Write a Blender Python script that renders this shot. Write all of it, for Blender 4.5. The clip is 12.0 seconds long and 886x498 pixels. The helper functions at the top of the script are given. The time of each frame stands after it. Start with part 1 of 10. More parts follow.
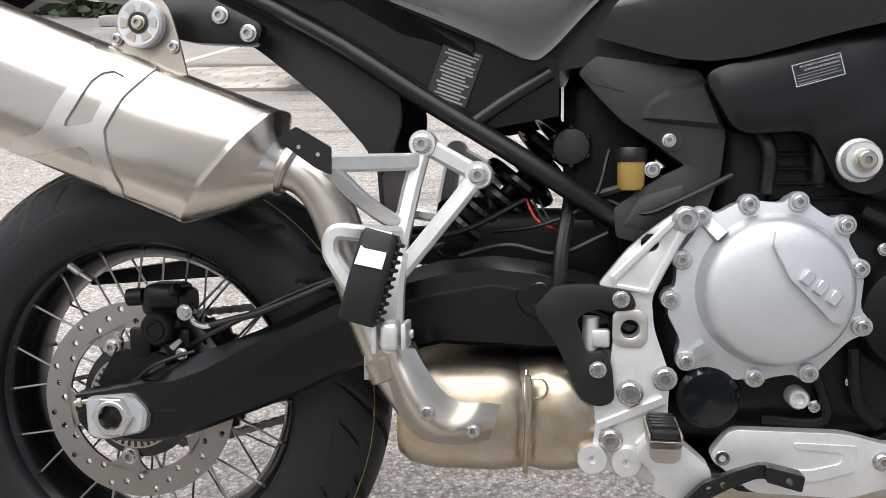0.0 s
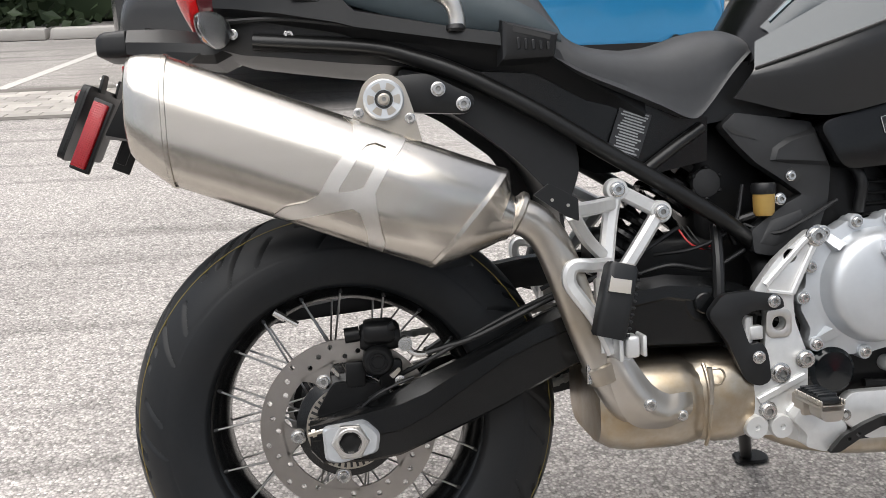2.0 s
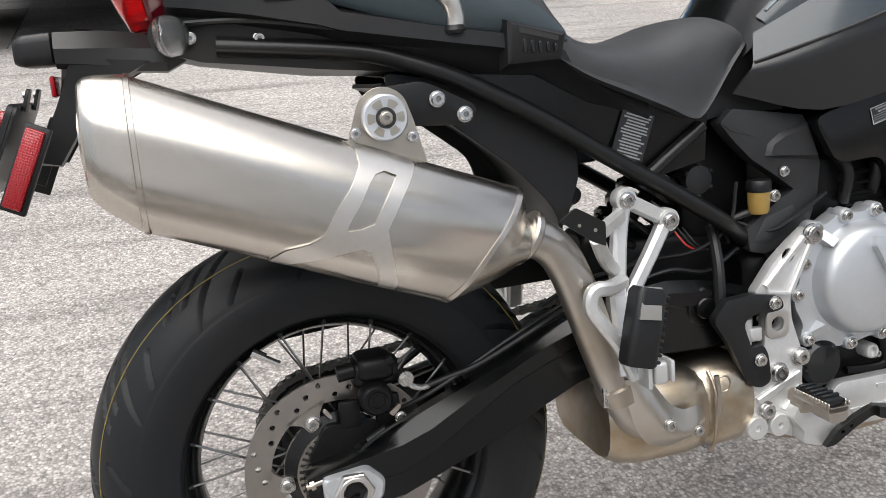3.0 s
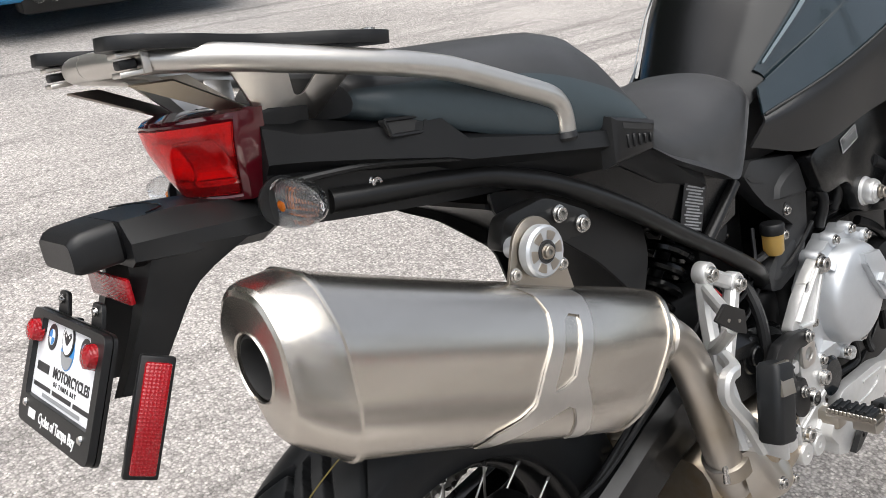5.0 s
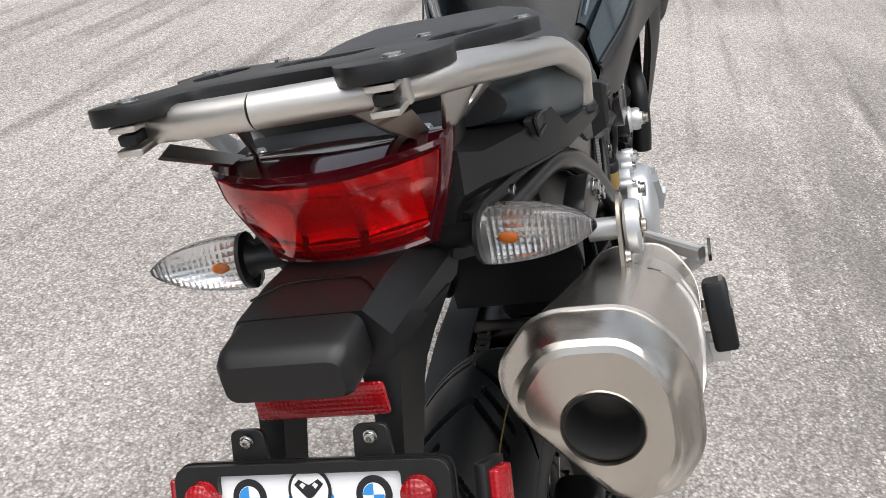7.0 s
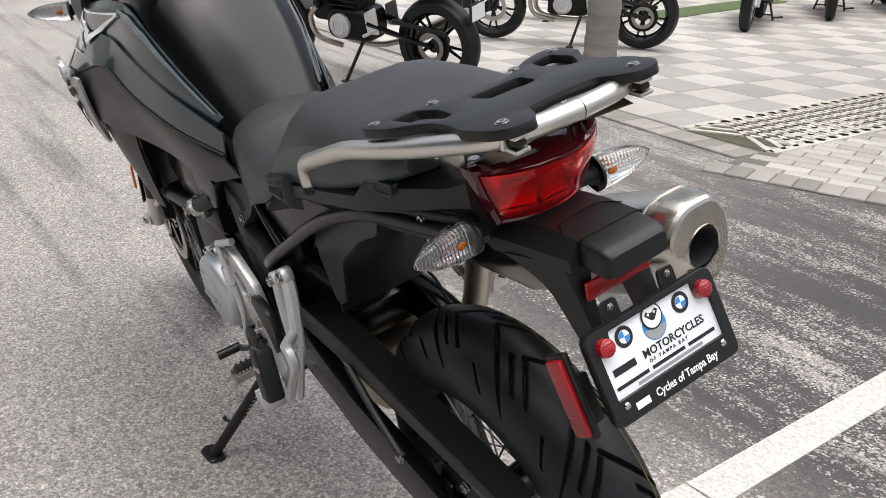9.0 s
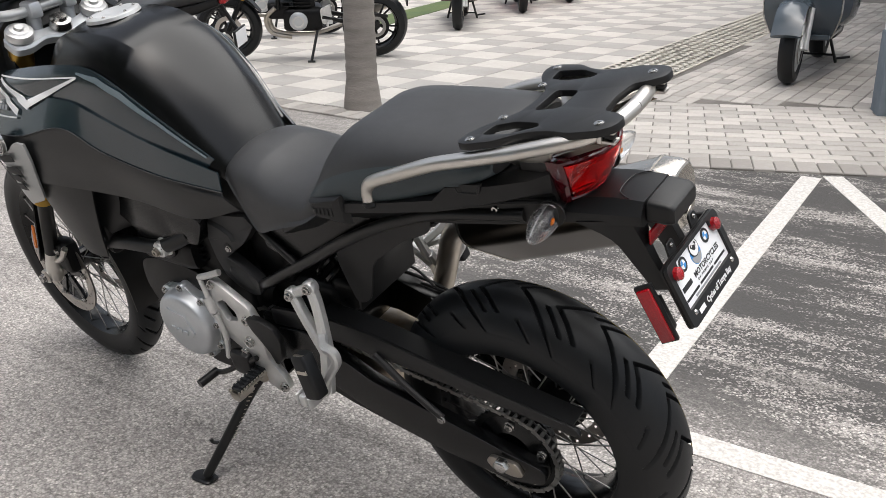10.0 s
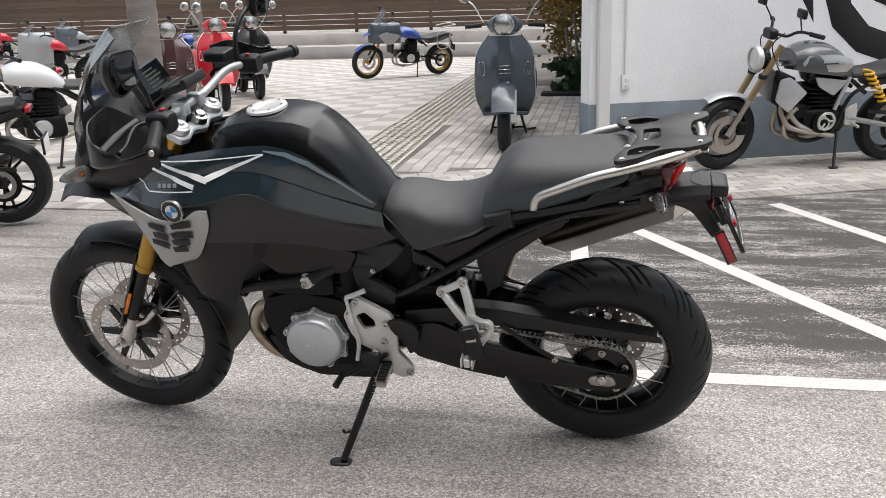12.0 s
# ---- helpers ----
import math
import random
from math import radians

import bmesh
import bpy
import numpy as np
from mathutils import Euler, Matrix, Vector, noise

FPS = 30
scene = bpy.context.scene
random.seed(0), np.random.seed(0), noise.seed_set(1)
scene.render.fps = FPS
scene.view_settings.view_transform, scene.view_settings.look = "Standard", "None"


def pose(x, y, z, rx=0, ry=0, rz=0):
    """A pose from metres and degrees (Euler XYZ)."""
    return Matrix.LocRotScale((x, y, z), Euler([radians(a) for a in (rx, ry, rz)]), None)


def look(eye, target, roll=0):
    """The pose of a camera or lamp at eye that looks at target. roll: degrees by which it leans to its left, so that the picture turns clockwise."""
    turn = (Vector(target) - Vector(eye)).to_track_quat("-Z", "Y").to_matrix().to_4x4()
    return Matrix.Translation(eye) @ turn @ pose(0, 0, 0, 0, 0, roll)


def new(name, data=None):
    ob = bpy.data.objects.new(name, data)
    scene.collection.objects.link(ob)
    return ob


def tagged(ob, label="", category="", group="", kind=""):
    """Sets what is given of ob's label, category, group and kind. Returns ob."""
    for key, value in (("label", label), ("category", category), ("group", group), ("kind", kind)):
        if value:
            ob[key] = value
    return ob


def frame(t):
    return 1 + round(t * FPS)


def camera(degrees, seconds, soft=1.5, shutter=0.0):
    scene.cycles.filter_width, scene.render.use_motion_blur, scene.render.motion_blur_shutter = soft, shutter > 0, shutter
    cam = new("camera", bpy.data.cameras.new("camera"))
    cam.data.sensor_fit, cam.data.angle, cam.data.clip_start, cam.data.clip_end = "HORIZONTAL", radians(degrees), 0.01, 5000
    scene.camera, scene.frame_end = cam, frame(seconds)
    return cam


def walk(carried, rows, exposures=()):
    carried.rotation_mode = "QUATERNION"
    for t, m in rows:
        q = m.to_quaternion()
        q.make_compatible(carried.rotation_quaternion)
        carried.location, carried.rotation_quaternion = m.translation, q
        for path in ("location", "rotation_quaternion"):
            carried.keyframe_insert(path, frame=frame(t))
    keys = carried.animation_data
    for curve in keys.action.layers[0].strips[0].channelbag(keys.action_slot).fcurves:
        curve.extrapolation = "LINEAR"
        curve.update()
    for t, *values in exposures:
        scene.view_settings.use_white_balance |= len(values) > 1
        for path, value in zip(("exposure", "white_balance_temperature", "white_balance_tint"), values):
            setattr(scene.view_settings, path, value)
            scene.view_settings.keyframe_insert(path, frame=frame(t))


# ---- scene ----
cam = camera(52.3, 12.0, soft=0.85)
PATH = [
    (0, (0.575, -1.006, 0.926), (0.296, 0.86, 0.265), -2.2),
    (0.5, (0.464, -1.081, 0.934), (0.299, 0.789, 0.246), -2.8),
    (1, (0.363, -1.213, 0.929), (0.302, 0.669, 0.254), -2.1),
    (1.5, (0.21, -1.249, 0.949), (0.231, 0.642, 0.3), -1.7),
    (2, (0.032, -1.207, 1.055), (0.216, 0.669, 0.386), -1.7),
    (2.5, (-0.102, -1.139, 1.108), (0.284, 0.664, 0.334), -1.1),
    (3, (-0.164, -0.99, 1.155), (0.373, 0.736, 0.299), -0.2),
    (3.5, (-0.239, -0.896, 1.266), (0.441, 0.759, 0.373), 0.4),
    (3.7, (-0.3, -0.867, 1.29), (0.44, 0.763, 0.398), 0.1),
    (5.3, (-0.635, -0.472, 1.254), (0.677, 0.744, 0.361), -0.4),
    (5.5, (-0.693, -0.427, 1.257), (0.697, 0.694, 0.357), -0.1),
    (6, (-0.741, -0.264, 1.256), (0.802, 0.631, 0.35), 1.2),
    (6.5, (-0.739, -0.122, 1.268), (0.905, 0.531, 0.335), 2.5),
    (7, (-0.772, 0.045, 1.242), (0.961, 0.387, 0.306), 2.1),
    (7.5, (-0.861, 0.167, 1.202), (0.942, 0.181, 0.335), 2.5),
    (7.7, (-0.903, 0.227, 1.196), (0.904, 0.122, 0.346), 2.4),
    (9.3, (-0.973, 1.126, 1.282), (0.433, -0.104, 0.567), 1.1),
    (9.5, (-0.947, 1.238, 1.3), (0.381, -0.075, 0.585), 0.0),
    (10, (-0.816, 1.537, 1.327), (0.286, 0.022, 0.627), -0.9),
    (10.5, (-0.724, 1.879, 1.346), (0.244, 0.26, 0.682), -1.3),
    (11, (-0.518, 2.202, 1.36), (0.245, 0.452, 0.761), -1.8),
    (11.5, (-0.318, 2.54, 1.381), (0.264, 0.708, 0.83), -2.0),
    (12, (-0.082, 2.807, 1.401), (0.329, 0.92, 0.879), -1.7),
]
walk(cam, [(t, look(eye, target, roll)) for t, eye, target, roll in PATH],
     [(0, 1.1), (3, 1.0), (5.5, 1.04), (7.5, 0.82), (9.5, 0.76), (12, 0.82)])


# ---- sky and light: bright overcast ----
world = bpy.data.worlds.new("overcast_sky")
scene.world = world
world.use_nodes = True
wn = world.node_tree
wn.nodes.clear()
sky = wn.nodes.new("ShaderNodeTexSky")
sky.sky_type = "NISHITA"
sky.sun_disc = False
sky.sun_elevation = radians(68)
sky.sun_rotation = radians(330)
sky.air_density, sky.dust_density = 1.0, 4.0
hs = wn.nodes.new("ShaderNodeHueSaturation")
hs.inputs["Saturation"].default_value = 0.42
bgn = wn.nodes.new("ShaderNodeBackground")
bgn.inputs["Strength"].default_value = 0.112
wo = wn.nodes.new("ShaderNodeOutputWorld")
wn.links.new(sky.outputs[0], hs.inputs["Color"])
wn.links.new(hs.outputs[0], bgn.inputs["Color"])
wn.links.new(bgn.outputs[0], wo.inputs["Surface"])

sun = new("sun", bpy.data.lights.new("sun", "SUN"))
sun.data.energy, sun.data.angle, sun.data.color = 1.85, radians(70), (1.0, 0.97, 0.93)
sun.matrix_world = look((-1.2, -2.6, 7.0), (0, 0, 0))


# ---- materials ----
def material(name, colour, rough=0.5, metal=0.0, vary=0.12, scale=8.0, bump=0.0, bump_scale=60.0, second=None,
             second_scale=1.5, coat=0.0, stretch=(1, 1, 1), random_tone=0.0, spec=0.5, rough_vary=0.08):
    """A procedural surface: fine grain, broad stains, relief and a little gloss variation."""
    m = bpy.data.materials.new(name)
    m.use_nodes = True
    nt = m.node_tree
    n, ln = nt.nodes, nt.links
    bs = n["Principled BSDF"]
    bs.inputs["Metallic"].default_value = metal
    bs.inputs["Specular IOR Level"].default_value = spec
    bs.inputs["Coat Weight"].default_value = coat
    bs.inputs["Coat Roughness"].default_value = 0.08
    tc = n.new("ShaderNodeTexCoord")
    mp = n.new("ShaderNodeMapping")
    mp.inputs["Scale"].default_value = stretch
    ln.new(tc.outputs["Object"], mp.inputs["Vector"])
    grain = n.new("ShaderNodeTexNoise")
    grain.inputs["Scale"].default_value = scale * 12
    grain.inputs["Detail"].default_value = 4
    broad = n.new("ShaderNodeTexNoise")
    broad.inputs["Scale"].default_value = second_scale
    broad.inputs["Detail"].default_value = 5
    broad.inputs["Roughness"].default_value = 0.6
    for t in (grain, broad):
        ln.new(mp.outputs[0], t.inputs["Vector"])
    c = Vector(colour)
    mix = n.new("ShaderNodeMix")
    mix.data_type = "RGBA"
    mix.inputs[6].default_value = (*(c * (1 - vary)), 1)
    mix.inputs[7].default_value = (*[min(1, v) for v in c * (1 + vary)], 1)
    ln.new(grain.outputs["Fac"], mix.inputs[0])
    out = mix.outputs[2]
    ramp = n.new("ShaderNodeMapRange")
    ramp.inputs["From Min"].default_value, ramp.inputs["From Max"].default_value = 0.38, 0.66
    ln.new(broad.outputs["Fac"], ramp.inputs["Value"])
    mix2 = n.new("ShaderNodeMix")
    mix2.data_type = "RGBA"
    mix2.inputs[7].default_value = (*(second or c * (1 - vary * 1.5)), 1)
    ln.new(ramp.outputs[0], mix2.inputs[0])
    ln.new(out, mix2.inputs[6])
    out = mix2.outputs[2]
    if random_tone:
        info = n.new("ShaderNodeObjectInfo")
        tone = n.new("ShaderNodeMapRange")
        tone.inputs["To Min"].default_value, tone.inputs["To Max"].default_value = 1 - random_tone, 1 + random_tone
        ln.new(info.outputs["Random"], tone.inputs["Value"])
        mul = n.new("ShaderNodeVectorMath")
        mul.operation = "SCALE"
        ln.new(out, mul.inputs[0])
        ln.new(tone.outputs[0], mul.inputs["Scale"])
        out = mul.outputs[0]
    ln.new(out, bs.inputs["Base Color"])
    rr = n.new("ShaderNodeMapRange")
    rr.inputs["To Min"].default_value = max(0.02, rough - rough_vary)
    rr.inputs["To Max"].default_value = min(1, rough + rough_vary)
    ln.new(broad.outputs["Fac"], rr.inputs["Value"])
    ln.new(rr.outputs[0], bs.inputs["Roughness"])
    if bump:
        bt = n.new("ShaderNodeTexNoise")
        bt.inputs["Scale"].default_value = bump_scale
        bt.inputs["Detail"].default_value = 3
        ln.new(mp.outputs[0], bt.inputs["Vector"])
        bp = n.new("ShaderNodeBump")
        bp.inputs["Strength"].default_value = min(1, bump)
        bp.inputs["Distance"].default_value = 0.12 / bump_scale
        ln.new(bt.outputs["Fac"], bp.inputs["Height"])
        ln.new(bp.outputs[0], bs.inputs["Normal"])
    return m


def clear_plastic(name, colour, rough=0.05, trans=0.9, ior=1.45, bump=0.0, bump_scale=60.0):
    m = material(name, colour, rough, vary=0.04, rough_vary=0.02, bump=bump, bump_scale=bump_scale)
    bs = m.node_tree.nodes["Principled BSDF"]
    bs.inputs["Transmission Weight"].default_value = trans
    bs.inputs["IOR"].default_value = ior
    return m


def faceted(m, cell, depth=0.001, strength=0.9):
    """Presses a regular grid of small prisms into a lens or reflector."""
    n, ln = m.node_tree.nodes, m.node_tree.links
    tc = n.new("ShaderNodeTexCoord")
    vor = n.new("ShaderNodeTexVoronoi")
    vor.inputs["Scale"].default_value = 1 / cell
    vor.inputs["Randomness"].default_value = 0.0
    ln.new(tc.outputs["Object"], vor.inputs["Vector"])
    bp = n.new("ShaderNodeBump")
    bp.inputs["Strength"].default_value, bp.inputs["Distance"].default_value = strength, depth
    ln.new(vor.outputs["Distance"], bp.inputs["Height"])
    ln.new(bp.outputs[0], n["Principled BSDF"].inputs["Normal"])
    return m


RUBBER = material("tyre_rubber", (0.0068, 0.0082, 0.0098), 0.46, vary=0.25, bump=0.3, bump_scale=300, second=(0.0105, 0.0108, 0.0112), second_scale=6, spec=0.33)
GROOVE = material("tyre_groove", (0.006, 0.006, 0.006), 0.85)
YELLOW = material("tyre_mark_yellow", (0.2, 0.155, 0.04), 0.7)
BLACK_PLASTIC = material("grained_black_plastic", (0.0085, 0.0088, 0.0094), 0.42, vary=0.25, bump=0.5, bump_scale=900, second_scale=5, spec=0.4, rough_vary=0.08)
GREY_PLASTIC = material("fine_lined_black_plastic", (0.011, 0.0116, 0.0126), 0.36, vary=0.2, bump=0.4, bump_scale=1100, second_scale=5, spec=0.6)
COVER_GREY = material("charcoal_grained_plastic", (0.024, 0.0247, 0.026), 0.5, vary=0.2, bump=0.5, bump_scale=900, second_scale=5, spec=0.4)
BLACK_SATIN = material("satin_black_paint", (0.0032, 0.0035, 0.0038), 0.24, vary=0.2, second_scale=7, bump=0.1, bump_scale=700, spec=0.42)
BLACK_GLOSS = material("gloss_black_paint", (0.003, 0.005, 0.0065), 0.1, coat=0.2, vary=0.1, rough_vary=0.03, spec=0.4)
BLACK_METAL = material("black_powder_coat", (0.008, 0.008, 0.008), 0.33, vary=0.2, bump=0.15, bump_scale=1200, spec=0.4)
DARK_CAST = material("dark_cast_metal", (0.0065, 0.0067, 0.007), 0.4, metal=0.05, vary=0.3, bump=0.6, bump_scale=500, spec=0.22)
SEAT_VINYL = material("seat_vinyl", (0.035, 0.036, 0.038), 0.5, vary=0.15, bump=0.9, bump_scale=1500, second_scale=8, spec=0.45)
SEAT_SIDE = material("blue_grey_vinyl", (0.036, 0.05, 0.057), 0.42, vary=0.12, bump=0.8, bump_scale=1300, spec=0.45)
PAINT = material("blue_black_paint", (0.0145, 0.026, 0.0325), 0.26, coat=0.8, vary=0.08, rough_vary=0.04, spec=0.65)
STRIPE_GREY = material("blue_grey_stripe", (0.15, 0.19, 0.213), 0.3, coat=0.3, vary=0.05)
STEEL = material("brushed_stainless", (0.59, 0.555, 0.505), 0.26, metal=1.0, vary=0.03, stretch=(1, 14, 14), scale=10, second=(0.55, 0.515, 0.465), second_scale=1.2, rough_vary=0.03)
STEEL_PLAIN = material("satin_steel", (0.52, 0.49, 0.45), 0.36, metal=1.0, vary=0.1, second=(0.42, 0.37, 0.3), second_scale=6)
STEEL_HEAT = material("heat_tinted_steel", (0.52, 0.475, 0.405), 0.36, metal=1.0, vary=0.12, second=(0.42, 0.33, 0.22), second_scale=13, bump=0.15, bump_scale=60)
DARK_STEEL = material("dark_inner_can_steel", (0.035, 0.031, 0.027), 0.3, metal=0.8, vary=0.1, second=(0.05, 0.042, 0.032), second_scale=6)
STRAP_STEEL = material("satin_strap_steel", (0.66, 0.635, 0.6), 0.38, metal=1.0, vary=0.05)
# soot in the bores; elsewhere the shade inside slots, gaps and recesses, as colour
SOOT_SHADE = material("soot_and_hollow_shade", (0.02, 0.02, 0.02), 0.7)
SILVER = material("silver_cast_aluminium", (0.58, 0.6, 0.62), 0.42, metal=0.7, vary=0.06, bump=0.25, bump_scale=900)
SILVER_PAINT = material("silver_paint", (0.44, 0.45, 0.45), 0.4, metal=0.55, vary=0.05, bump=0.1, bump_scale=1500)
ALU = material("bright_aluminium", (0.7, 0.7, 0.69), 0.44, metal=0.7, vary=0.07, bump=0.25, bump_scale=700, second=(0.6, 0.6, 0.59), second_scale=14)
CHROME = material("zinc_bolt", (0.6, 0.59, 0.57), 0.25, metal=1.0, vary=0.1)
SATIN_TUBE = material("satin_stainless_tube", (0.7, 0.675, 0.635), 0.36, metal=1.0, vary=0.06, scale=14, bump=0.08, bump_scale=300, second=(0.64, 0.61, 0.565), second_scale=5, rough_vary=0.04)
SPOKE = material("spoke_steel", (0.36, 0.355, 0.345), 0.3, metal=1.0)
DISC = material("brake_disc_steel", (0.42, 0.39, 0.36), 0.3, metal=1.0, vary=0.08, stretch=(1, 6, 1))
CHAIN = material("chain_steel", (0.36, 0.355, 0.34), 0.4, metal=0.9, vary=0.3)
GOLD = material("gold_anodised", (0.48, 0.29, 0.06), 0.3, metal=0.9, vary=0.08)
RED_LENS = clear_plastic("red_lens", (1.0, 0.025, 0.03), 0.03, 0.9)
MAROON = material("deep_red_gloss_plastic", (0.07, 0.004, 0.008), 0.08, vary=0.08, coat=0.3, rough_vary=0.03)
RED_SOLID = material("red_reflector", (0.36, 0.005, 0.01), 0.14, vary=0.35, scale=22, coat=0.4)
RED_MIRROR = material("red_lamp_reflector", (1.0, 0.4, 0.36), 0.22, metal=0.8, vary=0.1, scale=20)
CLEAR_LENS = clear_plastic("clear_lens", (0.97, 0.98, 0.98), 0.03, 1.0)
REFLECTOR = material("lamp_reflector", (0.86, 0.87, 0.88), 0.22, metal=0.8, vary=0.1, scale=40)
ORANGE = material("orange_reflector", (0.85, 0.2, 0.01), 0.25, bump=0.4, bump_scale=400)
for grid_mat, cell in ((RED_MIRROR, 0.0042), (REFLECTOR, 0.005), (RED_SOLID, 0.0032)):
    faceted(grid_mat, cell)
faceted(CLEAR_LENS, 0.0055, 0.0008, 0.5)
AMBER = clear_plastic("amber_fluid", (0.82, 0.55, 0.16), 0.3, 0.6)
WHITE_PLATE = material("white_plate", (0.8, 0.81, 0.83), 0.35, vary=0.03)
WHITE_PRINT = material("white_print", (0.8, 0.8, 0.8), 0.5, vary=0.03)
BLUE_PRINT = material("blue_print", (0.03, 0.25, 0.62), 0.35, vary=0.05)
RED_PRINT = material("red_print", (0.6, 0.03, 0.03), 0.35, vary=0.05)
BLACK_PRINT = material("black_print", (0.012, 0.012, 0.014), 0.4)
SCREEN_GREEN = material("dim_green_print", (0.02, 0.036, 0.012), 0.5)
GREY_PRINT = material("grey_print", (0.3, 0.31, 0.32), 0.5)
GLASS_DARK = clear_plastic("smoked_screen", (0.5, 0.52, 0.54), 0.04, 0.9)


# ---- mesh tools ----
def part(name, bm, mat, parent=None, label="", sharp=0.62):
    """Links a bmesh as one mesh object under a thing or a part."""
    bmesh.ops.recalc_face_normals(bm, faces=bm.faces)
    for f in bm.faces:
        f.smooth = True
    for e in bm.edges:
        if len(e.link_faces) == 2 and e.calc_face_angle(0) > sharp:
            e.smooth = False
    me = bpy.data.meshes.new(name)
    bm.to_mesh(me)
    bm.free()
    for one in (mat if isinstance(mat, (list, tuple)) else [mat]):
        me.materials.append(one)
    ob = new(name, me)
    ob.parent = parent
    if label:
        tagged(ob, label)
    return ob


def shared(name, me, parent, m):
    """One more piece on a mesh that other pieces use too."""
    ob = new(name, me)
    ob.parent = parent
    ob.matrix_basis = m
    return ob


def thing(name, label, category, m=None, group="", kind=""):
    ob = tagged(new(name), label, category, group, kind)
    ob.empty_display_size = 0.1
    if m is not None:
        ob.matrix_world = m
    return ob


def add(*bms):
    """Several bmeshes in one."""
    base = bms[0]
    for other in bms[1:]:
        me = bpy.data.meshes.new("join")
        other.to_mesh(me)
        other.free()
        base.from_mesh(me)
        bpy.data.meshes.remove(me)
    return base


def moved(bm, m):
    bmesh.ops.transform(bm, matrix=m, verts=bm.verts)
    return bm


def bevelled(bm, r, seg=2, limit=0.5):
    es = [e for e in bm.edges if len(e.link_faces) == 2 and e.calc_face_angle(0) > limit]
    if r > 0 and es:
        bmesh.ops.bevel(bm, geom=es, offset=r, segments=seg, profile=0.5, affect="EDGES", clamp_overlap=True)
    return bm


def box(x0, x1, y0, y1, z0, z1, r=0.003, seg=2):
    bm = bmesh.new()
    bmesh.ops.create_cube(bm, size=1)
    moved(bm, Matrix.LocRotScale(((x0 + x1) / 2, (y0 + y1) / 2, (z0 + z1) / 2), None, (abs(x1 - x0), abs(y1 - y0), abs(z1 - z0))))
    return bevelled(bm, r, seg)


def plate(outline, y0, y1, r=0.003, seg=2, holes=()):
    """A side-view outline (x, z) given thickness from y0 to y1, with holes cut through it."""
    bm = bmesh.new()
    loops = [outline, *holes]
    edges = []
    for lp in loops:
        vs = [bm.verts.new((x, y0, z)) for x, z in lp]
        edges += [bm.edges.new((vs[i], vs[(i + 1) % len(vs)])) for i in range(len(vs))]
    bmesh.ops.triangle_fill(bm, edges=edges, use_beauty=True, use_dissolve=False)
    fs = list(bm.faces)
    ret = bmesh.ops.extrude_face_region(bm, geom=fs)
    bmesh.ops.translate(bm, vec=(0, y1 - y0, 0), verts=[v for v in ret["geom"] if isinstance(v, bmesh.types.BMVert)])
    bmesh.ops.recalc_face_normals(bm, faces=bm.faces)
    return bevelled(bm, r, seg, 0.9)


def rounded(pts, r, n=4):
    """A closed outline with its corners rounded."""
    out = []
    k = len(pts)
    for i in range(k):
        p, a, b = Vector(pts[i]), Vector(pts[i - 1]), Vector(pts[(i + 1) % k])
        da, db = (a - p), (b - p)
        q = min(r, da.length * 0.45, db.length * 0.45)
        s, e = p + da.normalized() * q, p + db.normalized() * q
        for j in range(n + 1):
            t = j / n
            out.append(tuple((1 - t) ** 2 * s + 2 * t * (1 - t) * p + t * t * e))
    return out


def catmull(pts, n=6, closed=False):
    pts = [Vector(p) for p in pts]
    k = len(pts)
    out = []
    for i in range(k if closed else k - 1):
        p1, p2 = pts[i], pts[(i + 1) % k]
        p0 = pts[i - 1] if (closed or i) else p1 * 2 - p2
        p3 = pts[(i + 2) % k] if (closed or i + 2 < k) else p2 * 2 - p1
        for j in range(n):
            t = j / n
            out.append(0.5 * ((2 * p1) + (p2 - p0) * t + (2 * p0 - 5 * p1 + 4 * p2 - p3) * t * t + (3 * p1 - p0 - 3 * p2 + p3) * t ** 3))
    if not closed:
        out.append(pts[-1])
    return out


def tube(pts, r, n=10, smooth=5, flat=1.0, cap=True, closed=False):
    """A round bar along points; r one radius or one for each point."""
    if smooth:
        rs = r if isinstance(r, (list, tuple)) else [r] * len(pts)
        rr = [v.x for v in catmull([(a, 0, 0) for a in rs], smooth, closed)]
        pts = catmull(pts, smooth, closed)
    else:
        pts = [Vector(p) for p in pts]
        rr = r if isinstance(r, (list, tuple)) else [r] * len(pts)
    bm = bmesh.new()
    rings = []
    up = None
    k = len(pts)
    for i, p in enumerate(pts):
        d = (pts[(i + 1) % k] - pts[i - 1]) if closed else (pts[min(i + 1, k - 1)] - pts[max(i - 1, 0)])
        d = d.normalized() if d.length > 1e-9 else Vector((1, 0, 0))
        if up is None:
            up = d.orthogonal().normalized()
        up = (up - d * up.dot(d)).normalized()
        side = d.cross(up)
        rings.append([bm.verts.new(p + (up * math.cos(a) + side * math.sin(a) * flat) * rr[i]) for a in [2 * math.pi * j / n for j in range(n)]])
    for i in range(k if closed else k - 1):
        a, b = rings[i], rings[(i + 1) % k]
        for j in range(n):
            bm.faces.new((a[j], a[(j + 1) % n], b[(j + 1) % n], b[j]))
    if cap and not closed:
        bm.faces.new(rings[0])
        bm.faces.new(rings[-1])
    return bm


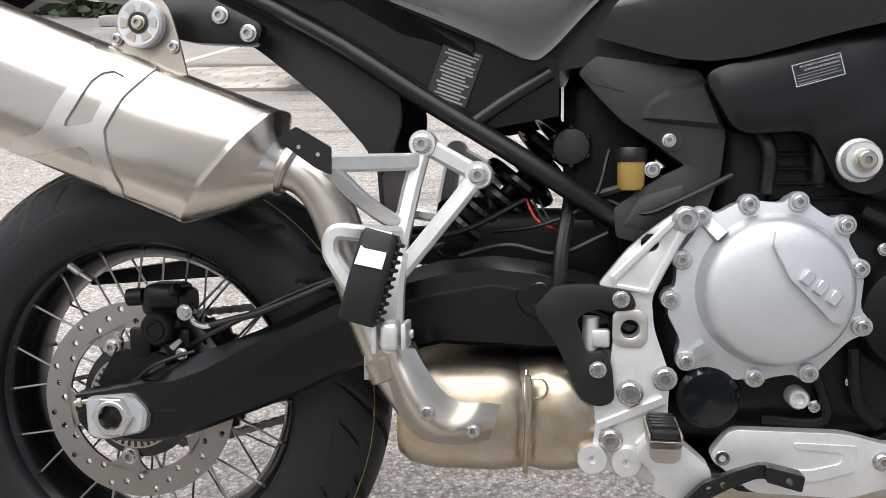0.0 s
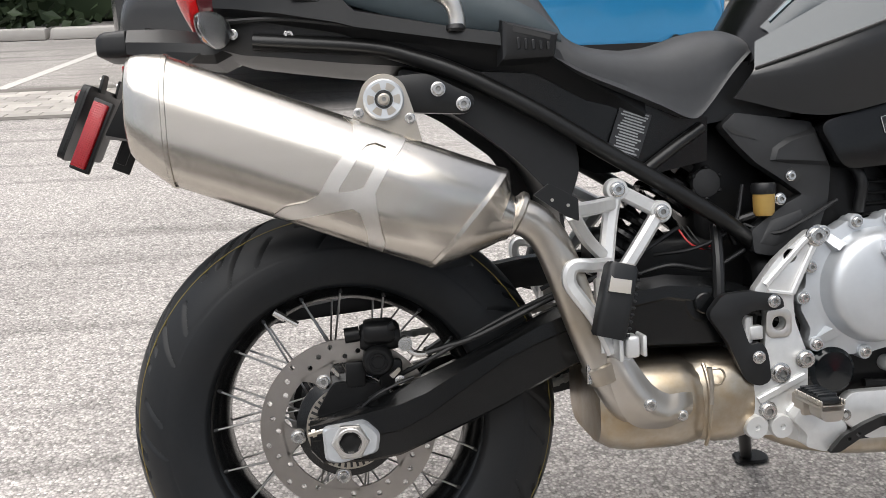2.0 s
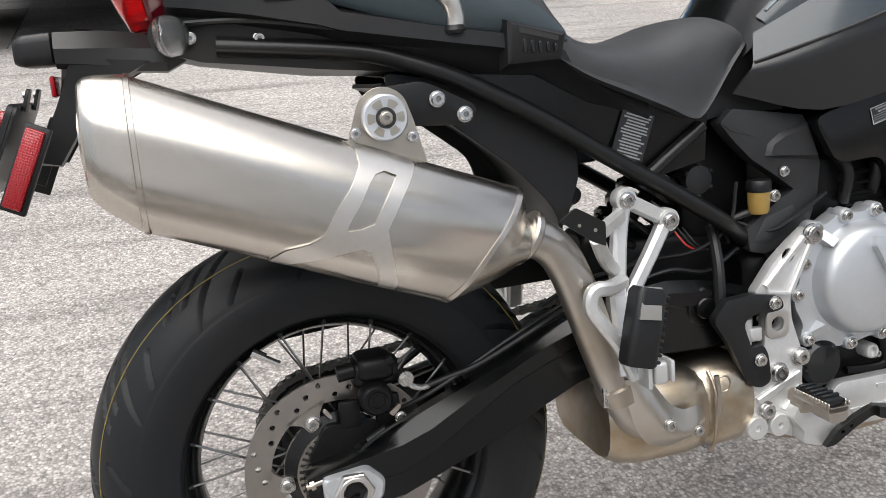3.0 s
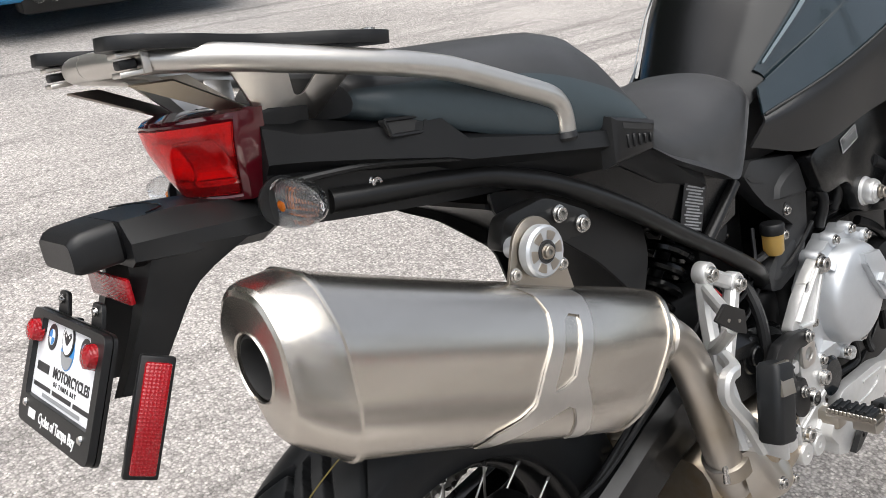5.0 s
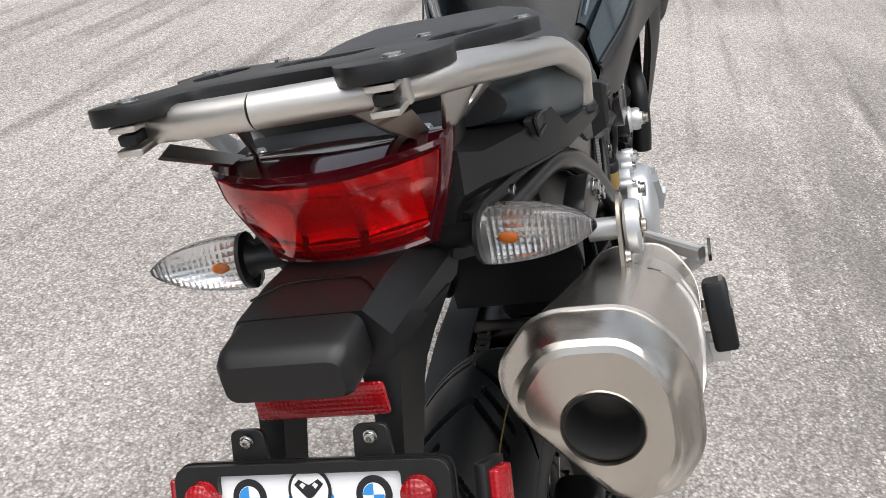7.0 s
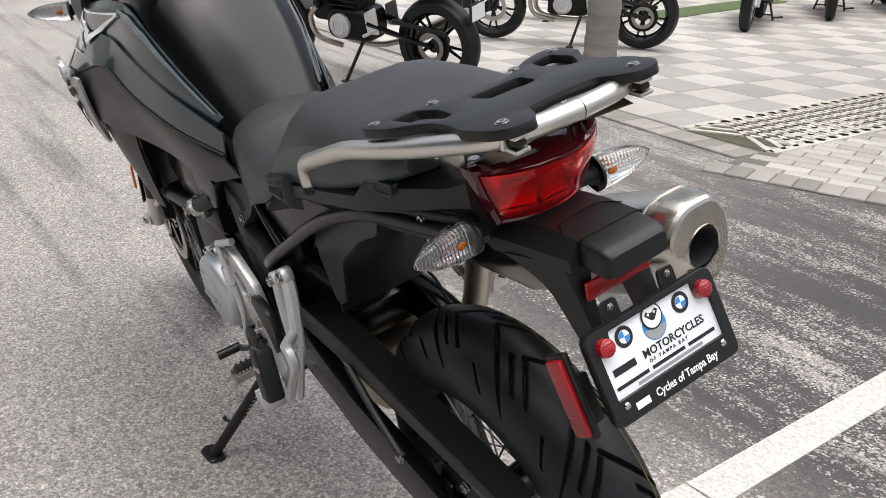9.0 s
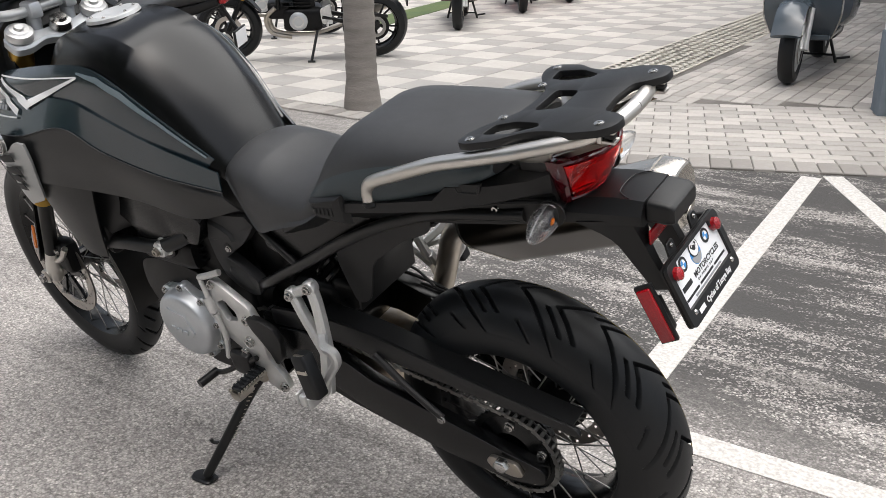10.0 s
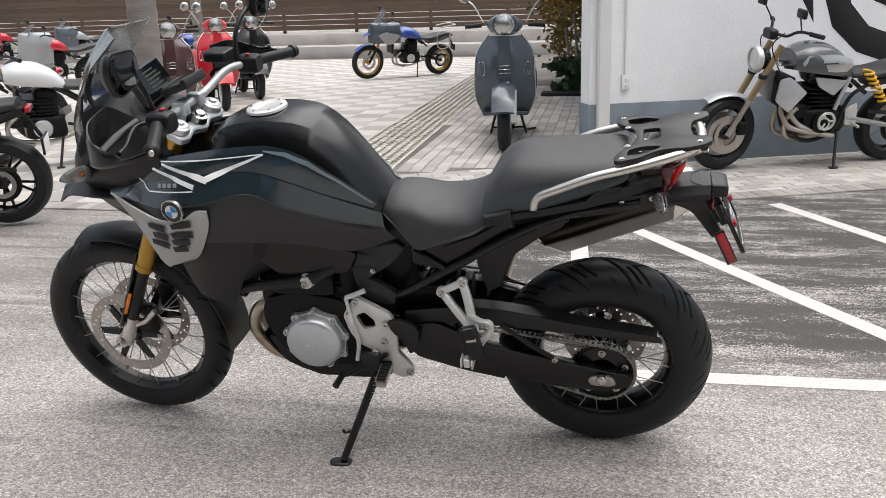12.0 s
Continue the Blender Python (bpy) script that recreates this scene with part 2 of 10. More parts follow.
def turn(profile, n=32, axis="Y", at=(0, 0, 0), arc=None):
    """A turned body: profile of (radius, along) about an axis through at."""
    bm = bmesh.new()
    rings = []
    closed = len(profile) > 2 and profile[0] == profile[-1]
    pr = profile[:-1] if closed else profile
    for r, h in pr:
        ring = []
        for j in range(n):
            a = 2 * math.pi * j / n
            c, s = r * math.cos(a), r * math.sin(a)
            v = {"Y": (c, h, s), "X": (h, c, s), "Z": (c, s, h)}[axis]
            ring.append(bm.verts.new(Vector(at) + Vector(v)))
        rings.append(ring)
    k = len(rings)
    for i in range(k if closed else k - 1):
        a, b = rings[i], rings[(i + 1) % k]
        for j in range(n):
            bm.faces.new((a[j], a[(j + 1) % n], b[(j + 1) % n], b[j]))
    if not closed:
        for ring, (r, h) in ((rings[0], pr[0]), (rings[-1], pr[-1])):
            if r > 1e-5:
                bm.faces.new(ring)
    bmesh.ops.remove_doubles(bm, verts=bm.verts, dist=1e-6)
    return bm


def rod(a, b, r, n=12, bev=0.0):
    return tube([a, b], r, n, smooth=0)


def grid_surface(rows, nu=4, nv=4, close=False):
    """Points of a smooth net through the given rows of points."""
    rows = [catmull(r, nu, close) for r in rows]
    cols = [catmull([r[i] for r in rows], nv) for i in range(len(rows[0]))]
    return [[cols[i][j] for i in range(len(cols))] for j in range(len(cols[0]))]


def sheet(rows, thick=0.004, nu=4, nv=4, smooth=True):
    """A curved panel with thickness."""
    net = grid_surface(rows, nu, nv) if smooth else [[Vector(p) for p in r] for r in rows]
    bm = bmesh.new()
    v = [[bm.verts.new(p) for p in r] for r in net]
    for i in range(len(v) - 1):
        for j in range(len(v[0]) - 1):
            bm.faces.new((v[i][j], v[i][j + 1], v[i + 1][j + 1], v[i + 1][j]))
    bmesh.ops.recalc_face_normals(bm, faces=bm.faces)
    bmesh.ops.solidify(bm, geom=list(bm.faces), thickness=thick)
    return bm


def loft(rings, nu=1, nv=4, smooth=True, bands=None):
    """A closed body through rings of points; bands: a material index for each ring segment."""
    if smooth:
        k = len(rings[0])
        net = grid_surface(rings, nu, nv, True) if nu else [list(c) for c in zip(*[catmull(col, nv) for col in zip(*rings)])]
    else:
        net = [[Vector(p) for p in r] for r in rings]
    bm = bmesh.new()
    v = [[bm.verts.new(p) for p in r] for r in net]
    n = len(v[0])
    for i in range(len(v) - 1):
        for j in range(n):
            f = bm.faces.new((v[i][j], v[i][(j + 1) % n], v[i + 1][(j + 1) % n], v[i + 1][j]))
            if bands:
                f.material_index = bands[(j // max(1, nu)) if smooth else j]
    bm.faces.new(v[0])
    bm.faces.new(v[-1])
    return bm


def cast_bar(pts, w, thick, smooth=4):
    """A cast bar with softened edges along 3D points, flat to the bike's side."""
    pts = catmull(pts, smooth) if smooth else [Vector(p) for p in pts]
    c = min(w, thick) * 0.24
    sec = [(-w / 2 + c, -thick / 2), (w / 2 - c, -thick / 2), (w / 2, -thick / 2 + c), (w / 2, thick / 2 - c), (w / 2 - c, thick / 2), (-w / 2 + c, thick / 2), (-w / 2, thick / 2 - c), (-w / 2, -thick / 2 + c)]
    rings = []
    for i, p in enumerate(pts):
        d = pts[min(i + 1, len(pts) - 1)] - pts[max(i - 1, 0)]
        n = Vector((-d.z, 0, d.x)).normalized()
        b = n.cross(d).normalized()
        rings.append([p + n * u + b * v for u, v in sec])
    return loft(rings, smooth=False)


def mirror(bm):
    """The other side's twin, about y = 0."""
    other = bm.copy()
    moved(other, Matrix.Diagonal((1, -1, 1, 1)))
    bmesh.ops.reverse_faces(other, faces=other.faces)
    return other


def both(pts):
    """A full ring from a half one (y >= 0, top to bottom)."""
    return [Vector(p) for p in pts] + [Vector((p[0], -p[1], p[2])) for p in reversed(pts) if abs(p[1]) > 1e-6]


def text_bm(words, size, m, depth=0.0004, align="CENTER", bold=0.0):
    """Lettering in the built-in font, as a bmesh."""
    cu = bpy.data.curves.new("lettering", "FONT")
    cu.body, cu.size, cu.extrude, cu.align_x, cu.align_y, cu.resolution_u = words, size, depth, align, "CENTER", 2
    cu.offset = bold
    ob = bpy.data.objects.new("lettering", cu)
    scene.collection.objects.link(ob)
    me = bpy.data.meshes.new_from_object(ob.evaluated_get(bpy.context.evaluated_depsgraph_get()))
    bpy.data.objects.remove(ob)
    bm = bmesh.new()
    bm.from_mesh(me)
    bpy.data.meshes.remove(me)
    return moved(bm, m)


def bolt_bm(r=0.008, h=0.006, hexagon=True):
    """A socket-head bolt, its head towards -y."""
    bm = turn([(0.0001, 0), (r * 1.25, 0), (r * 1.25, -h * 0.25), (r, -h * 0.3), (r, -h * 0.9), (r * 0.9, -h), (r * 0.45, -h), (r * 0.43, -h * 0.6), (0.0001, -h * 0.6)], 14)
    for f in bm.faces:
        c = f.calc_center_median()
        if math.hypot(c.x, c.z) < r * 0.435:
            f.material_index = 1
    return bm


BOLT_MESH = {}


def bolt(parent, at, side=-1, r=0.008, name="bolt", mat=None, tilt=0):
    """A bolt on a flank: side -1 faces right, +1 left."""
    key = (round(r, 4), (mat or CHROME).name)
    if key not in BOLT_MESH:
        ob = part(name, bolt_bm(r, r * 0.9), [mat or CHROME, CHAIN], parent)
        BOLT_MESH[key] = ob.data
    else:
        ob = new(name, BOLT_MESH[key])
        ob.parent = parent
    ob.matrix_basis = pose(*at, 0, tilt, 0 if side < 0 else 180)
    return ob


# ---- ground ----
def asphalt_material():
    m = bpy.data.materials.new("worn_asphalt")
    m.use_nodes = True
    n, ln = m.node_tree.nodes, m.node_tree.links
    bs = n["Principled BSDF"]
    tc = n.new("ShaderNodeTexCoord")
    vor = n.new("ShaderNodeTexVoronoi")
    vor.inputs["Scale"].default_value = 155
    vor.inputs["Randomness"].default_value = 1
    ln.new(tc.outputs["Object"], vor.inputs["Vector"])
    sep = n.new("ShaderNodeSeparateColor")
    ln.new(vor.outputs["Color"], sep.inputs[0])
    stone = n.new("ShaderNodeValToRGB")
    els = stone.color_ramp.elements
    els[0].position, els[0].color = 0.0, (0.215, 0.202, 0.19, 1)
    els[1].position, els[1].color = 1.0, (0.56, 0.528, 0.492, 1)
    for p, c in ((0.2, (0.285, 0.268, 0.253, 1)), (0.55, (0.37, 0.346, 0.327, 1)), (0.86, (0.445, 0.417, 0.393, 1))):
        e = els.new(p)
        e.color = c
    ln.new(sep.outputs[0], stone.inputs[0])
    # broad worn patches and drawn-out wheel marks
    broad = n.new("ShaderNodeTexNoise")
    broad.inputs["Scale"].default_value, broad.inputs["Detail"].default_value = 0.9, 8
    ln.new(tc.outputs["Object"], broad.inputs["Vector"])
    mp = n.new("ShaderNodeMapping")
    mp.inputs["Rotation"].default_value = (0, 0, radians(22))
    mp.inputs["Scale"].default_value = (0.7, 2.6, 1)
    ln.new(tc.outputs["Object"], mp.inputs["Vector"])
    drag = n.new("ShaderNodeTexNoise")
    drag.inputs["Scale"].default_value, drag.inputs["Detail"].default_value = 1.5, 12
    drag.inputs["Roughness"].default_value = 0.76
    ln.new(mp.outputs[0], drag.inputs["Vector"])
    # the parking bays behind the bike are darker, with worn tar
    pos = n.new("ShaderNodeSeparateXYZ")
    ln.new(tc.outputs["Object"], pos.inputs[0])
    bay_y = n.new("ShaderNodeMapRange")
    bay_y.inputs["From Min"].default_value, bay_y.inputs["From Max"].default_value = -0.25, -0.9
    bay_x = n.new("ShaderNodeMapRange")
    bay_x.inputs["From Min"].default_value, bay_x.inputs["From Max"].default_value = 4.6, 0.6
    ln.new(pos.outputs[1], bay_y.inputs["Value"])
    ln.new(pos.outputs[0], bay_x.inputs["Value"])
    bay = n.new("ShaderNodeMath")
    bay.operation = "MULTIPLY"
    ln.new(bay_y.outputs[0], bay.inputs[0])
    ln.new(bay_x.outputs[0], bay.inputs[1])
    far = n.new("ShaderNodeMapRange")
    far.inputs["To Min"].default_value, far.inputs["To Max"].default_value = 0.10, 0.97
    ln.new(bay.outputs[0], far.inputs["Value"])
    dr = n.new("ShaderNodeMapRange")
    dr.inputs["From Min"].default_value, dr.inputs["From Max"].default_value = 0.34, 0.4
    grit = n.new("ShaderNodeMath")
    grit.operation = "MULTIPLY_ADD"
    grit.inputs[1].default_value = -0.16
    ln.new(sep.outputs[1], grit.inputs[0])
    ln.new(drag.outputs["Fac"], grit.inputs[2])
    ln.new(grit.outputs[0], dr.inputs["Value"])
    drm = n.new("ShaderNodeMath")
    drm.operation = "MULTIPLY"
    ln.new(dr.outputs[0], drm.inputs[0])
    ln.new(far.outputs[0], drm.inputs[1])
    tone = n.new("ShaderNodeMapRange")
    tone.inputs["From Min"].default_value, tone.inputs["From Max"].default_value = 0.3, 0.7
    tone.inputs["To Min"].default_value, tone.inputs["To Max"].default_value = 0.86, 1.22
    ln.new(broad.outputs["Fac"], tone.inputs["Value"])
    pit = n.new("ShaderNodeTexNoise")
    pit.inputs["Scale"].default_value, pit.inputs["Detail"].default_value, pit.inputs["Roughness"].default_value = 42, 6, 0.75
    ln.new(tc.outputs["Object"], pit.inputs["Vector"])
    pr = n.new("ShaderNodeMapRange")
    pr.inputs["From Min"].default_value, pr.inputs["From Max"].default_value = 0.33, 0.62
    pr.inputs["To Min"].default_value, pr.inputs["To Max"].default_value = 0.74, 1.13
    ln.new(pit.outputs["Fac"], pr.inputs["Value"])
    gap = n.new("ShaderNodeMapRange")
    gap.inputs["From Min"].default_value, gap.inputs["From Max"].default_value = 0.3, 0.75
    gap.inputs["To Min"].default_value, gap.inputs["To Max"].default_value = 1.1, 0.7
    ln.new(vor.outputs["Distance"], gap.inputs["Value"])
    seams = n.new("ShaderNodeMath")
    seams.operation = "MULTIPLY"
    ln.new(tone.outputs[0], seams.inputs[0])
    ln.new(gap.outputs[0], seams.inputs[1])
    mp2 = n.new("ShaderNodeMapping")
    mp2.inputs["Rotation"].default_value = (0, 0, radians(-28))
    mp2.inputs["Scale"].default_value = (0.3, 5.0, 1)
    ln.new(tc.outputs["Object"], mp2.inputs["Vector"])
    scuff = n.new("ShaderNodeTexNoise")
    scuff.inputs["Scale"].default_value, scuff.inputs["Detail"].default_value = 1.3, 5
    ln.new(mp2.outputs[0], scuff.inputs["Vector"])
    sr = n.new("ShaderNodeMapRange")
    sr.inputs["From Min"].default_value, sr.inputs["From Max"].default_value = 0.53, 0.68
    sr.inputs["To Min"].default_value, sr.inputs["To Max"].default_value = 1.04, 0.66
    ln.new(scuff.outputs["Fac"], sr.inputs["Value"])
    marks = n.new("ShaderNodeMath")
    marks.operation = "MULTIPLY"
    ln.new(seams.outputs[0], marks.inputs[0])
    ln.new(sr.outputs[0], marks.inputs[1])
    both_tones = n.new("ShaderNodeMath")
    both_tones.operation = "MULTIPLY"
    ln.new(marks.outputs[0], both_tones.inputs[0])
    ln.new(pr.outputs[0], both_tones.inputs[1])
    sc = n.new("ShaderNodeVectorMath")
    sc.operation = "SCALE"
    ln.new(stone.outputs[0], sc.inputs[0])
    ln.new(both_tones.outputs[0], sc.inputs["Scale"])
    mix = n.new("ShaderNodeMix")
    mix.data_type = "RGBA"
    mix.inputs[7].default_value = (0.064, 0.062, 0.06, 1)
    ln.new(drm.outputs[0], mix.inputs[0])
    ln.new(sc.outputs[0], mix.inputs[6])
    ln.new(mix.outputs[2], bs.inputs["Base Color"])
    bs.inputs["Roughness"].default_value = 0.88
    bs.inputs["Specular IOR Level"].default_value = 0.25
    bp = n.new("ShaderNodeBump")
    bp.inputs["Strength"].default_value, bp.inputs["Distance"].default_value = 0.5, 0.004
    ln.new(vor.outputs["Distance"], bp.inputs["Height"])
    bp.invert = True
    ln.new(bp.outputs[0], bs.inputs["Normal"])
    return m


ASPHALT = asphalt_material()
ROAD_PAINT = material("worn_road_paint", (0.64, 0.62, 0.588), 0.75, vary=0.3, scale=14, bump=1.0, bump_scale=150, second=(0.42, 0.395, 0.37), second_scale=85)


def flat(outline, z0, z1, r=0.0):
    """A slab from a plan outline."""
    bm = bmesh.new()
    vs = [bm.verts.new((x, y, z1)) for x, y in outline]
    f = bm.faces.new(vs)
    ret = bmesh.ops.extrude_face_region(bm, geom=[f])
    bmesh.ops.translate(bm, vec=(0, 0, z0 - z1), verts=[v for v in ret["geom"] if isinstance(v, bmesh.types.BMVert)])
    bmesh.ops.recalc_face_normals(bm, faces=bm.faces)
    return bevelled(bm, r, 1)


bm = bmesh.new()
bmesh.ops.create_grid(bm, x_segments=1, y_segments=1, size=600)
tagged(part("ground", bm, ASPHALT), "pale worn asphalt of a parking lot", "ground", kind="structure")


def stripe(a, b, w=0.1):
    d = (Vector(b) - Vector(a)).normalized()
    s = Vector((-d.y, d.x)) * w / 2
    a, b = Vector(a), Vector(b)
    bm = flat([tuple(a + s), tuple(b + s), tuple(b - s), tuple(a - s)], -0.002, 0.003)
    return tagged(part("road_marking", bm, ROAD_PAINT), "worn white parking line painted on asphalt", "road marking", "parking lines", "structure")


stripe((0.29, -3.26), (0.09, -0.56))
stripe((0.2, -3.33), (-1.35, -0.72))
stripe((-1.04, -3.66), (-2.6, -0.6))
stripe((0.14, -0.5), (-2.6, -0.56))

# ---- the motorcycle ----
LEAN = pose(0, 0, 0.0094, -14.7, 0, 0)
bike = thing("motorcycle", "black adventure motorcycle leaning on its side stand, with a steel silencer", "motorcycle", LEAN)
REAR = (0, 0, 0.328)
FRONT = (1.606, 0, 0.354)


def tyre_mesh(name, R, w, bead, mat, parent, at, grooves=24, dense=1200, across=130, sweep=0.3, depth=0.011, width=0.0052):
    """A motorcycle tyre with chevron grooves cut into its tread."""
    rc = w * 0.53
    hc = R - rc
    amax = 2.0
    th = np.linspace(0, 2 * math.pi, dense, endpoint=False)
    pitch = 2 * math.pi / grooves
    pts = np.zeros((dense, across + 1, 3))

    def cut(centre, half_width, period):
        q = np.mod(th - centre + period / 2, period) - period / 2
        return np.clip((half_width - np.abs(q) * R) / 0.0026 + 0.5, 0, 1) * depth

    for j in range(across + 1):
        a = -amax + 2 * amax * j / across
        r, y = hc + rc * math.cos(a), w / 2 * math.sin(a)
        d = np.zeros(dense)
        u = a / 1.05
        for k, sgn in ((0, 1), (1, -1)):
            # one long arm to a shoulder, one short arm across the crown
            v = u * sgn + 0.1
            if -0.62 < v < 1.3:
                off = sweep * (abs(v) ** 0.9)
                taper = 1.0 if v < 0.85 else max(0.35, 1.0 - (v - 0.85) * 1.5)
                d = np.maximum(d, cut(off + k * pitch, width * taper, 2 * pitch))
            if 0.3 < v < 0.86:
                d = np.maximum(d, cut(sweep * 0.95 * v - 0.02 + (k + 0.55) * pitch, width * 0.9, 2 * pitch))
            if 0.84 < v < 1.26:
                d = np.maximum(d, cut(sweep * v + (k + 1.3) * pitch, width * 0.7, 2 * pitch))
        if 1.24 < abs(a) < 1.3 or 1.5 < abs(a) < 1.57:
            d = d + 0.0012
        rr = r - d
        pts[:, j, 0], pts[:, j, 1], pts[:, j, 2] = rr * np.cos(th), y, rr * np.sin(th)
    verts = pts.reshape(-1, 3).tolist()
    faces = []
    k = across + 1
    for i in range(dense):
        i2 = (i + 1) % dense
        for j in range(across):
            faces.append((i * k + j, i * k + j + 1, i2 * k + j + 1, i2 * k + j))
    # inner beads close the carcass
    ins = []
    for sgn, j in ((-1, 0), (1, across)):
        base = len(verts)
        for i in range(dense):
            verts.append((bead * math.cos(th[i]), sgn * w * 0.36, bead * math.sin(th[i])))
        ins.append(base)
        for i in range(dense):
            i2 = (i + 1) % dense
            faces.append((base + i, base + i2, i2 * k + j, i * k + j))
    for i in range(dense):
        i2 = (i + 1) % dense
        faces.append((ins[0] + i, ins[0] + i2, ins[1] + i2, ins[1] + i))
    me = bpy.data.meshes.new(name)
    me.from_pydata(verts, [], faces)
    me.materials.append(mat)
    bm = bmesh.new()
    bm.from_mesh(me)
    bpy.data.meshes.remove(me)
    moved(bm, Matrix.Translation(at))
    return part(name, bm, mat, parent, sharp=0.8)


def spokes(parent, n, r_rim, y_rim, r_hub, y_hub, wire=0.0017, swing=0.42):
    """Crossed wire spokes between the rim's edges and the hub's flanges."""
    first, nips = {}, {}
    for i in range(n):
        side = 1 if i % 2 else -1
        lead = 1 if (i // 2) % 2 else -1
        if (side, lead) not in first:
            a = lead * swing
            p = (r_rim, side * y_rim, 0)
            q = (r_hub * math.cos(a), side * y_hub, r_hub * math.sin(a))
            v = (Vector(q) - Vector(p)).normalized()
            ob = part("spoke", tube([p, q], wire, 6, 0), SPOKE, parent)
            nip = part("spoke_nipple", tube([Vector(p) - v * 0.004, Vector(p) + v * 0.012], wire * 2.0, 6, 0), BLACK_METAL, parent)
            nips[(side, lead)] = nip.data
            first[(side, lead)] = ob.data
        else:
            ob = new("spoke", first[(side, lead)])
            ob.parent = parent
            nip = new("spoke_nipple", nips[(side, lead)])
            nip.parent = parent
        ob.matrix_basis = pose(0, 0, 0, 0, -360 * (i // 2 * 2 + 0.45 * (i % 2)) / n, 0)
        nip.matrix_basis = ob.matrix_basis


def disc(parent, r, r_in, y, name, hole_n=36, thick=0.005):
    """A drilled brake disc with its holes cut through."""
    bm = bmesh.new()
    n = 144
    edges = []

    def ring(cx, cz, rad, k):
        vs = [bm.verts.new((cx + rad * math.cos(2 * math.pi * j / k), y, cz + rad * math.sin(2 * math.pi * j / k))) for j in range(k)]
        return [bm.edges.new((vs[j], vs[(j + 1) % k])) for j in range(k)]
    edges += ring(0, 0, r, n) + ring(0, 0, r_in, n)
    for i in range(hole_n):
        a = 2 * math.pi * i / hole_n
        rad = r_in + (r - r_in) * (0.25, 0.75, 0.5)[i % 3]
        edges += ring(rad * math.cos(a), rad * math.sin(a), 0.0042, 8)
    bmesh.ops.triangle_fill(bm, edges=edges, use_beauty=True)
    fs = list(bm.faces)
    ret = bmesh.ops.extrude_face_region(bm, geom=fs)
    bmesh.ops.translate(bm, vec=(0, thick, 0), verts=[v for v in ret["geom"] if isinstance(v, bmesh.types.BMVert)])
    return part(name, bm, DISC, parent, "drilled steel brake disc")


# rear wheel
rear_wheel = new("rear_wheel")
rear_wheel.parent = bike
rear_wheel.location = REAR
tyre_mesh("tyre", 0.333, 0.156, 0.21, RUBBER, rear_wheel, (0, 0, 0))
hc, rc = 0.333 - 0.156 * 0.53, 0.156 * 0.53
part("tyre_line", turn([(hc + (rc + d) * math.cos(a), -(0.078 + d) * math.sin(a)) for a, d in ((0.6, -0.001), (0.6, 0.0005), (0.62, 0.0005), (0.62, -0.001), (0.6, -0.001))], 160), YELLOW, rear_wheel, "thin yellow line round the new tyre")
part("rim", turn([(0.228, -0.064), (0.231, -0.058), (0.222, -0.05), (0.211, -0.048), (0.205, -0.03), (0.196, -0.012), (0.196, 0.012), (0.205, 0.03), (0.211, 0.048), (0.222, 0.05), (0.231, 0.058), (0.228, 0.064), (0.214, 0.06), (0.2, 0.046), (0.188, 0.02), (0.188, -0.02), (0.2, -0.046), (0.214, -0.06), (0.228, -0.064)], 96), BLACK_SATIN, rear_wheel, "black spoked rim")
part("hub", turn([(0.02, -0.09), (0.045, -0.088), (0.062, -0.07), (0.066, -0.05), (0.04, -0.04), (0.036, 0), (0.04, 0.035), (0.07, 0.045), (0.072, 0.06), (0.05, 0.075), (0.02, 0.08)], 40), BLACK_SATIN, rear_wheel)
spokes(rear_wheel, 40, 0.212, 0.05, 0.062, 0.045)
disc(rear_wheel, 0.1335, 0.098, -0.078, "brake_disc")
for i in range(5):
    a = 2 * math.pi * i / 5 + radians(116)
    bm = plate(rounded([(0.068, -0.01), (0.084, -0.0135), (0.1, -0.034), (0.1, 0.034), (0.084, 0.0135), (0.068, 0.01)], 0.005), -0.078, -0.073, 0.001, 1)
    part("disc_ear", moved(bm, pose(0, 0, 0, 0, -math.degrees(a), 0)), DISC, rear_wheel)
    bolt(rear_wheel, (0.079 * math.cos(a), -0.078, 0.079 * math.sin(a)), -1, 0.0088)
part("disc_carrier", turn([(0.045, -0.073), (0.062, -0.08), (0.08, -0.073), (0.08, -0.066), (0.045, -0.066), (0.045, -0.073)], 40), BLACK_SATIN, rear_wheel)
part("sensor_ring", turn([(0.046, -0.086), (0.064, -0.086), (0.064, -0.089), (0.046, -0.089), (0.046, -0.086)], 60), STEEL_PLAIN, rear_wheel, "slotted wheel-speed ring")
# the ring's slots are thin black bars in place of their inner shade
for i in range(40):
    a = 2 * math.pi * i / 40
    if i == 0:
        slot = part("slot", box(0.0505, 0.0615, -0.0898, -0.0888, -0.0019, 0.0019, 0), SOOT_SHADE, rear_wheel)
    else:
        shared("slot", slot.data, rear_wheel, pose(0, 0, 0, 0, math.degrees(a), 0))
part("valve", add(rod((-0.102, -0.06, 0.179), (-0.086, -0.062, 0.169), 0.0065, 10), rod((-0.088, -0.062, 0.17), (-0.068, -0.064, 0.158), 0.0042, 10)), CHROME, rear_wheel)

# front wheel and steering, turned a little to the right
STEER = -4
AXIS = Vector((-0.469, 0, 0.883))
steer = new("steering")
steer.parent = bike
head = Vector((1.235, 0, 1.06))
STEERED = Matrix.Translation(head) @ Matrix.Rotation(radians(STEER), 4, AXIS)
steer.matrix_basis = STEERED
FW = Vector(FRONT) - head


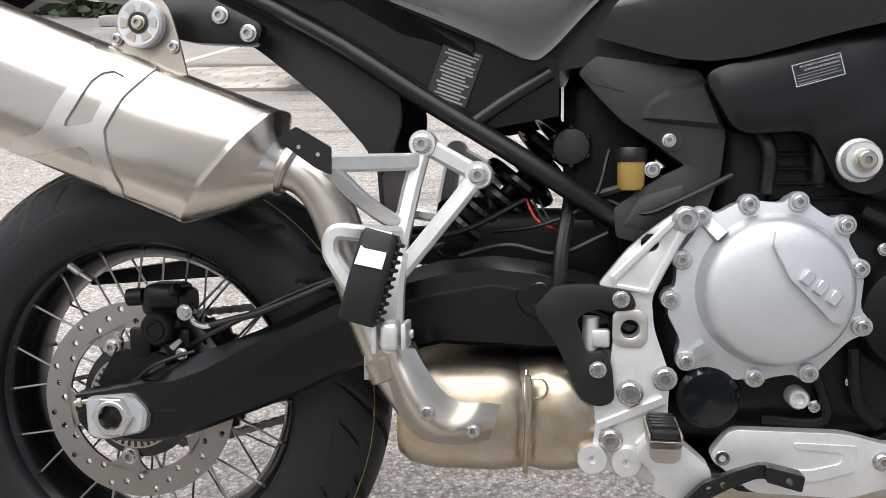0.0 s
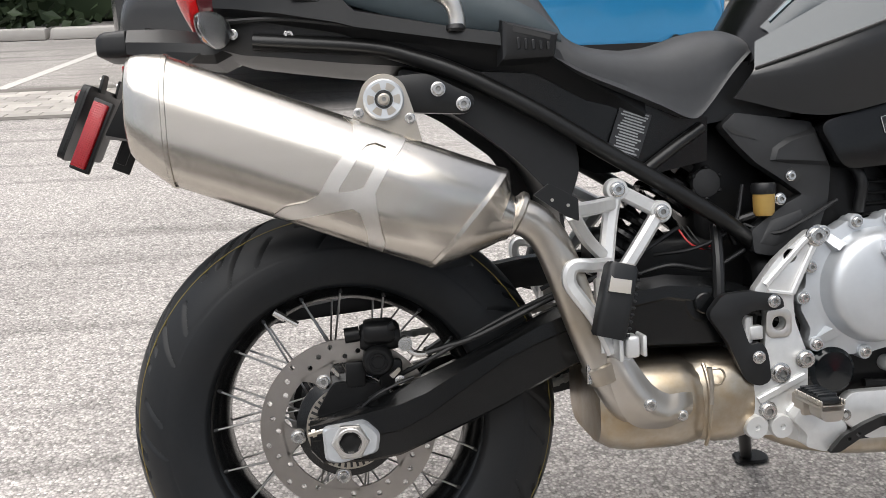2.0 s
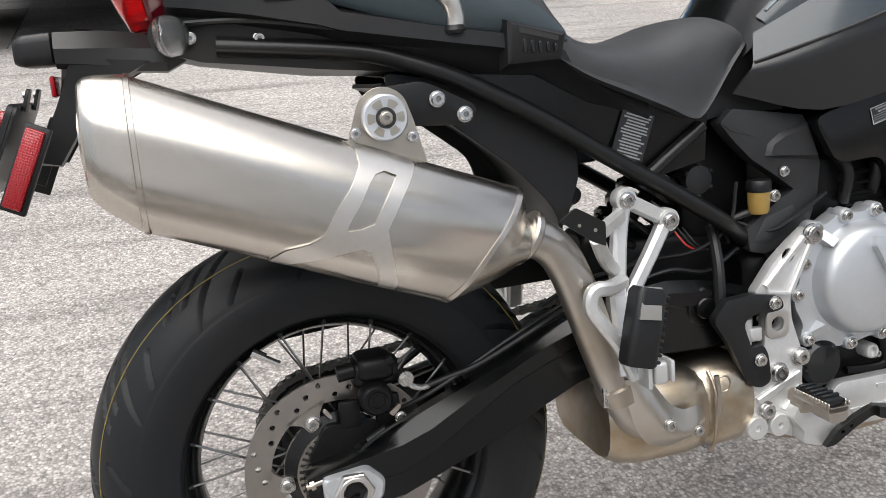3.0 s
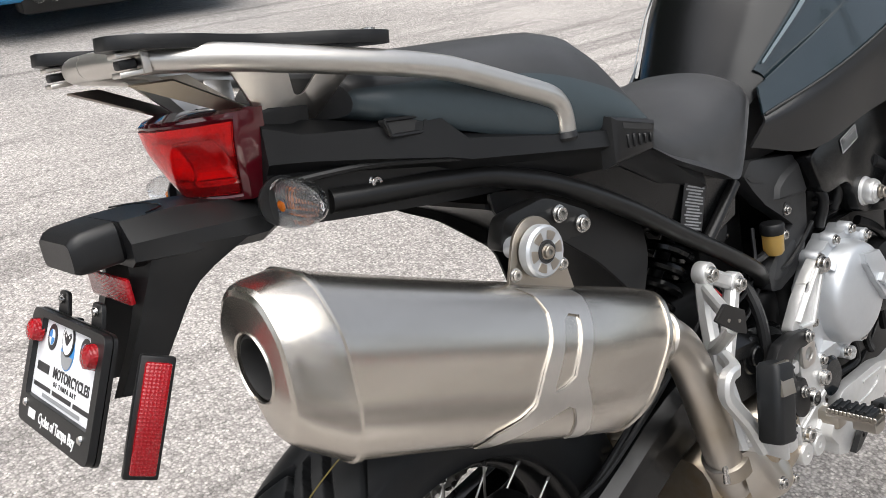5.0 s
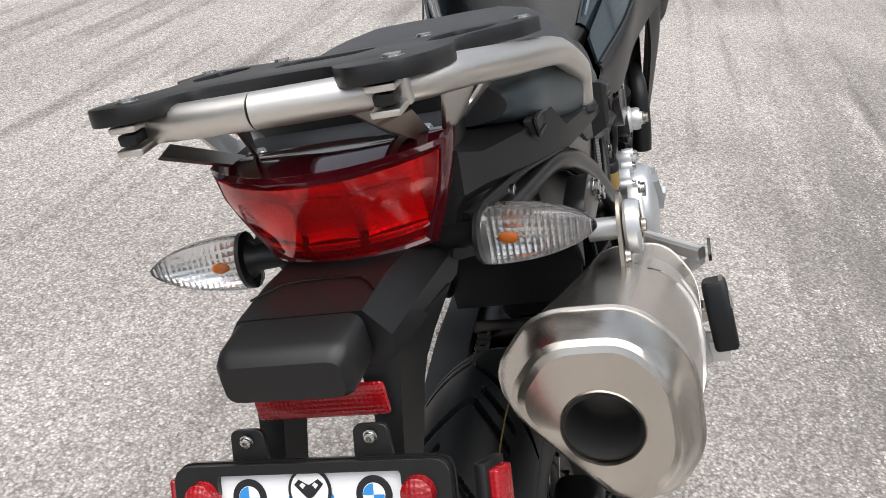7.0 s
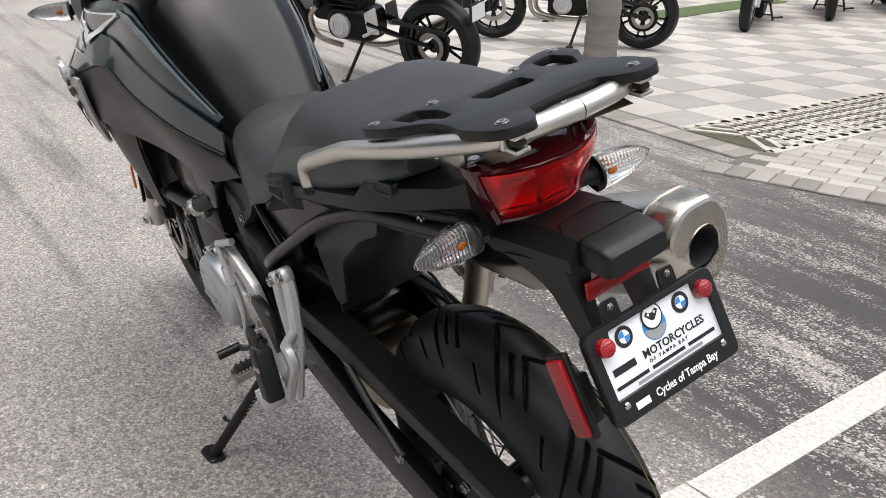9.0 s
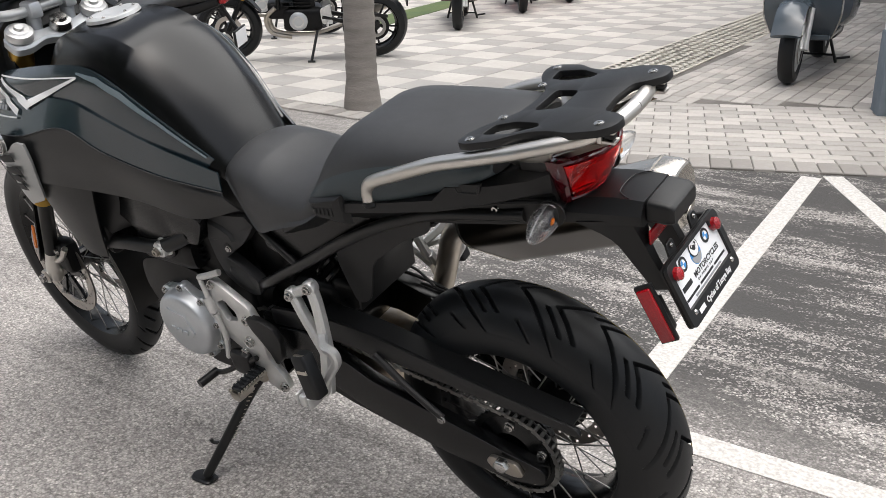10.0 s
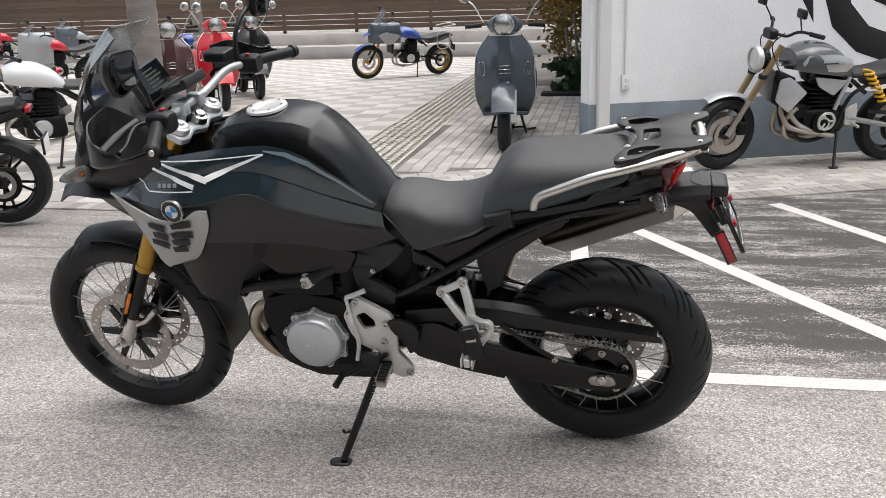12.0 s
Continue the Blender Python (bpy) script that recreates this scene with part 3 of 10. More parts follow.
def front_part(name, bm, mat, label=""):
    return part(name, bm, mat, steer, label)


front_wheel = new("front_wheel")
front_wheel.parent = bike
front_wheel.matrix_basis = STEERED @ Matrix.Translation(FW)
tyre_mesh("tyre", 0.351, 0.094, 0.262, RUBBER, front_wheel, (0, 0, 0), grooves=22, dense=900, across=70, sweep=-0.17, depth=0.009, width=0.0045)
part("rim", turn([(0.279, -0.036), (0.281, -0.03), (0.272, -0.024), (0.258, -0.02), (0.252, 0), (0.258, 0.02), (0.272, 0.024), (0.281, 0.03), (0.279, 0.036), (0.262, 0.034), (0.245, 0.012), (0.245, -0.012), (0.262, -0.034), (0.279, -0.036)], 96), BLACK_SATIN, front_wheel, "black spoked rim")
part("hub", turn([(0.015, -0.06), (0.04, -0.055), (0.05, -0.035), (0.03, -0.02), (0.03, 0.02), (0.05, 0.035), (0.04, 0.055), (0.015, 0.06)], 32), BLACK_SATIN, front_wheel)
spokes(front_wheel, 36, 0.262, 0.024, 0.046, 0.03)
for sgn in (-1, 1):
    disc(front_wheel, 0.152, 0.118, sgn * 0.066 - 0.0025, "brake_disc", 40)
    for i in range(6):
        a = 2 * math.pi * i / 6
        bm = plate(rounded([(0.035, -0.013), (0.08, -0.012), (0.124, -0.01), (0.124, 0.01), (0.08, 0.012), (0.035, 0.013)], 0.005), sgn * 0.06, sgn * 0.069, 0.0015, 1)
        part("disc_arm", moved(bm, pose(0, 0, 0, 0, -math.degrees(a), 0)), BLACK_SATIN, front_wheel)
        bolt(front_wheel, (0.116 * math.cos(a), sgn * 0.07, 0.116 * math.sin(a)), sgn, 0.007)

# silencer: a rounded six-sided can that climbs to the rear
MUF_C = Vector((0.0, -0.176, 0.712))
MUF_A = 20.8


def muf_point(s, p, q):
    """s metres rearward along the can, p outward to the right, q up across it."""
    c, n = math.cos(radians(MUF_A)), math.sin(radians(MUF_A))
    return MUF_C + Vector((-c * s + n * q, -p, n * s + c * q))


MUF_SEC = rounded([(-0.034, 0.078), (0.036, 0.078), (0.068, 0.034), (0.069, -0.042), (0.042, -0.082), (0.006, -0.083), (-0.066, 0.008), (-0.066, 0.036)], 0.022, 6)


def even(outline, n):
    """The same closed outline with evenly spaced points."""
    pts = [Vector(p) for p in outline] + [Vector(outline[0])]
    run = [0.0]
    for a, b in zip(pts, pts[1:]):
        run.append(run[-1] + (b - a).length)
    out = []
    j = 0
    for i in range(n):
        d = run[-1] * i / n
        while run[j + 1] < d:
            j += 1
        t = (d - run[j]) / max(1e-9, run[j + 1] - run[j])
        out.append(tuple(pts[j].lerp(pts[j + 1], t)))
    return out


MUF_SEC = even([(p * 1.07, q) for p, q in MUF_SEC], 56)


def muf_ring(s, k=1.0, shear=0.0, dp=0.0, dq=0.0, grow=0.0):
    out = []
    for p, q in MUF_SEC:
        v = Vector((p, q))
        v = v * k + v.normalized() * grow
        out.append(muf_point(s + shear * v.y, v.x + dp, v.y + dq))
    return out


def round_ring(s, r, dp=0.0, dq=0.0, shear=0.0):
    """The same count of points on a circle."""
    return [muf_point(s + shear * r * Vector(v).normalized().y, dp + r * Vector(v).normalized().x, dq + r * Vector(v).normalized().y) for v in MUF_SEC]


# index 1, the darker steel, covers the can's inner and lower inner faces
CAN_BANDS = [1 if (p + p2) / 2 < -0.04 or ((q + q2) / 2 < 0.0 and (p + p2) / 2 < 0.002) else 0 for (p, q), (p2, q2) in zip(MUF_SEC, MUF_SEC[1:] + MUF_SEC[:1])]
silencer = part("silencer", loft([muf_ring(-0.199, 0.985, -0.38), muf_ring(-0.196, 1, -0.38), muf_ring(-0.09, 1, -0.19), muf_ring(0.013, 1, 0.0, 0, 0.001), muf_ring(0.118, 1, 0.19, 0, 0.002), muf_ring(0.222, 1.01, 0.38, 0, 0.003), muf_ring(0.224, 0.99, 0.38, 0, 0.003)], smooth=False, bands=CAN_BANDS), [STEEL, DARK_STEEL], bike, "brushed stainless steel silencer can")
part("front_cone", loft([muf_ring(-0.1935, 1.01, -0.38), muf_ring(-0.2, 1.01, -0.38), muf_ring(-0.204, 0.975, -0.37), muf_ring(-0.222, 0.76, -0.27, 0.005, 0.004), muf_ring(-0.237, 0.55, -0.12, 0.01, 0.009), round_ring(-0.25, 0.033, 0.014, 0.012), round_ring(-0.258, 0.03, 0.014, 0.014)], smooth=False), STEEL, silencer, sharp=0.3)
part("end_cap", loft([muf_ring(0.217, 1.0, 0.38, 0, 0.003), muf_ring(0.218, 1.034, 0.38, 0, 0.003), muf_ring(0.2235, 1.034, 0.38, 0, 0.003), muf_ring(0.225, 1.004, 0.38, 0, 0.003), muf_ring(0.229, 0.998, 0.38, 0, 0.003), muf_ring(0.26, 0.87, 0.365, 0.002, 0.004), muf_ring(0.27, 0.81, 0.36, 0.003, 0.004), muf_ring(0.275, 0.755, 0.36, 0.004, 0.004), muf_ring(0.2775, 0.69, 0.36, 0.005, 0.004), round_ring(0.278, 0.0305, 0.008, 0.0, 0.36), round_ring(0.28, 0.0295, 0.008, 0.0, 0.36), round_ring(0.278, 0.0285, 0.008, 0.0, 0.36), round_ring(0.2, 0.029, 0.008, 0.0)], smooth=False), STEEL, silencer, sharp=0.3)
part("bore", turn([(0.0295, 0.0), (0.027, -0.001), (0.0262, 0.004), (0.0262, 0.07), (0.0002, 0.07), (0.0002, 0.072), (0.0295, 0.072), (0.0295, 0.0)], 36, "X", (0, 0, 0)), SOOT_SHADE, silencer).matrix_basis = Matrix.Translation(muf_point(0.274, 0.008, 0.0))


def flank_p(q):
    """How far out the can's outer flank stands at a height q across it."""
    best = 0.03
    for (p0, q0), (p1, q1) in zip(MUF_SEC, MUF_SEC[1:] + MUF_SEC[:1]):
        if min(q0, q1) <= q <= max(q0, q1) and abs(q1 - q0) > 1e-6:
            best = max(best, p0 + (p1 - p0) * (q - q0) / (q1 - q0))
    return best + 0.0035


STRAP = [(0.006, 0.0765), (-0.0766, 0.0765), (-0.0823, 0.0726), (-0.0797, 0.0591), (-0.0714, 0.032), (-0.0673, 0.0096), (-0.064, -0.0087), (-0.0729, -0.0281), (-0.0869, -0.0537), (-0.0967, -0.0673), (-0.098, -0.08), (-0.078, -0.08), (-0.0742, -0.0691), (-0.0681, -0.0586), (-0.0533, -0.0395), (-0.0423, -0.0366), (-0.0167, -0.0503), (0.0134, -0.0676), (0.0361, -0.0783), (0.055, -0.078), (0.042, -0.0613), (0.0179, -0.0466), (0.0054, -0.0333), (-0.0019, 0.0014), (-0.0109, 0.03), (-0.0156, 0.056), (-0.0093, 0.0702)]
STRAP_SLOT = [(-0.0353, 0.0496), (-0.045, 0.0557), (-0.0604, 0.0544), (-0.0544, 0.0311), (-0.0475, -0.0059), (-0.0333, -0.016), (-0.0187, -0.0216), (-0.0178, -0.0158), (-0.0253, 0.0138), (-0.0297, 0.0377)]
bm = plate(STRAP, 0.0, 0.003, 0.0, 1, [STRAP_SLOT])
for q in (-0.075, -0.068, -0.06, -0.052, -0.045, -0.038, -0.02, 0.0, 0.02, 0.03, 0.036, 0.042, 0.049, 0.056, 0.063, 0.07):
    bmesh.ops.bisect_plane(bm, geom=list(bm.verts) + list(bm.edges) + list(bm.faces), plane_co=(0, 0, q), plane_no=(0, 0, 1))
for v in bm.verts:
    v.co = muf_point(v.co.x, flank_p(v.co.z) - 0.0032 + v.co.y, v.co.z)
bracket = part("silencer_strap", bm, STRAP_STEEL, bike, "flat slotted steel strap round the silencer")
bm = plate(rounded([(0.024, 0.755), (0.041, 0.805), (0.05, 0.83), (0.068, 0.842), (0.087, 0.842), (0.105, 0.83), (0.115, 0.80), (0.133, 0.725)], 0.01), -0.1855, -0.1815, 0.001, 1)
part("hanger_tab", bm, STEEL_PLAIN, bracket)
spool = part("spool", turn([(0.001, -0.196), (0.009, -0.196), (0.01, -0.199), (0.011, -0.2025), (0.0255, -0.203), (0.028, -0.2), (0.028, -0.19), (0.0255, -0.187), (0.012, -0.186), (0.012, -0.15), (0.001, -0.15)], 40, at=(0.077, 0, 0.806)), SILVER, bike, "round aluminium silencer mount")
for i in range(6):
    a = 2 * math.pi * i / 6
    arc = [a + (k / 4 - 0.5) * 0.62 for k in range(5)]
    o = [(0.077 + 0.0225 * math.cos(u), 0.806 + 0.0225 * math.sin(u)) for u in arc] + [(0.077 + 0.0135 * math.cos(u), 0.806 + 0.0135 * math.sin(u)) for u in reversed(arc)]
    part("pocket", plate(rounded(o, 0.0018, 2), -0.2036, -0.2029, 0.0, 1), STEEL_PLAIN, spool)
# black ring laid on for the shaded gap round the bolt
part("spool_gap_shade", turn([(0.0095, -0.2036), (0.0125, -0.2036), (0.0125, -0.2029), (0.0095, -0.2029), (0.0095, -0.2036)], 28, at=(0.077, 0, 0.806)), SOOT_SHADE, spool)
bolt(spool, (0.077, -0.2025, 0.806), -1, 0.0068, mat=STEEL_PLAIN)
for x, z in ((0.042, 0.79), (0.112, 0.78)):
    bolt(bracket, (x, -0.187, z), -1, 0.006)

# exhaust: pipe down from the silencer, heat shield, collector box
part("exhaust_pipe", tube([(0.245, -0.19, 0.642), (0.275, -0.19, 0.628), (0.298, -0.191, 0.6), (0.318, -0.192, 0.55), (0.342, -0.19, 0.48), (0.37, -0.185, 0.41), (0.4, -0.17, 0.36), (0.43, -0.14, 0.33)], 0.0265, 24), STEEL_PLAIN, bike, "bare steel exhaust pipe")
part("pipe_joint", moved(turn([(0.031, -0.006), (0.034, -0.003), (0.034, 0.003), (0.031, 0.006)], 30, "X"), Matrix.Translation((0.252, -0.19, 0.64)) @ pose(0, 0, 0, 0, 28, 0)), STEEL_PLAIN, bike)
shield = part("heat_shield", sheet([[(0.36, -0.208, 0.43), (0.38, -0.222, 0.436), (0.402, -0.21, 0.434)],
                                     [(0.372, -0.21, 0.392), (0.394, -0.232, 0.402), (0.416, -0.212, 0.411)],
                                     [(0.383, -0.21, 0.358), (0.41, -0.236, 0.374), (0.434, -0.212, 0.387)],
                                     [(0.405, -0.206, 0.33), (0.434, -0.234, 0.35), (0.455, -0.21, 0.374)],
                                     [(0.446, -0.2, 0.321), (0.464, -0.226, 0.346), (0.479, -0.204, 0.373)],
                                     [(0.484, -0.186, 0.325), (0.492, -0.204, 0.346), (0.498, -0.188, 0.367)]], 0.003, 5, 5), STEEL_PLAIN, bike, "pressed steel heat shield")
bolt(shield, (0.42, -0.2345, 0.367), -1, 0.0075)
bolt(shield, (0.47, -0.2225, 0.345), -1, 0.0065)


def rbox(x0, x1, ya, yb, za, zb, r, n=4):
    """A body with soft corners: lofted along x."""
    rings = []
    for x, k in ((x0, 0.82), (x0 + r * 0.35, 0.94), (x0 + r, 1.0), (x1 - r, 1.0), (x1 - r * 0.35, 0.94), (x1, 0.82)):
        cy, cz = (ya + yb) / 2, (za + zb) / 2
        sec = rounded([(ya, za), (yb, za), (yb, zb), (ya, zb)], r * 1.3, n)
        rings.append([Vector((x, cy + (y - cy) * k, cz + (z - cz) * k)) for y, z in sec])
    return loft(rings, smooth=False)


collector = part("collector_box", rbox(0.37, 0.535, -0.178, 0.06, 0.272, 0.404, 0.045), STEEL_HEAT, bike, "heat-tinted steel exhaust collector box")
part("collector_front", rbox(0.505, 0.612, -0.172, 0.05, 0.274, 0.408, 0.042), STEEL_HEAT, collector)
part("weld_seam", tube([(0.526, -0.16, 0.401), (0.526, -0.178, 0.38), (0.528, -0.18, 0.345), (0.526, -0.178, 0.305), (0.526, -0.163, 0.28)], 0.003, 8), STEEL_HEAT, collector)
part("weld_seam", tube([(0.528, -0.1795, 0.4), (0.53, -0.181, 0.375), (0.529, -0.1805, 0.345)], 0.0042, 8), STEEL_PLAIN, collector)
part("weld_patch", tube([(0.528, -0.1785, 0.396), (0.545, -0.179, 0.396), (0.551, -0.1795, 0.385), (0.545, -0.179, 0.374), (0.53, -0.1785, 0.374)], 0.0016, 6, 3), STEEL_HEAT, collector)
part("pipe_clamp", turn([(0.029, -0.014), (0.033, -0.012), (0.033, 0.012), (0.029, 0.014)], 30, "Z", (0, 0, 0)), STEEL_PLAIN, bike).matrix_basis = pose(0.372, -0.186, 0.412, 0, -25, 0)
part("clamp_bolt", add(rod((0.345, -0.2, 0.395), (0.345, -0.2, 0.425), 0.005), rod((0.345, -0.2, 0.405), (0.36, -0.19, 0.41), 0.008)), CHROME, bike)
part("header_pipe", add(tube([(0.6, -0.06, 0.31), (0.72, -0.08, 0.255), (0.9, -0.06, 0.235), (1.05, -0.03, 0.26), (1.13, -0.03, 0.34), (1.13, -0.03, 0.44), (1.06, -0.03, 0.5)], 0.024, 18),
                        tube([(1.0, 0.02, 0.25), (1.1, 0.03, 0.29), (1.15, 0.04, 0.38), (1.13, 0.04, 0.46), (1.06, 0.03, 0.5)], 0.021, 18)), STEEL_HEAT, bike, "bronze-tinted exhaust headers")

# swing arm
def arm_ring(x, top, facet, crease, low):
    """One section of the right arm: a sloping upper facet, an upright one, a step and a recessed lower one."""
    return [Vector((x, y, z)) for y, z in ((-0.092, top - 0.004), (-0.121, top), (-0.137, facet), (-0.1375, crease + 0.0015), (-0.1335, crease - 0.0025), (-0.131, low + 0.006), (-0.122, low), (-0.092, low + 0.003))]


right_arm = loft([arm_ring(*r) for r in ((-0.056, 0.35, 0.347, 0.326, 0.305), (-0.04, 0.354, 0.349, 0.325, 0.286), (0.03, 0.371, 0.361, 0.326, 0.284), (0.075, 0.389, 0.369, 0.331, 0.29), (0.117, 0.407, 0.384, 0.35, 0.306), (0.185, 0.434, 0.421, 0.393, 0.333), (0.236, 0.457, 0.445, 0.424, 0.354), (0.287, 0.483, 0.47, 0.446, 0.38), (0.34, 0.503, 0.489, 0.465, 0.404), (0.42, 0.526, 0.51, 0.488, 0.424), (0.485, 0.533, 0.518, 0.499, 0.422), (0.54, 0.527, 0.512, 0.489, 0.42), (0.6, 0.512, 0.5, 0.475, 0.42), (0.66, 0.48, 0.47, 0.452, 0.425))], smooth=False)
swing = part("swing_arm", add(right_arm, mirror(plate(rounded([(-0.09, 0.335), (0.0, 0.35), (0.16, 0.385), (0.33, 0.42), (0.5, 0.5), (0.66, 0.48), (0.66, 0.41), (0.5, 0.385), (0.33, 0.315), (0.16, 0.285), (0.0, 0.272), (-0.09, 0.295)], 0.02), -0.135, -0.105, 0.008, 3)), box(0.44, 0.66, -0.12, 0.12, 0.42, 0.5, 0.02)), BLACK_SATIN, bike, "black cast swing arm")
part("arm_pivot", turn([(0.001, -0.142), (0.014, -0.142), (0.016, -0.14), (0.016, -0.136), (0.027, -0.136), (0.03, -0.132), (0.03, -0.11), (0.001, -0.11)], 28, at=(0.54, 0, 0.488)), BLACK_SATIN, swing)
block_out = rounded([(-0.038, 0.346), (0.024, 0.353), (0.046, 0.331), (0.041, 0.304), (-0.016, 0.291), (-0.036, 0.297), (-0.037, 0.322)], 0.008)
adj = part("chain_adjuster", loft([[Vector((0.003 + (x - 0.003) * k, y, 0.323 + (z - 0.323) * k)) for x, z in block_out] for y, k in ((-0.128, 1.0), (-0.144, 1.0), (-0.149, 0.9))], smooth=False), SILVER, bike, "cast aluminium axle block")
part("adjuster_bolt", add(rod((-0.058, -0.134, 0.335), (-0.036, -0.134, 0.34), 0.0045, 12), rod((-0.053, -0.134, 0.3365), (-0.047, -0.134, 0.338), 0.0075, 6)), STEEL_PLAIN, adj)
part("axle_nut", add(turn([(0.017, -0.157), (0.0255, -0.157), (0.0275, -0.155), (0.0275, -0.148), (0.017, -0.148), (0.017, -0.157)], 6, at=(0.002, 0, 0.3245)), turn([(0.0162, -0.158), (0.02, -0.158), (0.022, -0.1565), (0.0162, -0.13), (0.0162, -0.158)], 32, at=(0.002, 0, 0.3245))), STRAP_STEEL, adj)
part("axle_bore", add(turn([(0.0161, -0.1575), (0.0161, -0.11), (0.0155, -0.11), (0.0155, -0.1575), (0.0161, -0.1575)], 28, at=(0.002, 0, 0.3245)), turn([(0.0001, -0.1502), (0.0158, -0.1502)], 28, at=(0.002, 0, 0.3245))), SOOT_SHADE, adj)
ladj = part("chain_adjuster", plate(rounded([(-0.046, 0.307), (-0.024, 0.298), (0.03, 0.301), (0.042, 0.318), (0.03, 0.334), (-0.032, 0.336)], 0.01), 0.134, 0.144, 0.003, 2), STEEL_PLAIN, bike)
part("axle_nut", turn([(0.001, 0.162), (0.009, 0.162), (0.015, 0.159), (0.017, 0.156), (0.017, 0.1435), (0.001, 0.1435)], 6, at=REAR), CHROME, ladj)

# seat in two heights
def half(x, *yz):
    return both([(x, y, z) for y, z in yz])


seat = part("rider_seat", loft([
    half(0.65, (0, 0.885), (0.04, 0.882), (0.068, 0.874), (0.074, 0.866), (0.07, 0.86), (0, 0.858)),
    half(0.635, (0, 0.898), (0.05, 0.892), (0.088, 0.878), (0.1, 0.862), (0.096, 0.856), (0, 0.852)),
    half(0.6, (0, 0.904), (0.065, 0.898), (0.112, 0.872), (0.118, 0.834), (0.112, 0.826), (0, 0.82)),
    half(0.55, (0, 0.898), (0.078, 0.891), (0.124, 0.858), (0.135, 0.784), (0.127, 0.773), (0, 0.775)),
    half(0.525, (0, 0.89), (0.082, 0.884), (0.13, 0.852), (0.14, 0.774), (0.132, 0.763), (0, 0.77)),
    half(0.48, (0, 0.879), (0.09, 0.873), (0.138, 0.845), (0.147, 0.792), (0.14, 0.781), (0, 0.78)),
    half(0.42, (0, 0.876), (0.1, 0.871), (0.146, 0.85), (0.154, 0.816), (0.148, 0.805), (0, 0.795)),
    half(0.36, (0, 0.892), (0.108, 0.885), (0.152, 0.865), (0.16, 0.839), (0.156, 0.831), (0, 0.83)),
    half(0.315, (0, 0.93), (0.11, 0.925), (0.148, 0.905), (0.154, 0.868), (0.15, 0.861), (0, 0.86)),
    half(0.29, (0, 0.955), (0.1, 0.95), (0.14, 0.93), (0.148, 0.885), (0.144, 0.878), (0, 0.875))], 3, 4), SEAT_VINYL, bike, "black textured vinyl rider seat")
part("seat_base", loft([half(x, (0, top), (w, top), (w, low), (0, low)) for x, w, top, low in ((0.3, 0.118, 0.86, 0.82), (0.42, 0.122, 0.815, 0.775), (0.53, 0.112, 0.78, 0.75), (0.6, 0.1, 0.84, 0.76), (0.7, 0.1, 0.86, 0.76))], smooth=False), BLACK_PLASTIC, bike, "black plastic seat base")
pillion = part("pillion_seat", loft([
    half(0.335, (0, 0.925), (0.1, 0.915), (0.148, 0.895), (0.153, 0.875), (0.12, 0.865), (0, 0.865)),
    half(0.3, (0, 0.976), (0.1, 0.971), (0.15, 0.925), (0.156, 0.885), (0.12, 0.875), (0, 0.875)),
    half(0.25, (0, 1.014), (0.1, 1.008), (0.15, 0.950), (0.155, 0.900), (0.12, 0.890), (0, 0.890)),
    half(0.16, (0, 1.026), (0.105, 1.020), (0.15, 0.979), (0.152, 0.915), (0.12, 0.905), (0, 0.905)),
    half(0.04, (0, 1.032), (0.1, 1.026), (0.138, 0.997), (0.142, 0.95), (0.11, 0.942), (0, 0.942)),
    half(-0.03, (0, 1.034), (0.095, 1.029), (0.134, 1.004), (0.138, 0.976), (0.11, 0.966), (0, 0.966)),
    half(-0.06, (0, 1.029), (0.086, 1.024), (0.122, 1.007), (0.126, 0.988), (0.1, 0.978), (0, 0.976)),
    half(-0.067, (0, 1.024), (0.082, 1.019), (0.116, 1.005), (0.119, 0.99), (0.094, 0.981), (0, 0.979))], 3, 4, bands=[0, 0, 1, 1, 0, 0, 1, 1, 0, 0]), [SEAT_VINYL, SEAT_SIDE], bike, "pillion seat with blue-grey vinyl sides")
for sgn in (-1, 1):
    part("seam", tube([(0.25, sgn * 0.126, 0.985), (0.16, sgn * 0.13, 1.001), (0.04, sgn * 0.118, 1.01), (-0.03, sgn * 0.1, 1.015)], 0.0016, 6), BLACK_PLASTIC, pillion)

# tank cover and side fairings
tank = part("tank_cover", loft([
    half(0.625, (0, 0.89), (0.05, 0.885), (0.085, 0.87), (0.095, 0.83), (0.06, 0.8), (0, 0.8)),
    half(0.66, (0, 0.945), (0.06, 0.938), (0.1, 0.91), (0.115, 0.87), (0.08, 0.82), (0, 0.82)),
    half(0.72, (0, 1.03), (0.075, 1.022), (0.12, 0.982), (0.135, 0.93), (0.1, 0.86), (0, 0.86)),
    half(0.79, (0, 1.105), (0.085, 1.096), (0.135, 1.045), (0.15, 0.98), (0.11, 0.9), (0, 0.9)),
    half(0.86, (0, 1.145), (0.09, 1.135), (0.14, 1.08), (0.155, 1.0), (0.11, 0.92), (0, 0.92)),
    half(0.97, (0, 1.156), (0.09, 1.145), (0.135, 1.09), (0.15, 1.0), (0.11, 0.92), (0, 0.92)),
    half(1.08, (0, 1.14), (0.085, 1.128), (0.125, 1.075), (0.145, 1.0), (0.11, 0.92), (0, 0.92)),
    half(1.15, (0, 1.09), (0.08, 1.08), (0.115, 1.04), (0.135, 0.98), (0.1, 0.92), (0, 0.92)),
    half(1.17, (0, 1.03), (0.07, 1.03), (0.1, 1.01), (0.12, 0.96), (0.09, 0.92), (0, 0.92))], 0, 5), BLACK_SATIN, bike, "satin black tank cover")
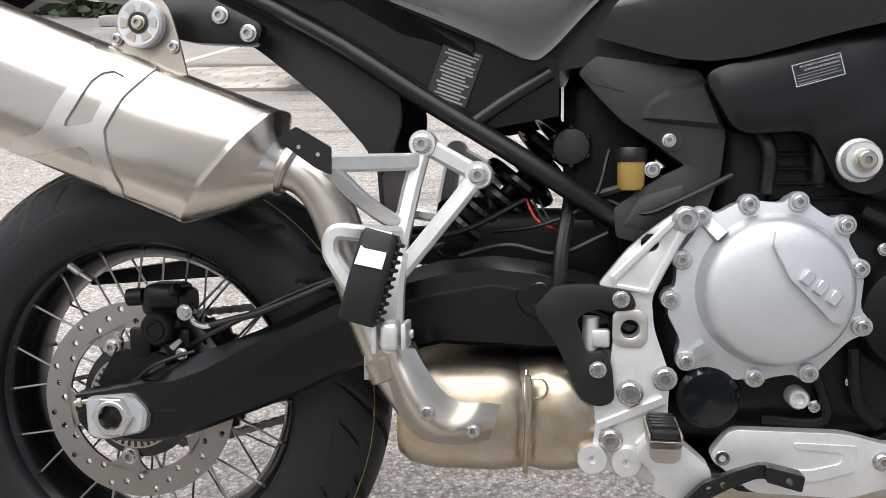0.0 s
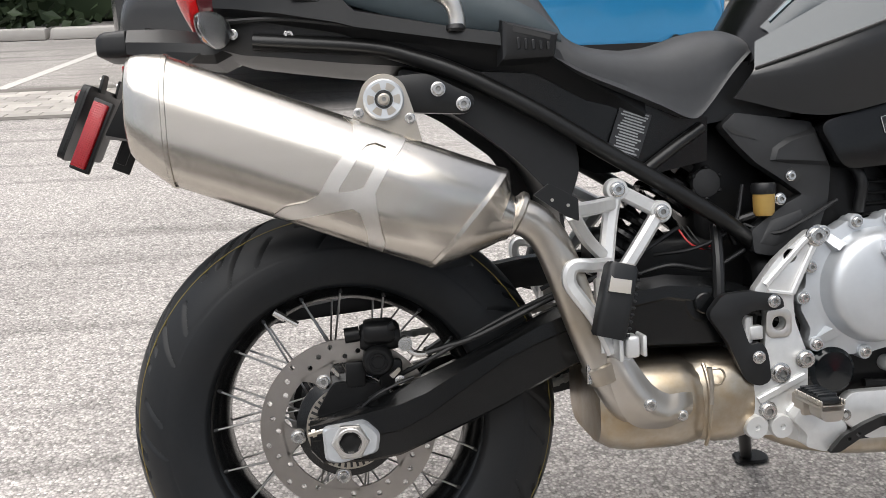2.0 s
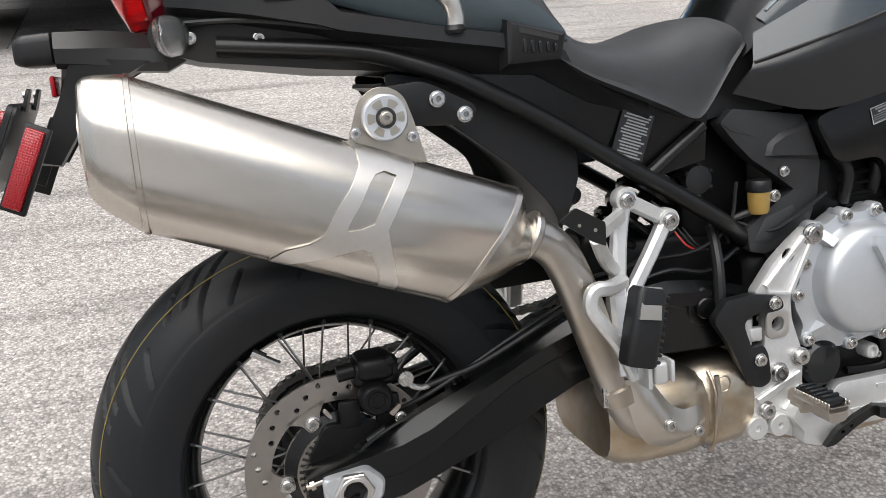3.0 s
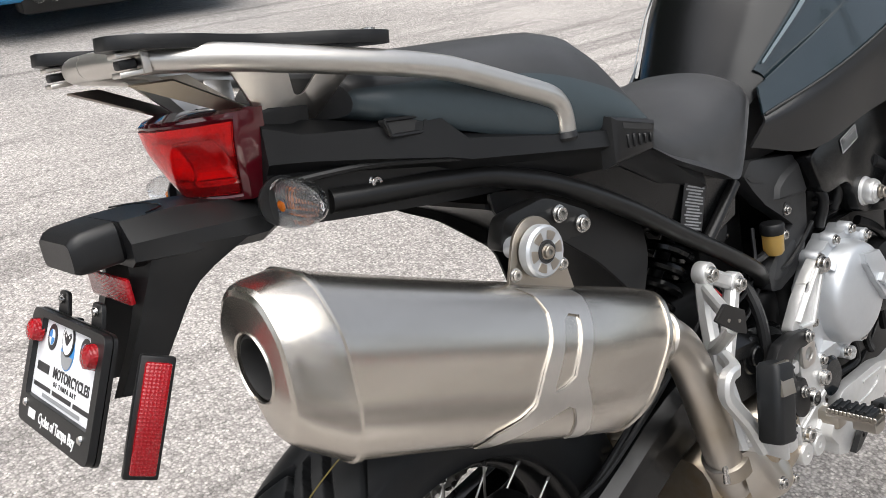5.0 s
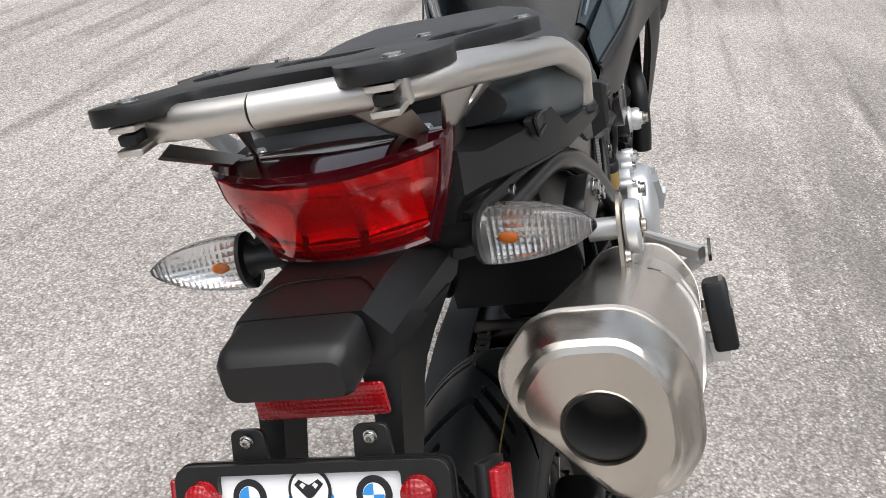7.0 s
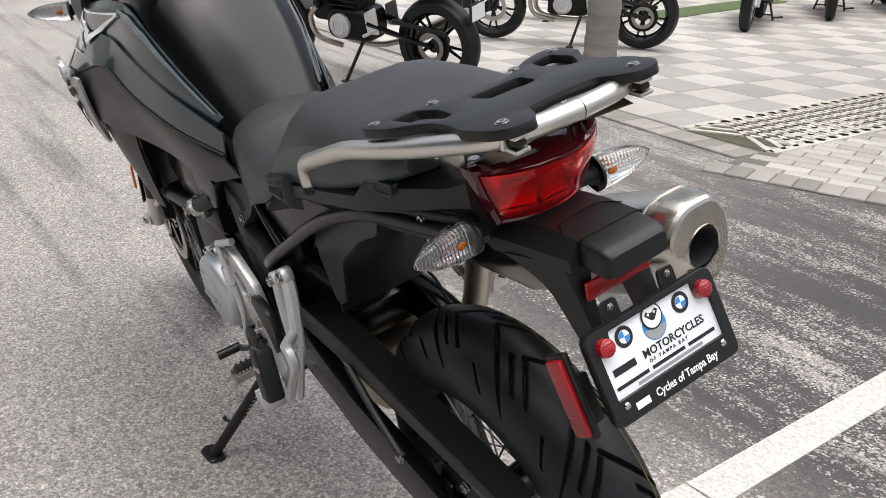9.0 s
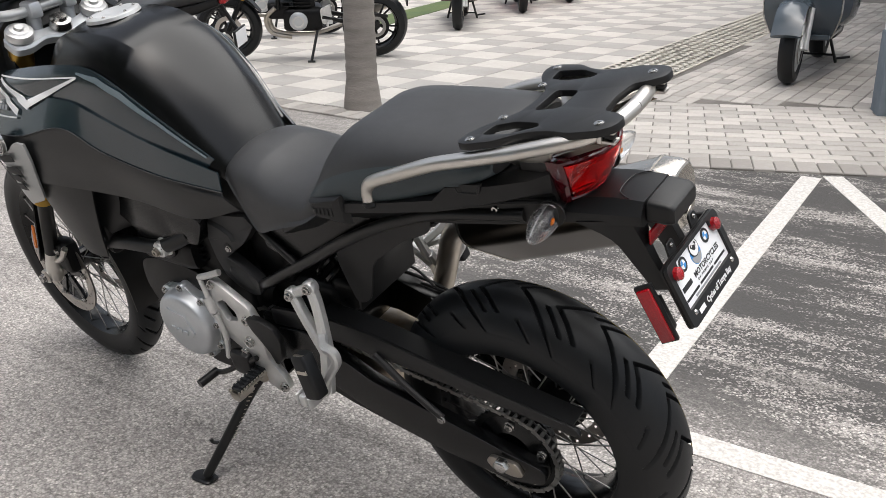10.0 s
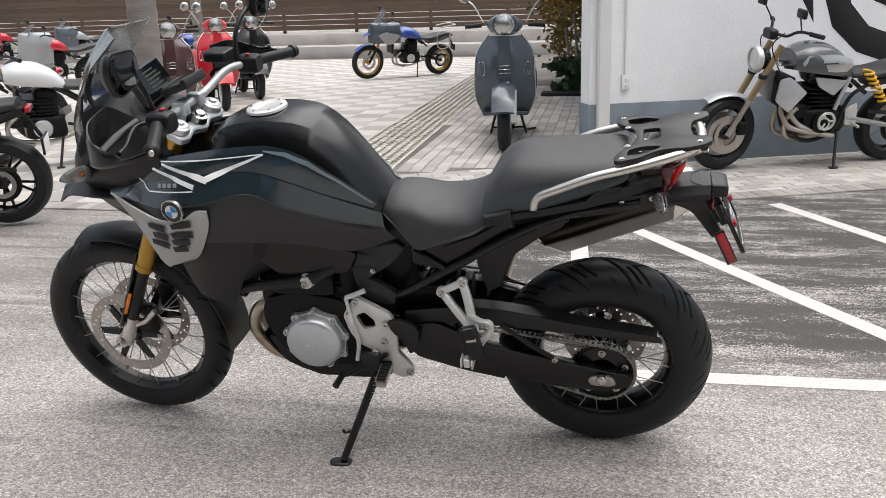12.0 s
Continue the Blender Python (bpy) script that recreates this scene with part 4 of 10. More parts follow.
cap = part("fuel_cap", turn([(0.001, 0.003), (0.036, 0.003), (0.04, 0.005), (0.056, 0.005), (0.06, 0.003), (0.062, -0.004), (0.001, -0.004)], 40, "Z"), ALU, bike, "round aluminium fuel cap")
cap.matrix_basis = pose(0.985, 0.0, 1.154, 0, 4, 0)
for i in range(6):
    bolt(cap, (0, 0, 0), -1, 0.0035).matrix_basis = Matrix.Translation((0.048 * math.cos(i * 1.047), 0.048 * math.sin(i * 1.047), 0.0052)) @ pose(0, 0, 0, -90, 0, 0)


def flank(name, rows, mat, label="", thick=0.005, nu=4, nv=4, parent=None):
    """A panel on the left flank and its twin on the right."""
    obs = []
    for sgn in (1, -1):
        bm = sheet([[(x, y * sgn, z) for x, y, z in r] for r in rows], thick, nu, nv)
        obs.append(part(name, bm, mat, parent or bike, label))
    return obs


TANK_ROWS = [
    [(0.65, 0.108, 0.895), (0.74, 0.137, 0.985), (0.82, 0.15, 1.05), (0.88, 0.151, 1.082), (0.95, 0.148, 1.094), (1.06, 0.15, 1.088), (1.18, 0.148, 1.07), (1.3, 0.14, 1.046), (1.4, 0.12, 1.01)],
    [(0.66, 0.116, 0.885), (0.755, 0.149, 0.965), (0.84, 0.162, 1.024), (0.9, 0.165, 1.05), (0.97, 0.164, 1.062), (1.07, 0.168, 1.06), (1.18, 0.172, 1.045), (1.3, 0.16, 1.022), (1.41, 0.13, 0.985)],
    [(0.672, 0.124, 0.862), (0.775, 0.161, 0.928), (0.86, 0.176, 0.968), (0.92, 0.18, 0.99), (0.99, 0.18, 1.006), (1.08, 0.181, 1.012), (1.18, 0.187, 1.004), (1.29, 0.175, 0.982), (1.42, 0.137, 0.946)]]
flank("tank_panel", TANK_ROWS, PAINT, "blue-black painted tank panel")
SIDE_ROWS = [
    [(0.635, 0.122, 0.872), (0.77, 0.164, 0.942), (0.90, 0.182, 1.0), (1.0, 0.182, 1.025), (1.14, 0.188, 1.02), (1.28, 0.178, 0.996), (1.42, 0.138, 0.955), (1.55, 0.08, 0.915)],
    [(0.63, 0.13, 0.832), (0.76, 0.174, 0.872), (0.90, 0.2, 0.922), (1.0, 0.212, 0.972), (1.14, 0.234, 0.945), (1.28, 0.229, 0.93), (1.42, 0.165, 0.93), (1.55, 0.1, 0.895)],
    [(0.62, 0.136, 0.82), (0.75, 0.172, 0.84), (0.90, 0.198, 0.88), (1.0, 0.218, 0.9), (1.14, 0.242, 0.91), (1.27, 0.243, 0.90), (1.38, 0.19, 0.895), (1.50, 0.12, 0.875)],
    [(0.6, 0.124, 0.79), (0.73, 0.15, 0.757), (0.88, 0.172, 0.787), (1.0, 0.2, 0.806), (1.12, 0.23, 0.82), (1.24, 0.232, 0.82), (1.34, 0.19, 0.84), (1.44, 0.135, 0.85)]]
flank("side_fairing", SIDE_ROWS[:2], PAINT, "gloss blue-black side fairing")
flank("knee_panel", SIDE_ROWS[1:], GREY_PLASTIC, "finely lined black plastic knee panel")
for sgn in (-1, 1):
    part("panel_seam", tube([(x, sgn * (y + 0.003), z) for x, y, z in SIDE_ROWS[1][:6]], 0.0022, 6), SOOT_SHADE, bike)
flank("radiator_cowl", [
    [(1.0, 0.2, 0.83), (1.1, 0.222, 0.84), (1.2, 0.225, 0.84), (1.3, 0.205, 0.85)],
    [(1.04, 0.195, 0.74), (1.12, 0.21, 0.74), (1.2, 0.21, 0.75), (1.28, 0.19, 0.77)],
    [(1.09, 0.18, 0.65), (1.15, 0.19, 0.65), (1.22, 0.188, 0.66), (1.27, 0.175, 0.68)],
    [(1.13, 0.165, 0.57), (1.17, 0.17, 0.57), (1.21, 0.168, 0.575), (1.25, 0.16, 0.59)]], BLACK_PLASTIC, "matt black radiator cowl")


# silver guard with the shade of its openings laid on as black strips, badge and stripes on the fairing
GUARD_ROWS = [
    [(1.115, 0.254, 0.935), (1.15, 0.258, 0.935), (1.2, 0.258, 0.905), (1.27, 0.25, 0.9), (1.36, 0.218, 0.92), (1.47, 0.16, 0.942)],
    [(1.118, 0.252, 0.89), (1.15, 0.256, 0.885), (1.21, 0.254, 0.87), (1.28, 0.24, 0.868), (1.36, 0.208, 0.888), (1.46, 0.158, 0.928)],
    [(1.145, 0.243, 0.83), (1.18, 0.245, 0.82), (1.23, 0.24, 0.81), (1.29, 0.225, 0.81), (1.36, 0.2, 0.84), (1.43, 0.165, 0.89)],
    [(1.19, 0.225, 0.765), (1.22, 0.225, 0.757), (1.26, 0.22, 0.745), (1.3, 0.212, 0.74), (1.345, 0.2, 0.775), (1.39, 0.175, 0.83)],
    [(1.25, 0.205, 0.735), (1.27, 0.206, 0.728), (1.29, 0.205, 0.722), (1.31, 0.202, 0.715), (1.335, 0.197, 0.74), (1.36, 0.185, 0.78)]]


def triangles(rows):
    net = grid_surface(rows, 4, 4)
    out = []
    for r0, r1 in zip(net, net[1:]):
        for k in range(len(r0) - 1):
            out += [(r0[k], r0[k + 1], r1[k + 1]), (r0[k], r1[k + 1], r1[k])]
    return out


SKIN = triangles(SIDE_ROWS) + triangles(TANK_ROWS)
GUARD_SKIN = triangles(GUARD_ROWS)


def skin_y(x, z, skin=None):
    """How far out a panel's skin stands at a place of the flank."""
    best = None
    for a, b, c in skin or SKIN:
        det = (b.x - a.x) * (c.z - a.z) - (c.x - a.x) * (b.z - a.z)
        if abs(det) < 1e-12:
            continue
        u = ((x - a.x) * (c.z - a.z) - (c.x - a.x) * (z - a.z)) / det
        v = ((b.x - a.x) * (z - a.z) - (x - a.x) * (b.z - a.z)) / det
        if u >= -1e-6 and v >= -1e-6 and u + v <= 1.000001:
            y = a.y + (b.y - a.y) * u + (c.y - a.y) * v
            best = y if best is None else max(best, y)
    if best is None:
        p = min((t[0] for t in skin or SKIN), key=lambda p: (p.x - x) ** 2 + (p.z - z) ** 2)
        best = p.y
    return best


def decal(name, path, widths, mat, sgn, parent, lift=0.006, skin=None, thick=0.001):
    """A thin strip that follows the skin, straight from point to point."""
    pts, ws = [], []
    for (p, q), (w0, w1) in zip(zip(path, path[1:]), zip(widths, widths[1:])):
        for i in range(10):
            t = i / 10
            pts.append(Vector((p[0] + (q[0] - p[0]) * t, 0, p[1] + (q[1] - p[1]) * t)))
            ws.append(w0 + (w1 - w0) * t)
    pts.append(Vector((path[-1][0], 0, path[-1][1])))
    ws.append(widths[-1])
    rows = [[], [], []]
    for i, p in enumerate(pts):
        t = (pts[min(i + 1, len(pts) - 1)] - pts[max(i - 1, 0)]).normalized()
        n = Vector((-t.z, 0, t.x)) * ws[i] / 2
        for r, g in ((rows[0], p + n), (rows[1], p), (rows[2], p - n)):
            r.append((g.x, sgn * (skin_y(g.x, g.z, skin) + lift), g.z))
    return part(name, sheet(rows, thick, smooth=False), mat, parent)


for sgn, panel in zip((1, -1), [o for o in bike.children if o.name.startswith("side_fairing")]):
    for path, widths, mat in (
            ([(1.3, 1.044), (0.95, 1.075)], [0.003, 0.003], WHITE_PRINT),
            ([(0.95, 1.074), (1.126, 1.01)], [0.004, 0.016], WHITE_PRINT),
            ([(1.12, 1.0075), (1.275, 1.041)], [0.017, 0.005], WHITE_PRINT),
            ([(1.318, 1.03), (1.162, 0.99)], [0.006, 0.013], WHITE_PRINT),
            ([(1.383, 1.0), (1.316, 0.968), (1.164, 0.98)], [0.003, 0.003, 0.003], WHITE_PRINT),
            ([(0.66, 0.903), (0.745, 0.984), (0.825, 1.045), (0.885, 1.073), (0.95, 1.083)], [0.003, 0.006, 0.013, 0.012, 0.004], STRIPE_GREY)):
        decal("stripe_decal", path, widths, mat, sgn, panel)
    for i in range(4):
        x = 1.285 - i * 0.018
        decal("model_mark", [(x, 0.985 + i * 0.002), (x - 0.013, 0.9865 + i * 0.002)], [0.01, 0.01], GREY_PRINT, sgn, panel)
    guard = part("silver_guard", sheet([[(x, y * sgn, z) for x, y, z in r] for r in GUARD_ROWS], 0.006, 4, 4), SILVER_PAINT, bike, "silver radiator guard with dark slots")
    # the guard is uncut: black strips on its skin give the openings' shade
    for path in ([(1.235, 0.884), (1.17, 0.898)], [(1.325, 0.874), (1.262, 0.87)], [(1.243, 0.852), (1.172, 0.86)], [(1.318, 0.842), (1.264, 0.838)], [(1.25, 0.826), (1.19, 0.834)], [(1.333, 0.812), (1.27, 0.806)], [(1.256, 0.797), (1.205, 0.806)]):
        decal("guard_slot_shade", path, [0.017, 0.02], SOOT_SHADE, sgn, guard, 0.0068, GUARD_SKIN, 0.0012)
    badge = part("badge", turn([(0.001, 0.006 * sgn), (0.03, 0.0055 * sgn), (0.034, 0.002 * sgn), (0.034, -0.004 * sgn), (0.001, -0.004 * sgn)], 36), BLACK_GLOSS, bike, "round badge in black, blue and white")
    badge.matrix_basis = pose(1.217, 0.258 * sgn, 0.937, 0, 0, -sgn * 8)
    part("badge_rim", turn([(0.0325, 0.0052 * sgn), (0.035, 0.0048 * sgn), (0.035, -0.004 * sgn), (0.0325, -0.004 * sgn), (0.0325, 0.0052 * sgn)], 36), CHROME, badge)
    part("badge_centre", turn([(0.001, 0.0068 * sgn), (0.0205, 0.0066 * sgn), (0.0205, 0.004 * sgn), (0.001, 0.004 * sgn)], 32), WHITE_PRINT, badge)
    for q in (0, 1):
        part("badge_quarter", plate([(0, 0)] + [(0.0195 * math.cos(a), 0.0195 * math.sin(a)) for a in [math.pi * (0.5 * i / 7 + q + 0.5) for i in range(8)]], 0.0069 * sgn, 0.0074 * sgn), BLUE_PRINT, badge)
    part("flank_insert", sheet([[(0.93, sgn * 0.12, 0.80), (1.02, sgn * 0.15, 0.8), (1.12, sgn * 0.17, 0.79)], [(0.92, sgn * 0.11, 0.74), (1.02, sgn * 0.14, 0.72), (1.12, sgn * 0.165, 0.7)], [(0.98, sgn * 0.11, 0.68), (1.06, sgn * 0.135, 0.655), (1.14, sgn * 0.16, 0.62)]], 0.004, 3, 3), BLACK_PLASTIC, bike)


# ---- tail, rack and number plate ----
tail = part("tail_cowl", loft([
    half(0.46, (0, 0.80), (0.1, 0.80), (0.135, 0.79), (0.138, 0.772), (0.128, 0.766), (0.11, 0.75), (0, 0.75)),
    half(0.36, (0, 0.86), (0.12, 0.86), (0.152, 0.85), (0.156, 0.832), (0.142, 0.824), (0.128, 0.805), (0, 0.80)),
    half(0.30, (0, 0.895), (0.13, 0.895), (0.162, 0.886), (0.165, 0.868), (0.15, 0.86), (0.128, 0.84), (0, 0.83)),
    half(0.18, (0, 0.91), (0.13, 0.912), (0.156, 0.906), (0.158, 0.888), (0.142, 0.88), (0.12, 0.852), (0, 0.85)),
    half(0.045, (0, 0.935), (0.125, 0.942), (0.15, 0.934), (0.15, 0.912), (0.122, 0.9), (0.11, 0.866), (0, 0.86)),
    half(0.02, (0, 0.945), (0.122, 0.966), (0.143, 0.96), (0.146, 0.92), (0.116, 0.91), (0.107, 0.869), (0, 0.862)),
    half(-0.06, (0, 0.966), (0.1, 0.976), (0.128, 0.968), (0.13, 0.938), (0.106, 0.926), (0.1, 0.88), (0, 0.875)),
    half(-0.12, (0, 0.992), (0.085, 0.992), (0.106, 0.976), (0.106, 0.95), (0.094, 0.94), (0.088, 0.888), (0, 0.885)),
    half(-0.155, (0, 1.007), (0.08, 1.0045), (0.096, 0.99), (0.094, 0.955), (0.086, 0.945), (0.072, 0.9), (0, 0.895))], smooth=False), BLACK_PLASTIC, bike, "black plastic tail cowl with grab handles", 0.35)
for sgn in (-1, 1):
    part("grab_handle", loft([[Vector((x, sgn * y, z)) for x, z in o] for y, o in (
        (0.15, [(0.245, 0.914), (0.332, 0.892), (0.326, 0.852), (0.242, 0.848)]), (0.166, [(0.25, 0.91), (0.328, 0.89), (0.32, 0.858), (0.248, 0.856)]), (0.17, [(0.256, 0.905), (0.322, 0.887), (0.315, 0.864), (0.254, 0.864)]))], smooth=False), BLACK_PLASTIC, tail)
    # black plate on the handle for the shade inside its slot
    part("handle_slot_shade", plate([(0.264, 0.901), (0.317, 0.887), (0.315, 0.881), (0.264, 0.894)], sgn * 0.166, sgn * 0.1706, 0, 1), SOOT_SHADE, tail)
    for j in range(5):
        x = 0.268 + j * 0.0105
        part("grip_rib", box(x, x + 0.005, min(sgn * 0.168, sgn * 0.1725), max(sgn * 0.168, sgn * 0.1725), 0.869 - j * 0.0005, 0.886 - j * 0.002, 0.001, 1), BLACK_PLASTIC, tail)
    # no hollow here: a black plate within the rim gives the recess its shade
    recess = rounded([(-0.048, 0.973), (0.004, 0.967), (-0.003, 0.952), (-0.042, 0.956)], 0.003)
    part("recess_shade", plate(recess, sgn * 0.128, sgn * 0.1375, 0, 1), SOOT_SHADE, tail)
    part("recess_rim", tube([(x, sgn * 0.138, z) for x, z in recess], 0.0022, 6, 0, closed=True), BLACK_PLASTIC, tail)
    bolt(tail, (-0.049, sgn * 0.104, 0.911), sgn, 0.0065)
    bolt(tail, (-0.13, sgn * 0.093, 0.917), sgn, 0.006)
    part("tail_step", tube([(-0.15, sgn * 0.09, 0.935), (-0.06, sgn * 0.118, 0.932), (0.04, sgn * 0.142, 0.915), (0.16, sgn * 0.15, 0.895)], 0.004, 8), BLACK_PLASTIC, tail)

# red tail lamp, wider at the top, bowed to the rear, in a deep red bezel
LENS_ROWS = ((1.003, 0.09, -0.224), (0.985, 0.086, -0.221), (0.966, 0.0785, -0.214), (0.949, 0.0705, -0.206), (0.933, 0.062, -0.198))


def lamp_rows(wide=0.0, tall=0.0, back=0.0):
    """The lens's net, grown sideways and up, or set back towards the tail."""
    rows = []
    for i, (z, w, xc) in enumerate(LENS_ROWS):
        rows.append([Vector((xc + back + (0.044 - 0.005 * i) * abs(k) ** 2.2, (w + wide) * k, z + tall * (1 - i / 2))) for k in (-1, -0.9, -0.7, -0.35, 0, 0.35, 0.7, 0.9, 1)])
    return rows


tail_lamp = part("tail_lamp", sheet(lamp_rows(), 0.003, 3, 3), RED_LENS, bike, "red tail lamp lens")
body = lambda x, k, low=0.92: [Vector((x, y * k, 0.966 + (z - 0.966) * k)) for y, z in rounded([(-0.097, 1.009), (0.097, 1.009), (0.09, 0.965), (0.067, low), (-0.067, low), (-0.09, 0.965)], 0.006)]
part("lamp_body", loft([body(-0.1, 0.97), body(-0.142, 0.985), body(-0.15, 0.96), body(-0.15, 0.9)], smooth=False), BLACK_PLASTIC, tail_lamp)
edge_in, edge_out = lamp_rows(-0.001, 0.0, 0.002), lamp_rows(0.007, 0.0075, 0.007)


def lamp_rim(rows):
    return list(rows[0]) + [r[-1] for r in rows[1:]] + list(reversed(rows[-1]))[1:] + [r[0] for r in reversed(rows[1:-1])]


rim_in, rim_out = lamp_rim(edge_in), lamp_rim(edge_out)
part("lamp_bezel", loft([[Vector((max(-0.15, p.x + 0.012), p.y, p.z)) for p in rim_out], rim_out, [q.lerp(p, 0.5) + Vector((-0.003, 0, 0)) for p, q in zip(rim_in, rim_out)], rim_in, [Vector((p.x + 0.012, p.y, p.z)) for p in rim_in], [Vector((max(-0.15, p.x + 0.02), p.y, p.z)) for p in rim_in]], smooth=False), MAROON, tail_lamp, "deep red glossy lamp bezel")
part("lamp_lid", sheet([[Vector((p.x, p.y, p.z)) for p in edge_out[0]], [Vector((p.x * 0.5 - 0.076, p.y * 0.98, 1.0125 + 0.002 * (1 - (p.y / 0.1) ** 2))) for p in edge_out[0]], [Vector((-0.148, p.y * 0.95, 1.0075 + 0.003 * (1 - (p.y / 0.1) ** 2))) for p in edge_out[0]]], 0.003, 2, 3), MAROON, tail_lamp)


def lens_x(y, z):
    """The lamp lens's rear face."""
    w = 0.09 if z > 0.985 else 0.09 - (0.985 - z) * 0.5
    return -0.2245 + max(0, 1.003 - z) * 0.36 + (0.044 - max(0, 1.001 - z) * 0.3) * min(1, abs(y) / w) ** 2.2


part("lamp_bowl", sheet([[Vector((p.x + 0.018, p.y * 0.97, 0.967 + (p.z - 0.967) * 0.96)) for p in r] for r in lamp_rows()[:4]], 0.002, 3, 3), RED_MIRROR, tail_lamp)
part("lamp_floor", sheet([[Vector((p.x + 0.006, p.y * 0.95, p.z + 0.002)) for p in lamp_rows()[4]], [Vector((p.x + 0.016, p.y * 0.95, p.z + 0.012)) for p in lamp_rows()[4]]], 0.002, 2, 2), MAROON, tail_lamp)
for k in range(3):
    y0 = -0.047 + k * 0.047
    cols = [(y0 + t * 0.0205, 0.005 * (1 - t * t)) for t in (-1, -0.5, 0, 0.5, 1)]
    part("lamp_chamber", sheet([[(lens_x(y, z) + 0.006 + d + dip, y, z) for y, dip in cols] for z, d in ((0.99, 0.0), (0.982, 0.005), (0.968, 0.007), (0.956, 0.004), (0.95, 0.0))], 0.002, 3, 2), RED_MIRROR, tail_lamp)
    part("chamber_step", sheet([[(lens_x(y, z) + 0.004, y, z) for y, dip in cols] for z in (0.9495, 0.944)], 0.002, 2, 1), RED_MIRROR, tail_lamp)

# rear indicators on short stalks
def indicator(parent, root, tip, size=1.0, name="indicator"):
    root, tip = Vector(root), Vector(tip)
    d = tip - root
    ob = new(name)
    ob.parent = parent
    q = d.to_track_quat("Y", "Z")
    ob.matrix_basis = Matrix.LocRotScale(root, q, None)
    L = d.length
    rings = []
    for t, a, b in ((0.28, 0.021, 0.0245), (0.31, 0.0235, 0.026), (0.45, 0.0235, 0.0255), (0.6, 0.022, 0.0235), (0.75, 0.018, 0.0195), (0.88, 0.012, 0.0135), (0.96, 0.0065, 0.0075), (1.0, 0.002, 0.0025)):
        rear = 1 if d.y < 0 else -1
        rings.append([Vector((a * math.copysign(abs(math.cos(u)) ** 0.75, math.cos(u)) * (0.6 if math.cos(u) * rear > 0 else 1.0), (t + 0.05 * math.sin(u) * (1 - t)) * L, b * math.copysign(abs(math.sin(u)) ** 0.85, math.sin(u)) * (0.85 if math.sin(u) > 0 else 1.0) + (t - 0.28) * 0.005)) for u in [2 * math.pi * j / 24 for j in range(24)]])
    part("lens", loft(rings, 1, 4), CLEAR_LENS, ob, "clear indicator lens")
    inner = [[Vector(((abs(r[j % 24].x) if d.y > 0 else -abs(r[j % 24].x)) * 0.5, r[j % 24].y, r[j % 24].z * 0.9)) for j in range(-6, 7)] for r in rings[:-1]]
    part("reflector", sheet(inner, 0.001, 1, 3), REFLECTOR, ob)
    bulb = bmesh.new()
    bmesh.ops.create_uvsphere(bulb, u_segments=14, v_segments=10, radius=0.006)
    moved(bulb, Matrix.Diagonal((0.45, 1.35, 0.8, 1)))
    part("bulb", moved(bulb, Matrix.Translation((-0.006 if d.y > 0 else 0.006, 0.46 * L, 0.0))), ORANGE, ob, "amber bulb")
    part("stalk", add(turn([(0.011, -0.01), (0.011, 0.2 * L), (0.016, 0.26 * L), (0.024, 0.27 * L), (0.024, 0.3 * L)], 18)), BLACK_PLASTIC, ob)
    return ob


for sgn in (-1, 1):
    indicator(bike, (-0.15, sgn * 0.068, 0.922), (-0.165, sgn * 0.19, 0.92))

# number plate carrier
carrier = part("plate_carrier", bevelled(loft([
    half(-0.112, (0, 0.935), (0.05, 0.935), (0.07, 0.926), (0.075, 0.914), (0.06, 0.904), (0, 0.904)),
    half(-0.16, (0, 0.926), (0.05, 0.926), (0.071, 0.908), (0.075, 0.892), (0.057, 0.881), (0, 0.881)),
    half(-0.235, (0, 0.936), (0.047, 0.936), (0.066, 0.914), (0.066, 0.894), (0.05, 0.887), (0, 0.887)),
    half(-0.288, (0, 0.937), (0.046, 0.937), (0.062, 0.917), (0.06, 0.9), (0.05, 0.894), (0, 0.894))], smooth=False), 0.0025, 2, 0.25), BLACK_PLASTIC, bike, "black plastic number plate carrier", 0.3)
part("carrier_crease", tube([(-0.262, -0.047, 0.938), (-0.24, -0.03, 0.9375), (-0.236, 0.0, 0.9372), (-0.24, 0.03, 0.9375), (-0.262, 0.047, 0.938)], 0.0009, 6, 2), BLACK_SATIN, carrier)
